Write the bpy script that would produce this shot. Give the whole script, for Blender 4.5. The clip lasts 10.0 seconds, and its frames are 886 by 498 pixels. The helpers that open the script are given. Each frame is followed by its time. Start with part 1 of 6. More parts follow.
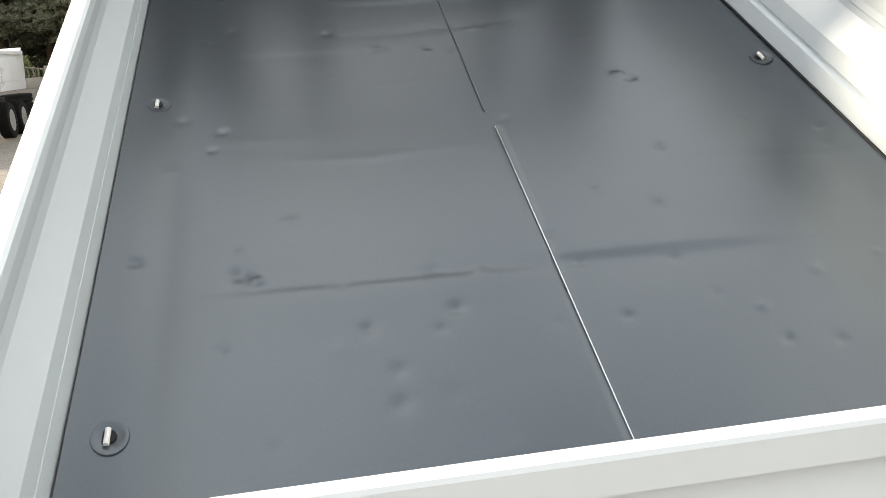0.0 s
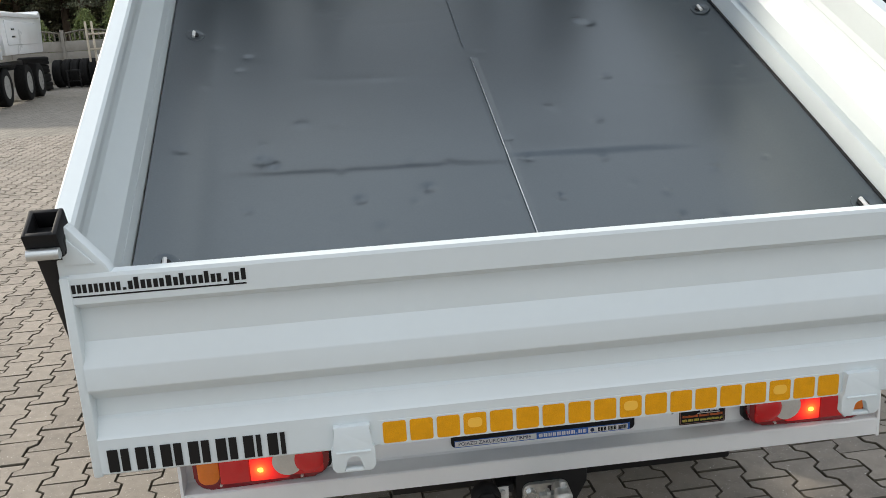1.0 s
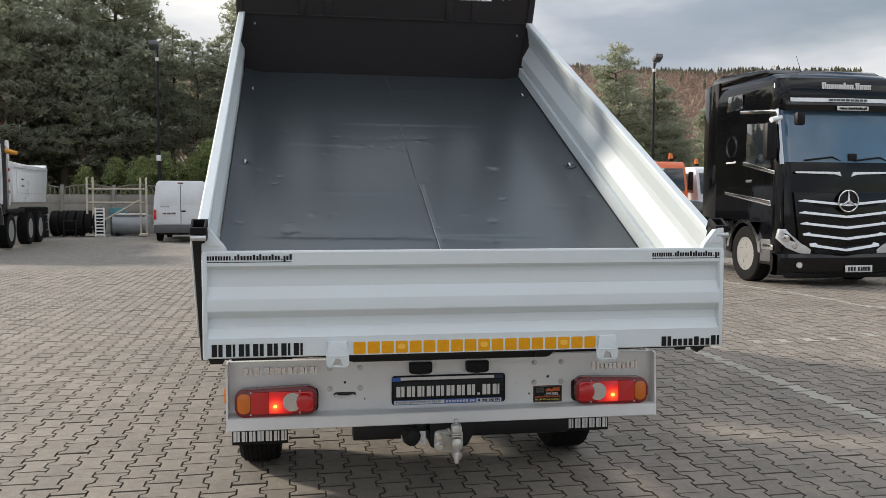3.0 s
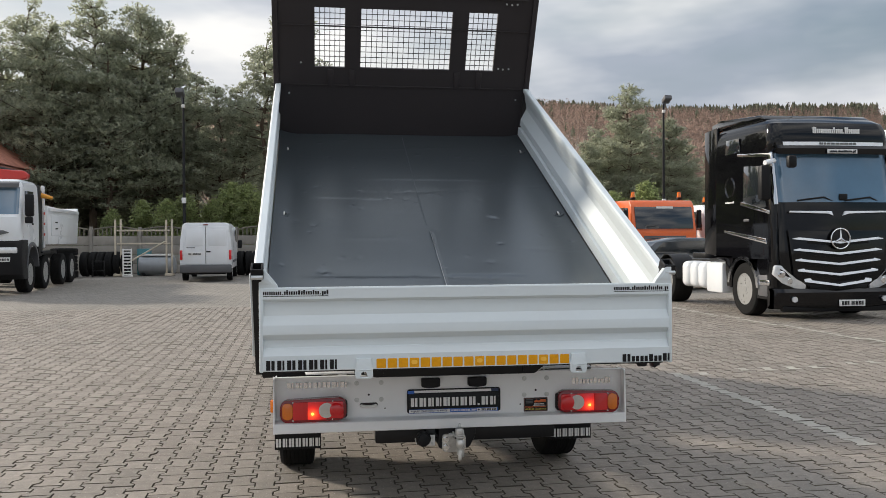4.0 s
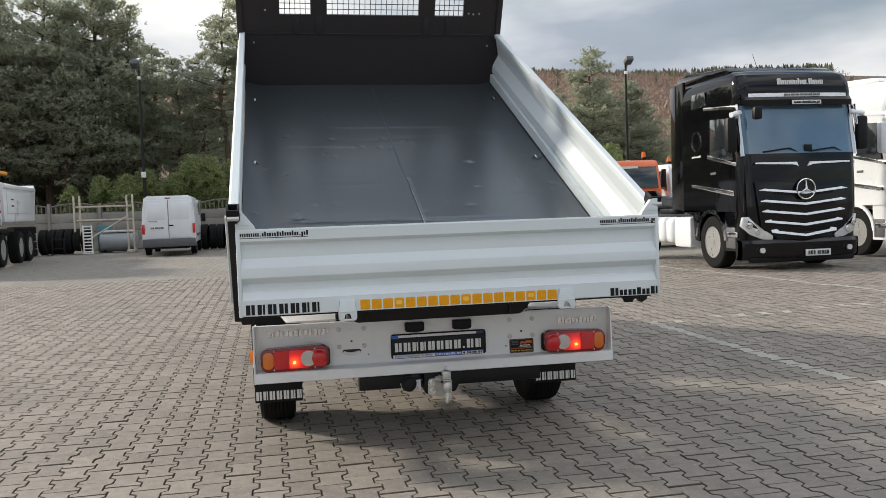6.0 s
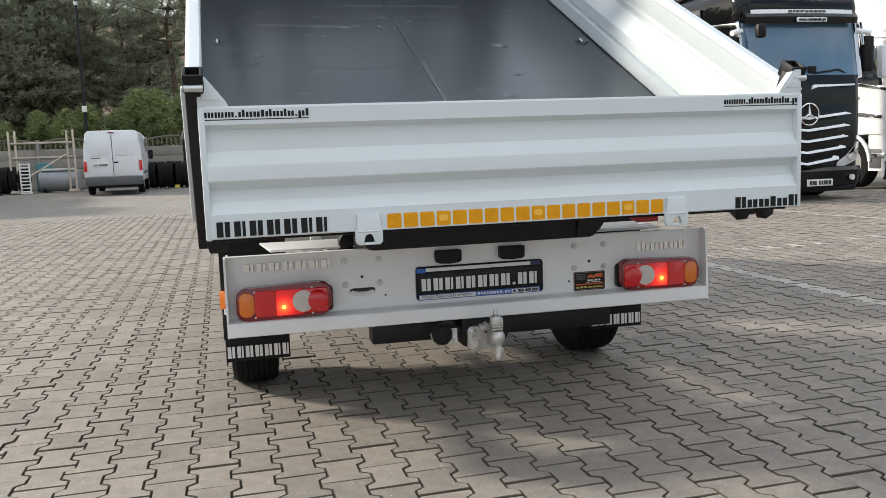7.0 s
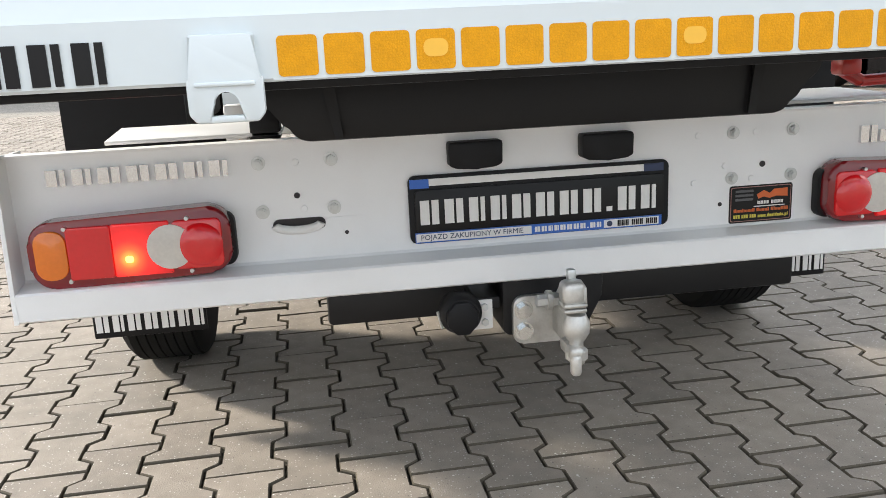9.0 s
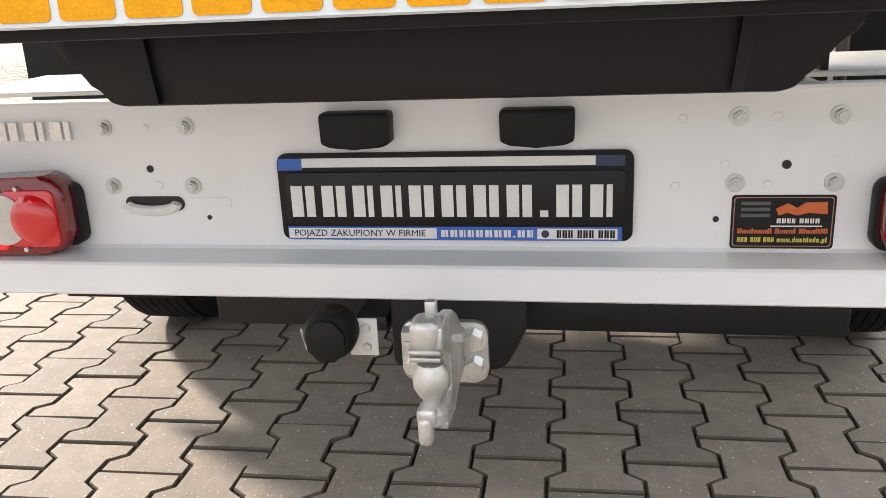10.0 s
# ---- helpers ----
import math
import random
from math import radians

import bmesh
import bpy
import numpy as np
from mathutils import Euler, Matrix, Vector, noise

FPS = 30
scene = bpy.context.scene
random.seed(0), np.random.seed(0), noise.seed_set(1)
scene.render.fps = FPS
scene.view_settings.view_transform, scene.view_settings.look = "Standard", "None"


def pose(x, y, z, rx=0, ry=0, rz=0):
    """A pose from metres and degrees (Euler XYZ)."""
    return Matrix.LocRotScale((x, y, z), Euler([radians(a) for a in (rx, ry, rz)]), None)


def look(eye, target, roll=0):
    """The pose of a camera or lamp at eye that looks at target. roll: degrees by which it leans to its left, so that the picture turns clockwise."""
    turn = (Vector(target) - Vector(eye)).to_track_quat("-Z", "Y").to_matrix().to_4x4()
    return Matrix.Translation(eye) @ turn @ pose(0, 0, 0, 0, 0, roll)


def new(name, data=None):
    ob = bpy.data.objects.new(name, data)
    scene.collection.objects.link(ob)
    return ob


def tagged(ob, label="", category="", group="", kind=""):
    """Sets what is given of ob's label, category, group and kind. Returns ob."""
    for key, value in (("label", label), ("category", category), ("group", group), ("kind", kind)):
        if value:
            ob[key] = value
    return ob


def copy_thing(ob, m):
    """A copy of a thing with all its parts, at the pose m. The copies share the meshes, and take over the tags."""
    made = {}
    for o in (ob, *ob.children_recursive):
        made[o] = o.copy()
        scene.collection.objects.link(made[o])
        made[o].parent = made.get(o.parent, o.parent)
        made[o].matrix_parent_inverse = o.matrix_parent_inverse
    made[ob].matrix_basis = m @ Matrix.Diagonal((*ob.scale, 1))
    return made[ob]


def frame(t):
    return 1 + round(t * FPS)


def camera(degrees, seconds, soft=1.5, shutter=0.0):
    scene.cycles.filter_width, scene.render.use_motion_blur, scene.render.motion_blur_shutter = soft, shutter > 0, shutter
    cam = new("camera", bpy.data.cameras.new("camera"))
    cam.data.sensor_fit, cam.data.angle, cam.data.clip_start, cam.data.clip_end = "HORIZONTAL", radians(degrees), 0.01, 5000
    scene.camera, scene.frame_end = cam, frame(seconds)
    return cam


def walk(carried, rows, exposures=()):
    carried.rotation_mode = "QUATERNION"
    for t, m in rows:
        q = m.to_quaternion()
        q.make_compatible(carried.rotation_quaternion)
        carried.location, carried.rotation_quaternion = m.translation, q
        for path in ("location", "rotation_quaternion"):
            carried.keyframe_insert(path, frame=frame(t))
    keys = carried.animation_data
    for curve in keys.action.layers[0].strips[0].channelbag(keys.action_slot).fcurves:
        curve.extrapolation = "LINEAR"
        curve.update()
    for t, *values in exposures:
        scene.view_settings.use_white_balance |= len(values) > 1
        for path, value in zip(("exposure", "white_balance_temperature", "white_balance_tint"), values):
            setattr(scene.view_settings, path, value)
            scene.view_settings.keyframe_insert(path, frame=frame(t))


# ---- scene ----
cam = camera(55.9, 10.0, 0.7)
PATH = [
    (0, (-0.51, -1.537, 1.795), (-0.262, 0.389, 1.318), -4.2),
    (0.5, (-0.499, -1.764, 1.779), (-0.312, 0.135, 1.179), -4.6),
    (1, (-0.508, -2.136, 1.684), (-0.283, -0.22, 1.156), -3.0),
    (1.5, (-0.582, -2.523, 1.586), (-0.316, -0.582, 1.183), -1.5),
    (2, (-0.653, -2.952, 1.504), (-0.366, -0.993, 1.218), -0.1),
    (2.5, (-0.598, -3.393, 1.469), (-0.29, -1.427, 1.274), 0.3),
    (2.7, (-0.608, -3.562, 1.461), (-0.289, -1.594, 1.302), 0.3),
    (3.8, (-0.681, -4.56, 1.504), (-0.409, -2.58, 1.454), -0.3),
    (4, (-0.698, -4.721, 1.51), (-0.427, -2.739, 1.482), -0.3),
    (4.5, (-0.712, -5.062, 1.515), (-0.439, -3.081, 1.525), -0.6),
    (5, (-0.727, -5.262, 1.528), (-0.445, -3.282, 1.528), -0.7),
    (5.2, (-0.745, -5.254, 1.478), (-0.446, -3.276, 1.483), -0.8),
    (6.3, (-0.802, -4.198, 1.316), (-0.431, -2.239, 1.162), -2.3),
    (6.5, (-0.844, -3.938, 1.287), (-0.451, -1.986, 1.104), -2.2),
    (7, (-0.91, -3.268, 1.118), (-0.458, -1.335, 0.878), -2.1),
    (7.5, (-0.949, -2.676, 1.019), (-0.449, -0.76, 0.738), -2.2),
    (8, (-0.905, -2.2, 0.968), (-0.413, -0.289, 0.641), -2.5),
    (8.5, (-0.699, -1.878, 0.919), (-0.257, 0.031, 0.516), -2.6),
    (9, (-0.428, -1.627, 0.895), (-0.157, 0.297, 0.419), -2.7),
    (9.5, (-0.129, -1.397, 0.891), (-0.136, 0.528, 0.35), -2.9),
    (10, (0.206, -1.219, 0.878), (-0.128, 0.661, 0.283), -2.6),
]
EXPOSURES = [(0, 1.20, 7380, 11), (0.5, 0.60, 6840, 8), (1, 0.57, 6670, 8), (1.5, 0.46, 6700, 10), (2.5, 0.35, 6660, 10), (4, 0.28, 6590, 10), (5, 0.28, 6590, 10), (6.5, 0.42, 6570, 9), (7, 0.6, 6540, 9), (7.5, 0.91, 6560, 10), (8, 0.82, 6500, 9), (8.5, 1.07, 6550, 9), (9, 1.35, 6580, 9), (9.5, 1.48, 6780, 11), (10, 1.55, 6990, 14)]
walk(cam, [(t, look(eye, target, roll)) for t, eye, target, roll in PATH], EXPOSURES)

# ---- world, sun ----
SUN_TO = Vector((-1.74, 1.20, 1.0)).normalized()
SUN_EL = math.asin(SUN_TO.z)
SUN_ROT = math.atan2(SUN_TO.x, SUN_TO.y)


def make_world():
    w = bpy.data.worlds.new("sky")
    scene.world = w
    w.use_nodes = True
    nt = w.node_tree
    nt.nodes.clear()
    N, L = nt.nodes.new, nt.links.new
    out, bg = N("ShaderNodeOutputWorld"), N("ShaderNodeBackground")
    sky = N("ShaderNodeTexSky")
    sky.sky_type, sky.sun_disc = "NISHITA", False
    sky.sun_elevation, sky.sun_rotation = SUN_EL, SUN_ROT
    sky.air_density, sky.dust_density = 1.2, 2.0
    dim = N("ShaderNodeMix")
    dim.data_type, dim.blend_type = "RGBA", "MULTIPLY"
    dim.inputs["Factor"].default_value = 1.0
    dim.inputs[7].default_value = (0.09, 0.09, 0.09, 1)
    L(sky.outputs[0], dim.inputs[6])
    tc, mp = N("ShaderNodeTexCoord"), N("ShaderNodeMapping")
    mp.inputs["Scale"].default_value = (1.0, 1.0, 3.2)
    mp.inputs["Location"].default_value = (0.3, 1.7, 0.4)
    L(tc.outputs["Generated"], mp.inputs["Vector"])
    big, fine = N("ShaderNodeTexNoise"), N("ShaderNodeTexNoise")
    for n, s, d, r in ((big, 1.5, 5.0, 0.5), (fine, 2.3, 5.0, 0.5)):
        n.inputs["Scale"].default_value, n.inputs["Detail"].default_value, n.inputs["Roughness"].default_value = s, d, r
        L(mp.outputs[0], n.inputs["Vector"])
    cover = N("ShaderNodeMapRange")
    cover.inputs["From Min"].default_value, cover.inputs["From Max"].default_value = 0.36, 0.52
    L(big.outputs["Fac"], cover.inputs["Value"])
    shade = N("ShaderNodeValToRGB")
    e = shade.color_ramp.elements
    e[0].position, e[0].color = 0.38, (0.38, 0.43, 0.51, 1)
    e[1].position, e[1].color = 0.63, (0.92, 0.92, 0.91, 1)
    m = e.new(0.5)
    m.color = (0.62, 0.65, 0.70, 1)
    L(fine.outputs["Fac"], shade.inputs["Fac"])
    mix = N("ShaderNodeMix")
    mix.data_type = "RGBA"
    L(cover.outputs[0], mix.inputs["Factor"])
    L(dim.outputs[2], mix.inputs[6])
    L(shade.outputs[0], mix.inputs[7])
    L(mix.outputs[2], bg.inputs["Color"])
    # an overcast sky is brighter towards the zenith
    sep, grow = N("ShaderNodeSeparateXYZ"), N("ShaderNodeMapRange")
    L(tc.outputs["Generated"], sep.inputs[0])
    grow.inputs["From Min"].default_value, grow.inputs["From Max"].default_value = 0.0, 1.0
    grow.inputs["To Min"].default_value, grow.inputs["To Max"].default_value = 0.82, 1.85
    steep = N("ShaderNodeMath")
    steep.operation, steep.inputs[1].default_value, steep.use_clamp = "POWER", 1.7, True
    L(sep.outputs["Z"], steep.inputs[0])
    L(steep.outputs[0], grow.inputs["Value"])
    L(grow.outputs[0], bg.inputs["Strength"])
    L(bg.outputs[0], out.inputs["Surface"])


make_world()
sun_data = bpy.data.lights.new("sun", "SUN")
sun_data.energy, sun_data.angle, sun_data.color = 3.3, radians(5.5), (1.0, 0.92, 0.80)
sun = new("sun", sun_data)
sun.matrix_world = look(SUN_TO * 50, (0, 0, 0))


# ---- materials ----
def mat(name, col, rough=0.5, metal=0.0, var=0.12, scale=6.0, bump=0.0, bscale=80.0, coat=0.0, rand=0.0, dirt=None, dirt_amt=0.0, dirt_scale=1.5, rvar=0.1, stretch=(1, 1, 1), spec=0.5):
    """A surface with grain and stains: fine and broad variation of colour and gloss, fine relief, a random shift for each piece."""
    m = bpy.data.materials.new(name)
    m.use_nodes = True
    nt = m.node_tree
    b = nt.nodes["Principled BSDF"]
    N, L = nt.nodes.new, nt.links.new
    tc, mp = N("ShaderNodeTexCoord"), N("ShaderNodeMapping")
    mp.inputs["Scale"].default_value = stretch
    L(tc.outputs["Object"], mp.inputs["Vector"])
    n1, n2 = N("ShaderNodeTexNoise"), N("ShaderNodeTexNoise")
    n1.inputs["Scale"].default_value, n1.inputs["Detail"].default_value = scale, 6
    n2.inputs["Scale"].default_value, n2.inputs["Detail"].default_value = bscale, 4
    L(mp.outputs[0], n1.inputs["Vector"])
    L(mp.outputs[0], n2.inputs["Vector"])
    lo = tuple(c * (1 - var) for c in col) + (1,)
    hi = tuple(min(1.0, c * (1 + var)) for c in col) + (1,)
    ramp = N("ShaderNodeValToRGB")
    ramp.color_ramp.elements[0].position, ramp.color_ramp.elements[0].color = 0.2, lo
    ramp.color_ramp.elements[1].position, ramp.color_ramp.elements[1].color = 0.8, hi
    add = N("ShaderNodeMath")
    add.operation = "MULTIPLY_ADD"
    add.inputs[1].default_value = 0.35
    L(n2.outputs["Fac"], add.inputs[0])
    sub = N("ShaderNodeMath")
    sub.operation = "MULTIPLY"
    sub.inputs[1].default_value = 0.65
    L(n1.outputs["Fac"], sub.inputs[0])
    L(sub.outputs[0], add.inputs[2])
    L(add.outputs[0], ramp.inputs["Fac"])
    colour = ramp.outputs[0]
    if rand:
        geo, obi = N("ShaderNodeNewGeometry"), N("ShaderNodeObjectInfo")
        s = N("ShaderNodeMath")
        s.operation = "ADD"
        L(geo.outputs["Random Per Island"], s.inputs[0])
        L(obi.outputs["Random"], s.inputs[1])
        f = N("ShaderNodeMath")
        f.operation = "FRACT"
        L(s.outputs[0], f.inputs[0])
        r = N("ShaderNodeMapRange")
        r.inputs["To Min"].default_value, r.inputs["To Max"].default_value = 1 - rand, 1 + rand
        L(f.outputs[0], r.inputs["Value"])
        mul = N("ShaderNodeVectorMath")
        mul.operation = "SCALE"
        L(colour, mul.inputs[0])
        L(r.outputs[0], mul.inputs["Scale"])
        colour = mul.outputs[0]
    if dirt:
        n3 = N("ShaderNodeTexNoise")
        n3.inputs["Scale"].default_value, n3.inputs["Detail"].default_value = dirt_scale, 8
        L(tc.outputs["Object"], n3.inputs["Vector"])
        r3 = N("ShaderNodeMapRange")
        r3.inputs["From Min"].default_value, r3.inputs["From Max"].default_value = 0.48, 0.7
        r3.inputs["To Max"].default_value = dirt_amt
        L(n3.outputs["Fac"], r3.inputs["Value"])
        mx = N("ShaderNodeMix")
        mx.data_type = "RGBA"
        L(r3.outputs[0], mx.inputs["Factor"])
        L(colour, mx.inputs[6])
        mx.inputs[7].default_value = (*dirt, 1)
        colour = mx.outputs[2]
    L(colour, b.inputs["Base Color"])
    rr = N("ShaderNodeMapRange")
    rr.inputs["To Min"].default_value, rr.inputs["To Max"].default_value = max(0.02, rough - rvar), min(1, rough + rvar)
    L(n1.outputs["Fac"], rr.inputs["Value"])
    L(rr.outputs[0], b.inputs["Roughness"])
    b.inputs["Metallic"].default_value = metal
    b.inputs["Coat Weight"].default_value = coat
    b.inputs["Coat Roughness"].default_value = 0.06
    b.inputs["Specular IOR Level"].default_value = spec
    if bump:
        bp = N("ShaderNodeBump")
        bp.inputs["Strength"].default_value, bp.inputs["Distance"].default_value = bump, 0.004
        L(n2.outputs["Fac"], bp.inputs["Height"])
        L(bp.outputs[0], b.inputs["Normal"])
    return m


def leafy(name, col, rand):
    """Needles and leaves let part of the light through."""
    m = mat(name, col, 0.6, var=0.3, scale=0.6, rand=rand)
    nt = m.node_tree
    b, out = nt.nodes["Principled BSDF"], nt.nodes["Material Output"]
    tl, mx = nt.nodes.new("ShaderNodeBsdfTranslucent"), nt.nodes.new("ShaderNodeMixShader")
    nt.links.new(b.inputs["Base Color"].links[0].from_socket, tl.inputs["Color"])
    mx.inputs[0].default_value = 0.72
    nt.links.new(b.outputs[0], mx.inputs[1])
    nt.links.new(tl.outputs[0], mx.inputs[2])
    nt.links.new(mx.outputs[0], out.inputs["Surface"])
    return m


def glow(name, col, strength):
    m = mat(name, col, 0.14, var=0.15, scale=8, coat=0.8, bump=0.1, bscale=120, rvar=0.04)
    b = m.node_tree.nodes["Principled BSDF"]
    b.inputs["Emission Color"].default_value = (*col, 1)
    b.inputs["Emission Strength"].default_value = strength
    return m


WHITE = mat("white_paint", (0.670, 0.725, 0.745), 0.42, var=0.03, scale=3, bscale=40, coat=0.08, dirt=(0.55, 0.53, 0.5), dirt_amt=0.10, dirt_scale=2.2)
WHITE_OLD = mat("white_vehicle_paint", (0.80, 0.82, 0.84), 0.30, var=0.04, scale=1.2, coat=0.3, dirt=(0.5, 0.48, 0.45), dirt_amt=0.15)
# Same paint as WHITE, lightened to offset the shade under the overhanging tailgate.
WHITE_LIFTED = mat("lifted_white_paint", (0.86, 0.86, 0.86), 0.38, var=0.03, scale=4, coat=0.15, bump=0.03, bscale=300, dirt=(0.5, 0.48, 0.45), dirt_amt=0.12, dirt_scale=5)
BLACK = mat("black_paint", (0.010, 0.010, 0.011), 0.45, var=0.2, scale=5, bump=0.04, bscale=200, dirt=(0.05, 0.047, 0.043), dirt_amt=0.10, spec=0.3)
BLACK_GLOSS = mat("black_gloss_paint", (0.004, 0.004, 0.005), 0.05, var=0.1, scale=2, rvar=0.02, spec=0.38)
PLASTIC = mat("black_plastic", (0.008, 0.008, 0.009), 0.5, var=0.2, scale=20, bump=0.08, bscale=400, spec=0.25)
HEAD_BLACK = mat("matt_black_steel", (0.024, 0.019, 0.021), 0.6, var=0.2, scale=4, bump=0.05, bscale=150)
BED_STEEL = mat("dark_bed_steel", (0.100, 0.117, 0.130), 0.31, 0.6, var=0.14, scale=1.6, bump=0.02, bscale=160, rvar=0.05)
RUBBER = mat("tyre_rubber", (0.010, 0.010, 0.010), 0.9, var=0.25, scale=12, bump=0.15, bscale=120, dirt=(0.025, 0.023, 0.02), dirt_amt=0.25, dirt_scale=4, spec=0.2)
STEEL = mat("zinc_steel", (0.62, 0.64, 0.64), 0.35, 0.85, var=0.1, scale=30, bump=0.08, bscale=250)
ZINC = mat("dull_zinc_bolt", (0.60, 0.61, 0.60), 0.34, 0.6, var=0.15, scale=60, bump=0.1, bscale=300)
BRIGHT_BOLT = mat("bright_zinc_bolt", (0.70, 0.71, 0.70), 0.18, 0.95, var=0.1, scale=60)
SILVER = mat("silver_painted_iron", (0.62, 0.61, 0.58), 0.40, 0.70, var=0.2, scale=25, bump=0.2, bscale=180, dirt=(0.26, 0.24, 0.20), dirt_amt=0.45, dirt_scale=20)
CAR_GREY = mat("dark_grey_car_paint", (0.10, 0.11, 0.12), 0.16, 0.5, var=0.05, coat=0.8, rvar=0.03)
CHROME = mat("chrome", (0.75, 0.75, 0.76), 0.1, 1.0, var=0.04, rvar=0.04)
RIM_STEEL = mat("grey_rim", (0.46, 0.47, 0.47), 0.38, 0.35, var=0.15, scale=14, dirt=(0.15, 0.13, 0.11), dirt_amt=0.4, dirt_scale=6)
RED_LENS = glow("red_lens", (0.46, 0.005, 0.008), 0.12)
RED_DARK = mat("dark_red_housing", (0.20, 0.004, 0.008), 0.2, var=0.1, coat=0.6, rvar=0.05)
AMBER_LENS = mat("amber_lens", (0.75, 0.18, 0.012), 0.15, var=0.15, scale=8, coat=0.7, bump=0.1, bscale=140, rvar=0.04)
CLEAR_LENS = mat("clear_lens", (0.62, 0.58, 0.53), 0.15, var=0.15, scale=25, coat=0.7, bump=0.12, bscale=160, rvar=0.04)
LIT_LENS = glow("lit_red_lens", (0.55, 0.008, 0.010), 0.4)


def lit_round_bulb(m):
    """The lens glows most round its bulb and fades towards its ends."""
    nt = m.node_tree
    b = nt.nodes["Principled BSDF"]
    N, L = nt.nodes.new, nt.links.new
    geo, sep, ab, xyz, far, fade = N("ShaderNodeNewGeometry"), N("ShaderNodeSeparateXYZ"), N("ShaderNodeMath"), N("ShaderNodeCombineXYZ"), N("ShaderNodeVectorMath"), N("ShaderNodeValToRGB")
    L(geo.outputs["Position"], sep.inputs[0])
    ab.operation = "ABSOLUTE"
    L(sep.outputs["X"], ab.inputs[0])
    L(ab.outputs[0], xyz.inputs[0])
    L(sep.outputs["Z"], xyz.inputs[2])
    far.operation = "DISTANCE"
    far.inputs[1].default_value = (0.793, 0.0, 0.535)
    L(xyz.outputs[0], far.inputs[0])
    e = fade.color_ramp.elements
    e[0].position, e[0].color = 0.008, (1.0, 0.26, 0.04, 1)
    e[1].position, e[1].color = 0.085, (0.10, 0.0015, 0.002, 1)
    for pos, c in ((0.018, (1.0, 0.08, 0.02, 1)), (0.034, (0.60, 0.012, 0.010, 1)), (0.055, (0.26, 0.004, 0.005, 1))):
        e.new(pos).color = c
    L(far.outputs["Value"], fade.inputs["Fac"])
    L(fade.outputs[0], b.inputs["Emission Color"])
    b.inputs["Emission Strength"].default_value = 0.85


lit_round_bulb(LIT_LENS)
LIT_SPOT = glow("lit_bulb", (1.0, 0.28, 0.03), 5.0)
ORANGE_TAPE = mat("orange_reflective_tape", (0.78, 0.345, 0.004), 0.45, var=0.14, scale=60, bump=0.3, bscale=420, spec=0.25)


def honeycomb(m, size):
    """Small sealed cells with darker borders, as in reflective sheeting."""
    nt = m.node_tree
    b = nt.nodes["Principled BSDF"]
    N, L = nt.nodes.new, nt.links.new
    old = b.inputs["Base Color"].links[0].from_socket
    tc, flat, vor, edge, mx = N("ShaderNodeTexCoord"), N("ShaderNodeMapping"), N("ShaderNodeTexVoronoi"), N("ShaderNodeMapRange"), N("ShaderNodeMix")
    flat.inputs["Scale"].default_value = (1, 0, 1)
    L(tc.outputs["Object"], flat.inputs["Vector"])
    vor.feature = "DISTANCE_TO_EDGE"
    vor.inputs["Scale"].default_value, vor.inputs["Randomness"].default_value = size, 0.55
    L(flat.outputs[0], vor.inputs["Vector"])
    edge.inputs["From Min"].default_value, edge.inputs["From Max"].default_value = 0.02, 0.14
    edge.inputs["To Min"].default_value, edge.inputs["To Max"].default_value = 0.24, 0.0
    L(vor.outputs["Distance"], edge.inputs["Value"])
    mx.data_type = "RGBA"
    L(edge.outputs[0], mx.inputs["Factor"])
    L(old, mx.inputs[6])
    mx.inputs[7].default_value = (0.50, 0.19, 0.003, 1)
    L(mx.outputs[2], b.inputs["Base Color"])


honeycomb(ORANGE_TAPE, 300)
ORANGE_PALE = mat("pale_orange_print", (0.90, 0.50, 0.06), 0.4, var=0.05)
INK = mat("black_lettering", (0.007, 0.007, 0.008), 0.35, var=0.1, spec=0.3)
PALE = mat("white_lettering", (0.78, 0.77, 0.75), 0.4, var=0.05)
BLUE = mat("blue_print", (0.03, 0.13, 0.50), 0.35, var=0.08)
NAVY = mat("navy_print", (0.02, 0.035, 0.09), 0.35, var=0.08)
REDPRINT = mat("orange_red_print", (0.62, 0.13, 0.03), 0.4, var=0.15, scale=40)
YELLOWPRINT = mat("yellow_print", (0.65, 0.55, 0.08), 0.4, var=0.05)
RUST = mat("red_primer_rim", (0.36, 0.18, 0.16), 0.5, var=0.2, scale=8)
RED_PAINT = mat("red_paint", (0.50, 0.03, 0.02), 0.35, var=0.12, coat=0.2)
ORANGE_PAINT = mat("orange_paint", (0.80, 0.14, 0.025), 0.35, var=0.08, coat=0.4)
# The blue base colour stands in for sky reflected in the panes.
GLASS = mat("sky_blue_glass", (0.085, 0.160, 0.240), 0.04, var=0.3, scale=1.2, coat=1.0, rvar=0.03, spec=1.0)
DARK_GLASS = mat("plain_dark_glass", (0.016, 0.020, 0.024), 0.04, var=0.3, scale=1.2, coat=1.0, rvar=0.03)
LAMP_GLASS = mat("headlamp_glass", (0.78, 0.80, 0.82), 0.08, 0.35, var=0.2, scale=14, coat=1.0, rvar=0.04)
GREY_PLASTIC = mat("grey_plastic", (0.10, 0.10, 0.105), 0.55, var=0.1)
CONCRETE = mat("fence_concrete", (0.27, 0.25, 0.22), 0.85, var=0.18, scale=2.5, bump=0.3, bscale=40, rand=0.12, dirt=(0.12, 0.11, 0.09), dirt_amt=0.5)
FENCE_TOP = mat("weathered_fence_top", (0.16, 0.145, 0.115), 0.85, var=0.25, scale=3, bump=0.3)
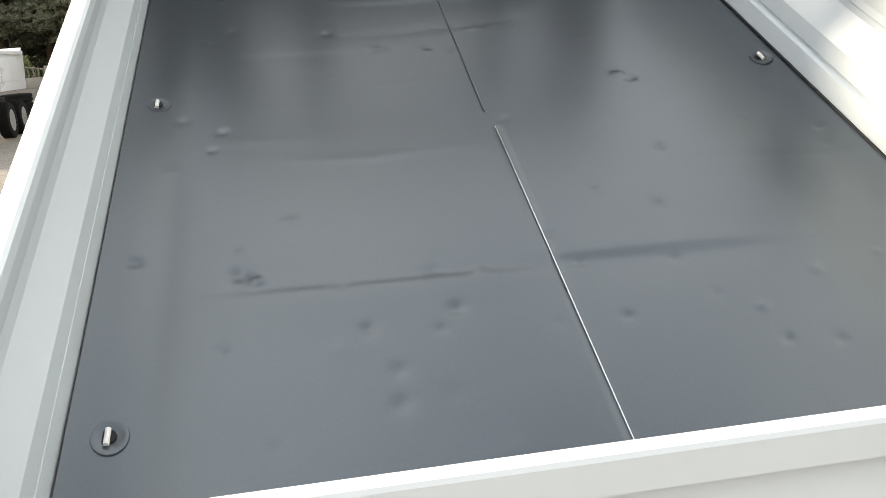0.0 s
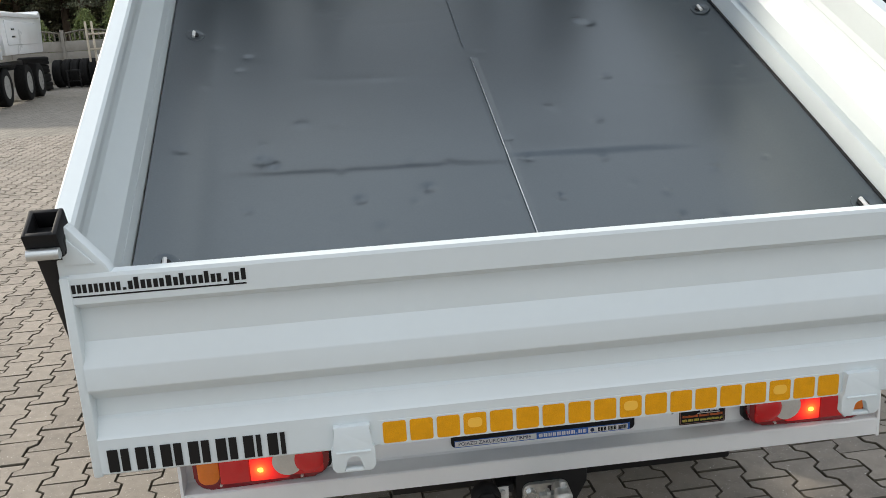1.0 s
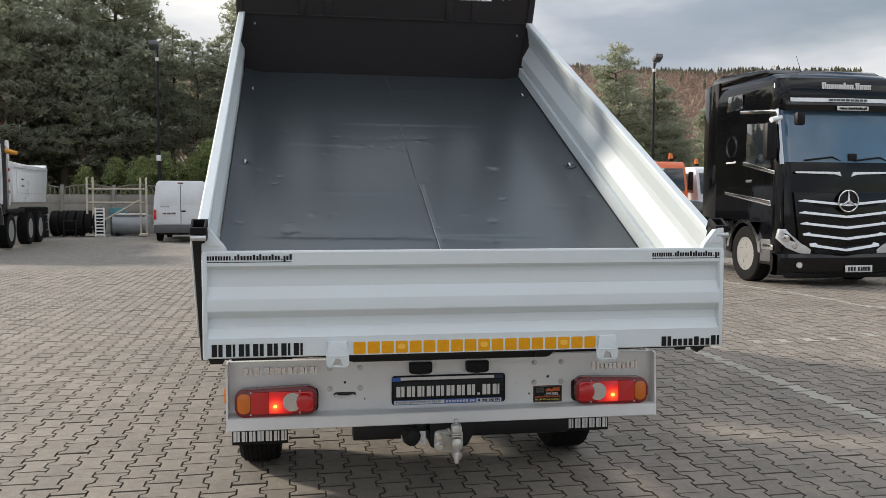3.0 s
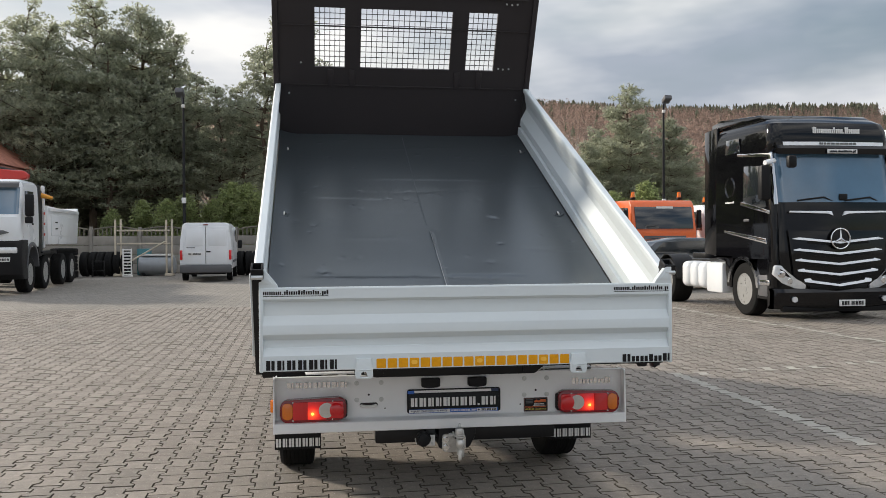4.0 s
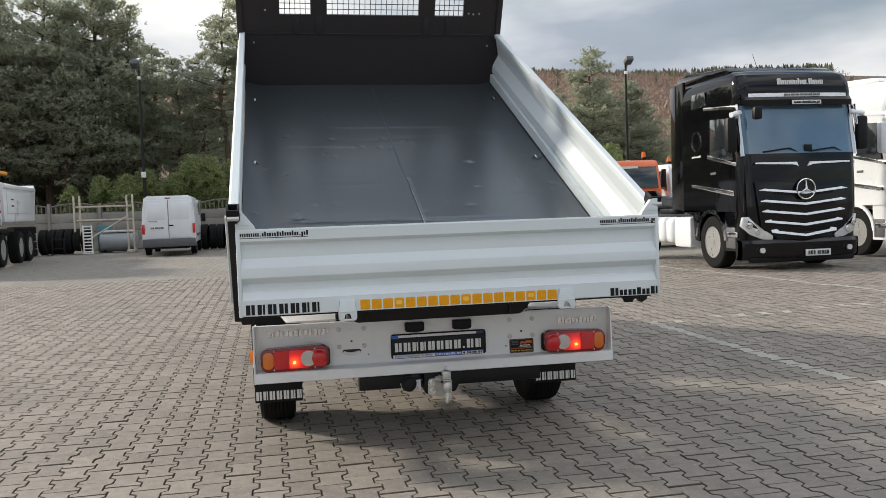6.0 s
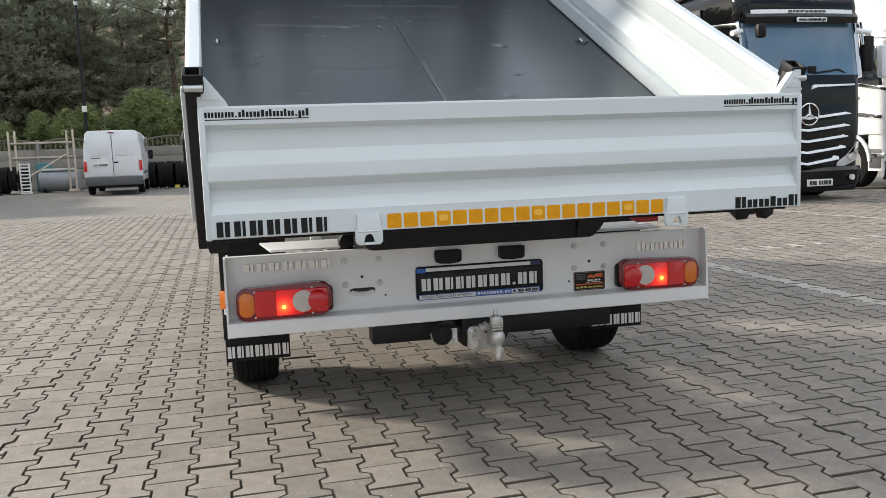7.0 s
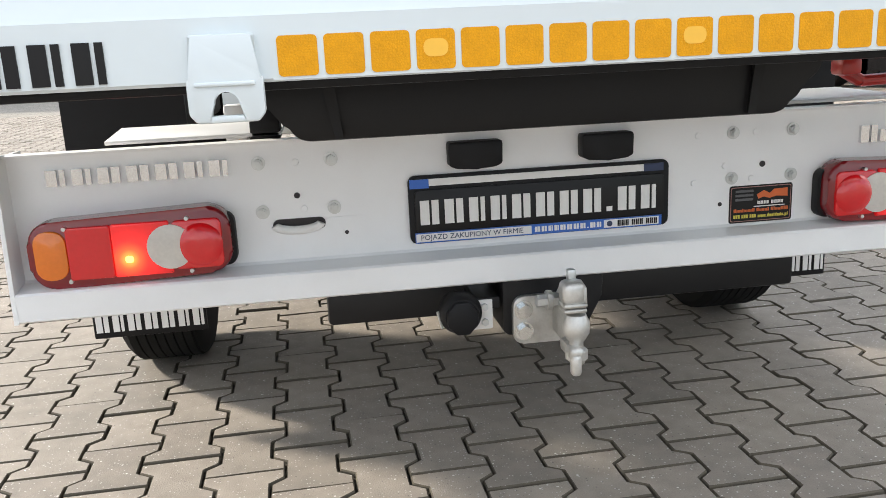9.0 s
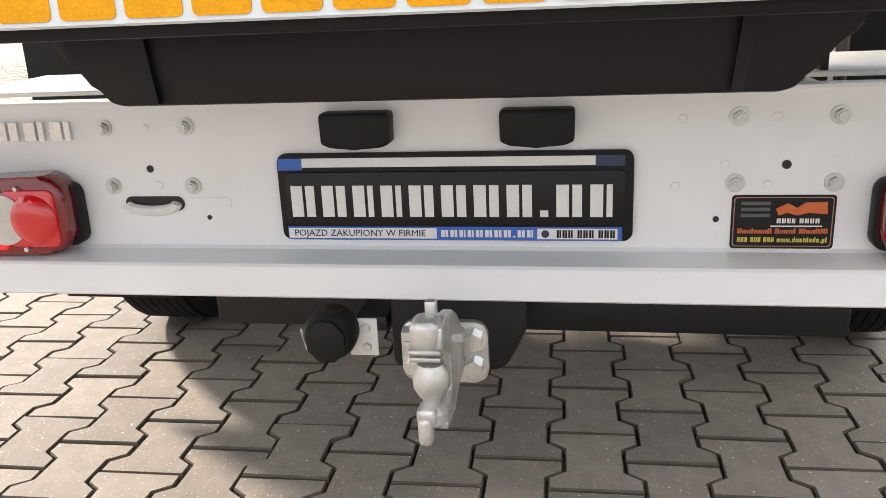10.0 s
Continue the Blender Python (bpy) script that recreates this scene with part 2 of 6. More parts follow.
TIMBER = mat("pale_timber", (0.55, 0.48, 0.38), 0.75, var=0.2, scale=5, bump=0.2)
TEAL = mat("teal_box_plastic", (0.07, 0.22, 0.24), 0.5, var=0.15)
BLUEGREY = mat("galvanised_tank", (0.34, 0.36, 0.38), 0.5, 0.4, var=0.12)
TILE = mat("red_roof_tile", (0.36, 0.15, 0.10), 0.7, var=0.2, rand=0.2, bump=0.2)
RENDER_WALL = mat("house_wall_render", (0.5, 0.42, 0.33), 0.85, var=0.08, bump=0.1)
BARK = mat("pine_bark", (0.12, 0.085, 0.06), 0.9, var=0.3, scale=5, bump=0.5, bscale=30, stretch=(1, 1, 0.3))
BARE = mat("bare_twigs", (0.20, 0.15, 0.12), 0.9, var=0.25, scale=4)
BIRCH = mat("birch_bark", (0.5, 0.47, 0.43), 0.8, var=0.3, scale=6)
# Foliage and woods colours lifted above natural ones, in place of haze.
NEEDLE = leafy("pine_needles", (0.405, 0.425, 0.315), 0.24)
NEEDLE_YOUNG = leafy("young_pine_needles", (0.36, 0.41, 0.19), 0.3)
WOODS = leafy("brown_winter_woods", (0.30, 0.215, 0.178), 0.28)
WOODS_DARK = leafy("dark_conifer_woods", (0.21, 0.215, 0.155), 0.3)
PAVER = mat("grey_concrete_paver", (0.246, 0.214, 0.182), 0.8, var=0.36, scale=17, bump=0.45, bscale=330, rand=0.14, dirt=(0.155, 0.145, 0.125), dirt_amt=0.45, dirt_scale=0.8)
RIM_BRIGHT = mat("bright_alloy_rim", (0.46, 0.46, 0.45), 0.3, 0.5, var=0.1, scale=14, dirt=(0.3, 0.28, 0.25), dirt_amt=0.25, dirt_scale=6)
JOINT = mat("joint_sand", (0.046, 0.039, 0.029), 0.95, var=0.45, scale=22, bump=0.6, bscale=260, dirt=(0.085, 0.070, 0.042), dirt_amt=0.7, dirt_scale=9)
JOINT_EDGE = mat("earth_stained_edge", (0.092, 0.079, 0.060), 0.95, var=0.4, scale=26, bump=0.5, bscale=260, dirt=(0.105, 0.088, 0.058), dirt_amt=0.7, dirt_scale=9)
PAVER_PALE = mat("pale_marking_paver", (0.37, 0.345, 0.30), 0.75, var=0.15, scale=7, bump=0.4, bscale=190, rand=0.12, dirt=(0.25, 0.24, 0.21), dirt_amt=0.6, dirt_scale=4)


def speckle(m, amount, size):
    """Pale grit, sparse and small, in the concrete surface."""
    nt = m.node_tree
    b = nt.nodes["Principled BSDF"]
    N, L = nt.nodes.new, nt.links.new
    old = b.inputs["Base Color"].links[0].from_socket
    geo = N("ShaderNodeNewGeometry")
    for cells, radius, chance, pale in ((size, 0.17, 0.80, (0.62, 0.60, 0.56, 1)), (size * 2.3, 0.26, 0.62, (0.46, 0.44, 0.41, 1)), (size * 1.9, 0.22, 0.86, (0.10, 0.092, 0.083, 1))):
        vor, sep, near, pick, both, mx = N("ShaderNodeTexVoronoi"), N("ShaderNodeSeparateColor"), N("ShaderNodeMapRange"), N("ShaderNodeMath"), N("ShaderNodeMath"), N("ShaderNodeMix")
        vor.inputs["Scale"].default_value = cells
        L(geo.outputs["Position"], vor.inputs["Vector"])
        near.inputs["From Min"].default_value, near.inputs["From Max"].default_value = radius, radius * 0.6
        near.inputs["To Max"].default_value = amount
        L(vor.outputs["Distance"], near.inputs["Value"])
        L(vor.outputs["Color"], sep.inputs[0])
        pick.operation, pick.inputs[1].default_value = "GREATER_THAN", chance
        L(sep.outputs[0], pick.inputs[0])
        both.operation = "MULTIPLY"
        L(near.outputs[0], both.inputs[0])
        L(pick.outputs[0], both.inputs[1])
        mx.data_type = "RGBA"
        L(both.outputs[0], mx.inputs["Factor"])
        L(old, mx.inputs[6])
        mx.inputs[7].default_value = pale
        old = mx.outputs[2]
    L(old, b.inputs["Base Color"])


speckle(PAVER, 0.85, 55)
speckle(PAVER_PALE, 0.6, 55)


def ground_mat():
    """Sandy joint colour near, fading into grey paving, then brown woodland soil."""
    m = mat("yard_ground", (0.240, 0.219, 0.190), 0.85, var=0.14, scale=0.6, bump=0.3, bscale=30, dirt=(0.15, 0.14, 0.12), dirt_amt=0.5, dirt_scale=0.25)
    nt = m.node_tree
    b = nt.nodes["Principled BSDF"]
    N, L = nt.nodes.new, nt.links.new
    old = b.inputs["Base Color"].links[0].from_socket
    geo, sep = N("ShaderNodeNewGeometry"), N("ShaderNodeSeparateXYZ")
    L(geo.outputs["Position"], sep.inputs[0])
    soil = N("ShaderNodeTexNoise")
    soil.inputs["Scale"].default_value, soil.inputs["Detail"].default_value = 0.35, 8
    L(geo.outputs["Position"], soil.inputs["Vector"])
    ramp = N("ShaderNodeValToRGB")
    ramp.color_ramp.elements[0].color, ramp.color_ramp.elements[0].position = (0.05, 0.038, 0.022, 1), 0.35
    ramp.color_ramp.elements[1].color, ramp.color_ramp.elements[1].position = (0.17, 0.12, 0.075, 1), 0.65
    L(soil.outputs["Fac"], ramp.inputs["Fac"])
    edge = N("ShaderNodeMapRange")
    edge.inputs["From Min"].default_value, edge.inputs["From Max"].default_value = 33.2, 33.9
    L(sep.outputs["Y"], edge.inputs["Value"])
    mx = N("ShaderNodeMix")
    mx.data_type = "RGBA"
    L(edge.outputs[0], mx.inputs["Factor"])
    swap, brick = N("ShaderNodeCombineXYZ"), N("ShaderNodeTexBrick")
    L(sep.outputs["Y"], swap.inputs[0])
    L(sep.outputs["X"], swap.inputs[1])
    L(swap.outputs[0], brick.inputs["Vector"])
    for key, value in (("Scale", 1.0), ("Mortar Size", 0.006), ("Mortar Smooth", 0.3), ("Brick Width", 0.203), ("Row Height", 0.1465), ("Bias", 0.0)):
        brick.inputs[key].default_value = value
    brick.inputs["Color1"].default_value, brick.inputs["Color2"].default_value, brick.inputs["Mortar"].default_value = (1.1, 1.1, 1.1, 1), (0.85, 0.85, 0.85, 1), (0.45, 0.43, 0.4, 1)
    tint = N("ShaderNodeMix")
    tint.data_type, tint.blend_type = "RGBA", "MULTIPLY"
    tint.inputs["Factor"].default_value = 1.0
    L(old, tint.inputs[6])
    L(brick.outputs["Color"], tint.inputs[7])
    L(tint.outputs[2], mx.inputs[6])
    L(ramp.outputs[0], mx.inputs[7])
    L(mx.outputs[2], b.inputs["Base Color"])
    return m


GROUND = ground_mat()


# ---- mesh helpers ----
def part(name, bm, material, parent=None, label="", m=None, smooth=35):
    me = bpy.data.meshes.new(name)
    bmesh.ops.recalc_face_normals(bm, faces=bm.faces)
    bm.to_mesh(me)
    bm.free()
    for one in material if isinstance(material, (list, tuple)) else (material,):
        me.materials.append(one)
    if smooth:
        me.shade_smooth()
        me.set_sharp_from_angle(angle=radians(smooth))
    ob = new(name, me)
    ob.parent = parent
    if m is not None:
        ob.matrix_basis = m
    return tagged(ob, label=label)


def raw(name, verts, faces, material, parent=None, label="", index=None):
    me = bpy.data.meshes.new(name)
    me.from_pydata(verts, [], faces)
    for one in material if isinstance(material, (list, tuple)) else (material,):
        me.materials.append(one)
    if index is not None:
        me.polygons.foreach_set("material_index", index)
    ob = new(name, me)
    ob.parent = parent
    return tagged(ob, label=label)


def thing(name, m, label, category, group="", kind=""):
    ob = new(name)
    ob.empty_display_size = 0.2
    ob.matrix_basis = m
    return tagged(ob, label, category, group, kind)


def bmn():
    return bmesh.new()


def rbox(bm, c, s, r=0.0, seg=2, turn=None):
    """A box with rounded edges: centre, full size."""
    made = bmesh.ops.create_cube(bm, size=1.0)["verts"]
    for v in made:
        v.co = Vector((v.co.x * s[0], v.co.y * s[1], v.co.z * s[2]))
    if r:
        edges = list({e for v in made for e in v.link_edges})
        res = bmesh.ops.bevel(bm, geom=edges, offset=min(r, min(s) * 0.49), segments=seg, profile=0.5, affect="EDGES")
        made = list({v for v in res["verts"]} | {v for v in made if v.is_valid})
    for v in made:
        v.co = (turn @ v.co if turn else v.co) + Vector(c)
    return bm


def box1(c, s, r=0.0, seg=2, turn=None):
    return rbox(bmn(), c, s, r, seg, turn)


def at_axis(axis, p, d):
    return {"x": (d, p[0], p[1]), "y": (p[0], d, p[1]), "z": (p[0], p[1], d)}[axis]


def prism(bm, outline, axis, a, b, r=0.0):
    """An outline pulled along an axis from a to b."""
    lo = [bm.verts.new(at_axis(axis, p, a)) for p in outline]
    hi = [bm.verts.new(at_axis(axis, p, b)) for p in outline]
    fs = [bm.faces.new(lo), bm.faces.new(hi[::-1])]
    for i in range(len(lo)):
        j = (i + 1) % len(lo)
        fs.append(bm.faces.new((lo[j], lo[i], hi[i], hi[j])))
    if r:
        edges = list({e for f in fs for e in f.edges})
        bmesh.ops.bevel(bm, geom=edges, offset=r, segments=2, profile=0.5, affect="EDGES")
    return bm


def prism1(outline, axis, a, b, r=0.0):
    return prism(bmn(), outline, axis, a, b, r)


def tube(bm, p, q, r, r2=None, n=12):
    """A capped round bar from p to q."""
    p, q = Vector(p), Vector(q)
    m = Matrix.Translation((p + q) / 2) @ (q - p).to_track_quat("Z", "Y").to_matrix().to_4x4()
    bmesh.ops.create_cone(bm, cap_ends=True, segments=n, radius1=r, radius2=r if r2 is None else r2, depth=(q - p).length, matrix=m)
    return bm


def sweep(path, r, n=10):
    """One round bar along a bent path in the plane of x and z."""
    bm, rings = bmn(), []
    for i, p in enumerate(path):
        d = (Vector(path[min(i + 1, len(path) - 1)]) - Vector(path[max(i - 1, 0)])).normalized()
        up = Vector((0, 1, 0))
        out = d.cross(up).normalized()
        rings.append([bm.verts.new(Vector(p) + r * (math.cos(2 * math.pi * k / n) * up + math.sin(2 * math.pi * k / n) * out)) for k in range(n)])
    for a, b in zip(rings, rings[1:]):
        for k in range(n):
            bm.faces.new((a[k], a[(k + 1) % n], b[(k + 1) % n], b[k]))
    bm.faces.new(rings[0][::-1])
    bm.faces.new(rings[-1])
    return bm


def lathe(bm, profile, c, axis="x", n=28, cap=True):
    """Rings of (radius, place along the axis) joined into a turned body."""
    rings = []
    for r, h in profile:
        ring = []
        for i in range(n):
            a = 2 * math.pi * i / n
            u, v = r * math.cos(a), r * math.sin(a)
            p = {"x": (h, u, v), "y": (u, h, v), "z": (u, v, h)}[axis]
            ring.append(bm.verts.new(Vector(c) + Vector(p)))
        rings.append(ring)
    for a, b in zip(rings, rings[1:]):
        for i in range(n):
            j = (i + 1) % n
            bm.faces.new((a[i], a[j], b[j], b[i]))
    if cap and profile[0][0] > 1e-5:
        bm.faces.new(rings[0][::-1])
    if cap and profile[-1][0] > 1e-5:
        bm.faces.new(rings[-1])
    return bm


def rounded(w, h, r, n=5, c=(0, 0)):
    """The outline of a rectangle with round corners."""
    pts = []
    for k, (sx, sy) in enumerate(((1, 1), (-1, 1), (-1, -1), (1, -1))):
        for i in range(n + 1):
            a = math.pi / 2 * (k + i / n)
            pts.append((c[0] + sx * (w / 2 - r) + r * math.cos(a), c[1] + sy * (h / 2 - r) + r * math.sin(a)))
    return pts


def plan_ring(z, front, rear, half, corner, bow=0.05):
    """A cab's outline in plan at height z: bowed front, rounded front corners."""
    inner = half - corner
    pts = [(-half, rear), (-half, (rear + front) / 2)]
    pts += [(-inner - corner * math.cos(a), front + bow + corner * (1 - math.sin(a))) for a in [math.pi / 2 * i / 6 for i in range(6)]]
    pts += [(inner * k / 5, front + bow * (k / 5) ** 2) for k in range(-5, 6)]
    pts += [(inner + corner * math.sin(a), front + bow + corner * (1 - math.cos(a))) for a in [math.pi / 2 * i / 6 for i in range(1, 7)]]
    pts += [(half, (rear + front) / 2), (half, rear)]
    return [(x, y, z) for x, y in pts]


def loft(rings):
    bm = bmn()
    vs = [[bm.verts.new(p) for p in ring] for ring in rings]
    n = len(vs[0])
    for a, b in zip(vs, vs[1:]):
        for i in range(n):
            j = (i + 1) % n
            bm.faces.new((a[i], a[j], b[j], b[i]))
    bm.faces.new(vs[-1])
    bm.faces.new(list(reversed(vs[0])))
    bmesh.ops.recalc_face_normals(bm, faces=bm.faces)
    return bm


def shell(levels, half, corner, reach, thick=0.012):
    """A curved plate that follows the bowed front: levels of (z, front), reach counts the points kept past the middle."""
    bm = bmn()
    rows_ = []
    for z, f in levels:
        outer, inner = plan_ring(z, f, 2.0, half, corner), plan_ring(z, f + thick, 2.0, half - thick, corner - thick)
        mid = len(outer) // 2
        rows_.append([[bm.verts.new(p) for p in ring[mid - reach:mid + reach + 1]] for ring in (outer, inner)])
    n = 2 * reach + 1
    for a, b in zip(rows_, rows_[1:]):
        for i in range(n - 1):
            bm.faces.new((a[0][i], a[0][i + 1], b[0][i + 1], b[0][i]))
            bm.faces.new((a[1][i + 1], a[1][i], b[1][i], b[1][i + 1]))
        for i in (0, n - 1):
            bm.faces.new((a[0][i], b[0][i], b[1][i], a[1][i]))
    for r in (rows_[0], rows_[-1]):
        for i in range(n - 1):
            bm.faces.new((r[0][i], r[0][i + 1], r[1][i + 1], r[1][i]))
    bmesh.ops.recalc_face_normals(bm, faces=bm.faces)
    return bm


def bend(bm, half=1.17, corner=0.22, bow=0.05, lean=0.0, z0=0.0):
    """Lays a flat front fitting onto the bowed front of a cab."""
    inner = half - corner
    for v in bm.verts:
        a = abs(v.co.x)
        v.co.y += bow * (a / inner) ** 2 if a < inner else bow + corner - math.sqrt(max(0.0, corner**2 - min(a - inner, corner) ** 2))
        v.co.y += lean * (v.co.z - z0)
    return bm


STROKES = {"M": ((0.24, 0, 0.72), (0.24, 0, 0.72), (0.24, 0, 0.72)), "n": ((0.28, 0, 0.72), (0.28, 0, 0.72)), "d": ((0.28, 0, 0.72), (0.28, 0, 1)), "p": ((0.28, -0.26, 0.72), (0.28, 0, 0.72)),
           "t": ((0.34, 0, 0.92),), "l": ((0.30, 0, 1),), ".": ((0.22, 0, 0.20),), " ": ((0.30, 0, 0),), "H": ((0.34, 0, 1), (0.26, 0, 1)), "E": ((0.34, 0, 1), (0.16, 0, 1)), "I": ((0.34, 0, 1),)}


def bars(name, x0, x1, z0, z1, y, pattern, material, parent, label="", depth=0.002, m=None):
    """A line of writing as plain upright bars: a bar for each stem, of its width and height, all on one shared mesh."""
    inner, outer = (0.09, 0.22) if pattern[1] in "HEI" else (0.10, 0.13)
    run, spots = 0.0, []
    for sign in pattern:
        for k, (wide, low, high) in enumerate(STROKES[sign]):
            run += inner if k else 0.0
            spots.append((run + wide / 2, wide, low, high))
            run += wide
        run += outer
    unit, tall, mesh = (x1 - x0) / (run - outer), z1 - z0, None
    for mid, wide, low, high in spots:
        if high <= low:
            continue
        at = Matrix.Translation((x0 + unit * mid, y, z0 + tall * (low + high) / 2)) @ Matrix.Diagonal((unit * wide, depth, tall * (high - low), 1))
        at = m @ at if m is not None else at
        if mesh is None:
            mesh = part(name, box1((0, 0, 0), (1, 1, 1)), material, parent, label, at, 0).data
        else:
            ob = new(name, mesh)
            ob.parent, ob.matrix_basis = parent, at
            tagged(ob, label=label)


def words(text, size, material, parent, m, label="", depth=0.0005, name="lettering"):
    cu = bpy.data.curves.new(name, "FONT")
    cu.body, cu.size, cu.extrude, cu.align_x, cu.align_y, cu.resolution_u = text, size, depth, "CENTER", "CENTER", 2
    tmp = bpy.data.objects.new("tmp", cu)
    scene.collection.objects.link(tmp)
    me = bpy.data.meshes.new_from_object(tmp.evaluated_get(bpy.context.evaluated_depsgraph_get()))
    bpy.data.objects.remove(tmp)
    me.materials.clear()
    me.materials.append(material)
    ob = new(name, me)
    ob.parent = parent
    ob.matrix_basis = m
    return tagged(ob, label=label)


STAND = pose(0, 0, 0, 90, 0, 0)


# ---- ground ----
def rise(x, y):
    """The wooded hill behind the yard."""
    far = y + 0.12 * abs(x)
    s = min(max((far - 44) / 700, 0), 1)
    lift = 104 * (1 + 0.00014 * min(max(x, -400), 900)) * s * (0.35 + 0.65 * s * (2 - s))
    return lift * (1 + 0.07 * math.sin(x * 0.006 + 1.0) + 0.03 * math.sin(x * 0.017)) + (0.5 * noise.noise((x * 0.05, y * 0.05, 0)) if far > 46 else 0)


def ground_sheet():
    xs = sorted(set([-3000, -1800] + list(range(-1200, 1201, 40)) + [1800, 3000]))
    ys = sorted(set([-900, -400, -150, -60, -30, -10, 0, 10, 20, 30, 36] + list(range(40, 860, 20)) + [900, 1100, 1600, 2600]))
    verts = [(x, y, rise(x, y) - 0.022) for y in ys for x in xs]
    n = len(xs)
    faces = [(j * n + i, j * n + i + 1, (j + 1) * n + i + 1, (j + 1) * n + i) for j in range(len(ys) - 1) for i in range(n - 1)]
    ob = raw("ground", verts, faces, GROUND)
    ob.data.shade_smooth()
    return tagged(ob, "block-paved yard running out into brown woodland soil", "ground", kind="structure")


ground = ground_sheet()


# ---- the tipper truck ----
rng = random.Random(7)
BED = Matrix.Translation((0, -0.33, 0.932)) @ pose(0, 0, 0, 0, 0, 1.2) @ pose(0, 0, 0, 27, 0, 0)
BED_LEN, BED_HALF = 3.24, 1.04
truck = thing("tipper_truck", pose(0, 0, 0), "white three-way tipper truck with its dark steel bed raised", "truck")


def bed_floor():
    """A dished steel sheet with dents and a welded seam down the middle."""
    r = random.Random(3)
    dents = [(r.uniform(-0.95, 0.95), r.uniform(0.2, 3.1), r.uniform(0.010, 0.022), r.uniform(0.0010, 0.0028) * r.choice((-1, -1, 1))) for _ in range(52)]
    for du, dv, rad, h in ((-0.69, 0.80, 0.018, 0.006), (-0.725, 0.83, 0.030, -0.006), (0.12, 0.545, 0.016, -0.005), (-0.45, 0.605, 0.022, -0.005), (-0.40, 0.475, 0.024, -0.003), (-0.775, 1.45, 0.016, -0.005), (-0.80, 1.36, 0.014, -0.004), (0.45, 1.18, 0.018, -0.005), (0.34, 0.925, 0.026, -0.004), (0.07, 0.745, 0.02, -0.004),
                           (-0.967, 0.90, 0.02, -0.004), (-0.25, 0.633, 0.024, -0.005), (0.03, 0.85, 0.013, -0.004), (0.95, 1.20, 0.02, -0.005), (0.555, 0.40, 0.02, -0.004), (0.435, 0.525, 0.016, 0.004), (0.44, 0.42, 0.016, -0.005), (-0.108, 1.89, 0.016, -0.004), (0.09, 1.995, 0.02, 0.004), (0.47, 1.60, 0.022, 0.007), (0.50, 1.57, 0.022, -0.006), (-0.17, 0.75, 0.02, 0.003), (0.30, 0.72, 0.02, -0.004), (0.62, 0.62, 0.02, 0.003)):
        dents.append((du, dv, rad * 0.8, h * 0.95))
    waves = [(r.uniform(0.2, 3.0), r.uniform(-0.9, 0.9), r.uniform(0.12, 0.45), r.uniform(-0.0012, 0.0012)) for _ in range(18)]
    nx, ny = 230, 360
    u, v = np.meshgrid(np.linspace(-BED_HALF, BED_HALF, nx + 1), np.linspace(0, BED_LEN, ny + 1))
    w = np.where(u > 0, 0.024, 0.035) * (np.maximum(0, np.abs(u) - (BED_HALF - 0.16)) / 0.16) ** 2
    for du, dv, rad, h in dents:
        w += h * np.exp(-((u - du) ** 2 + (v - dv) ** 2) / rad**2)
    for wv, wu, wl, h in waves:
        w += h * np.exp(-(((v - wv - 0.03 * np.sin(4 * u)) / 0.022) ** 2) - ((u - wu) / wl) ** 2)
    for _ in range(14):
        a, b, ph = r.uniform(-5, 5), r.uniform(-5, 5), r.uniform(0, 6)
        w += 0.0007 * np.sin(a * u + b * v + ph)
    for cv, cu, half, deep in ((0.752, 0.30, 0.30, 0.0032), (0.750, -0.40, 0.38, -0.0024), (2.25, 0.1, 0.5, 0.0010), (1.9, -0.5, 0.3, 0.0009)):
        w += deep * np.tanh((v - cv + 0.04 * (u - cu)) / 0.012) * np.exp(-(((u - cu) / half) ** 4) - ((v - cv) / 0.10) ** 2)
    w -= 0.003 * ((np.abs(u - 0.012) < 0.009) & (v < 1.36))
    verts = np.stack([u, v, w], -1).reshape(-1, 3).tolist()
    k = nx + 1
    faces = [(q * k + p, q * k + p + 1, (q + 1) * k + p + 1, (q + 1) * k + p) for q in range(ny) for p in range(nx)]
    ob = raw("bed_floor", verts, faces, BED_STEEL, truck, "dented dark grey steel bed floor")
    ob.data.shade_smooth()
    ob.matrix_basis = BED
    return ob


floor_part = bed_floor()
part("seam", box1((0, 0, 0), (0.0030, 1.30, 0.0042), 0.0008), STEEL, floor_part, "bright welded seam", pose(0.0125, 0.71, 0.0, 0, 0, 0.42))
part("far_seam", box1((-0.004, 2.32, 0.0002), (0.005, 1.74, 0.0022), 0.0008), BED_STEEL, floor_part, "flat welded seam")
# Black strip stands in for contact shade where the wall meets the floor.
part("joint_shade", box1((1.0275, BED_LEN / 2, 0.0225), (0.009, BED_LEN - 0.06, 0.005), 0.001), BLACK, floor_part, "black strip drawn as the shade in the joint beside the wall")
part("underside", box1((0, BED_LEN / 2, -0.045), (2 * BED_HALF, BED_LEN, 0.05), 0.004), BLACK, floor_part, "black underside plate")
part("rear_sill", box1((0, -0.012, -0.035), (2.06, 0.03, 0.09), 0.006), BLACK, floor_part, "black rear sill")
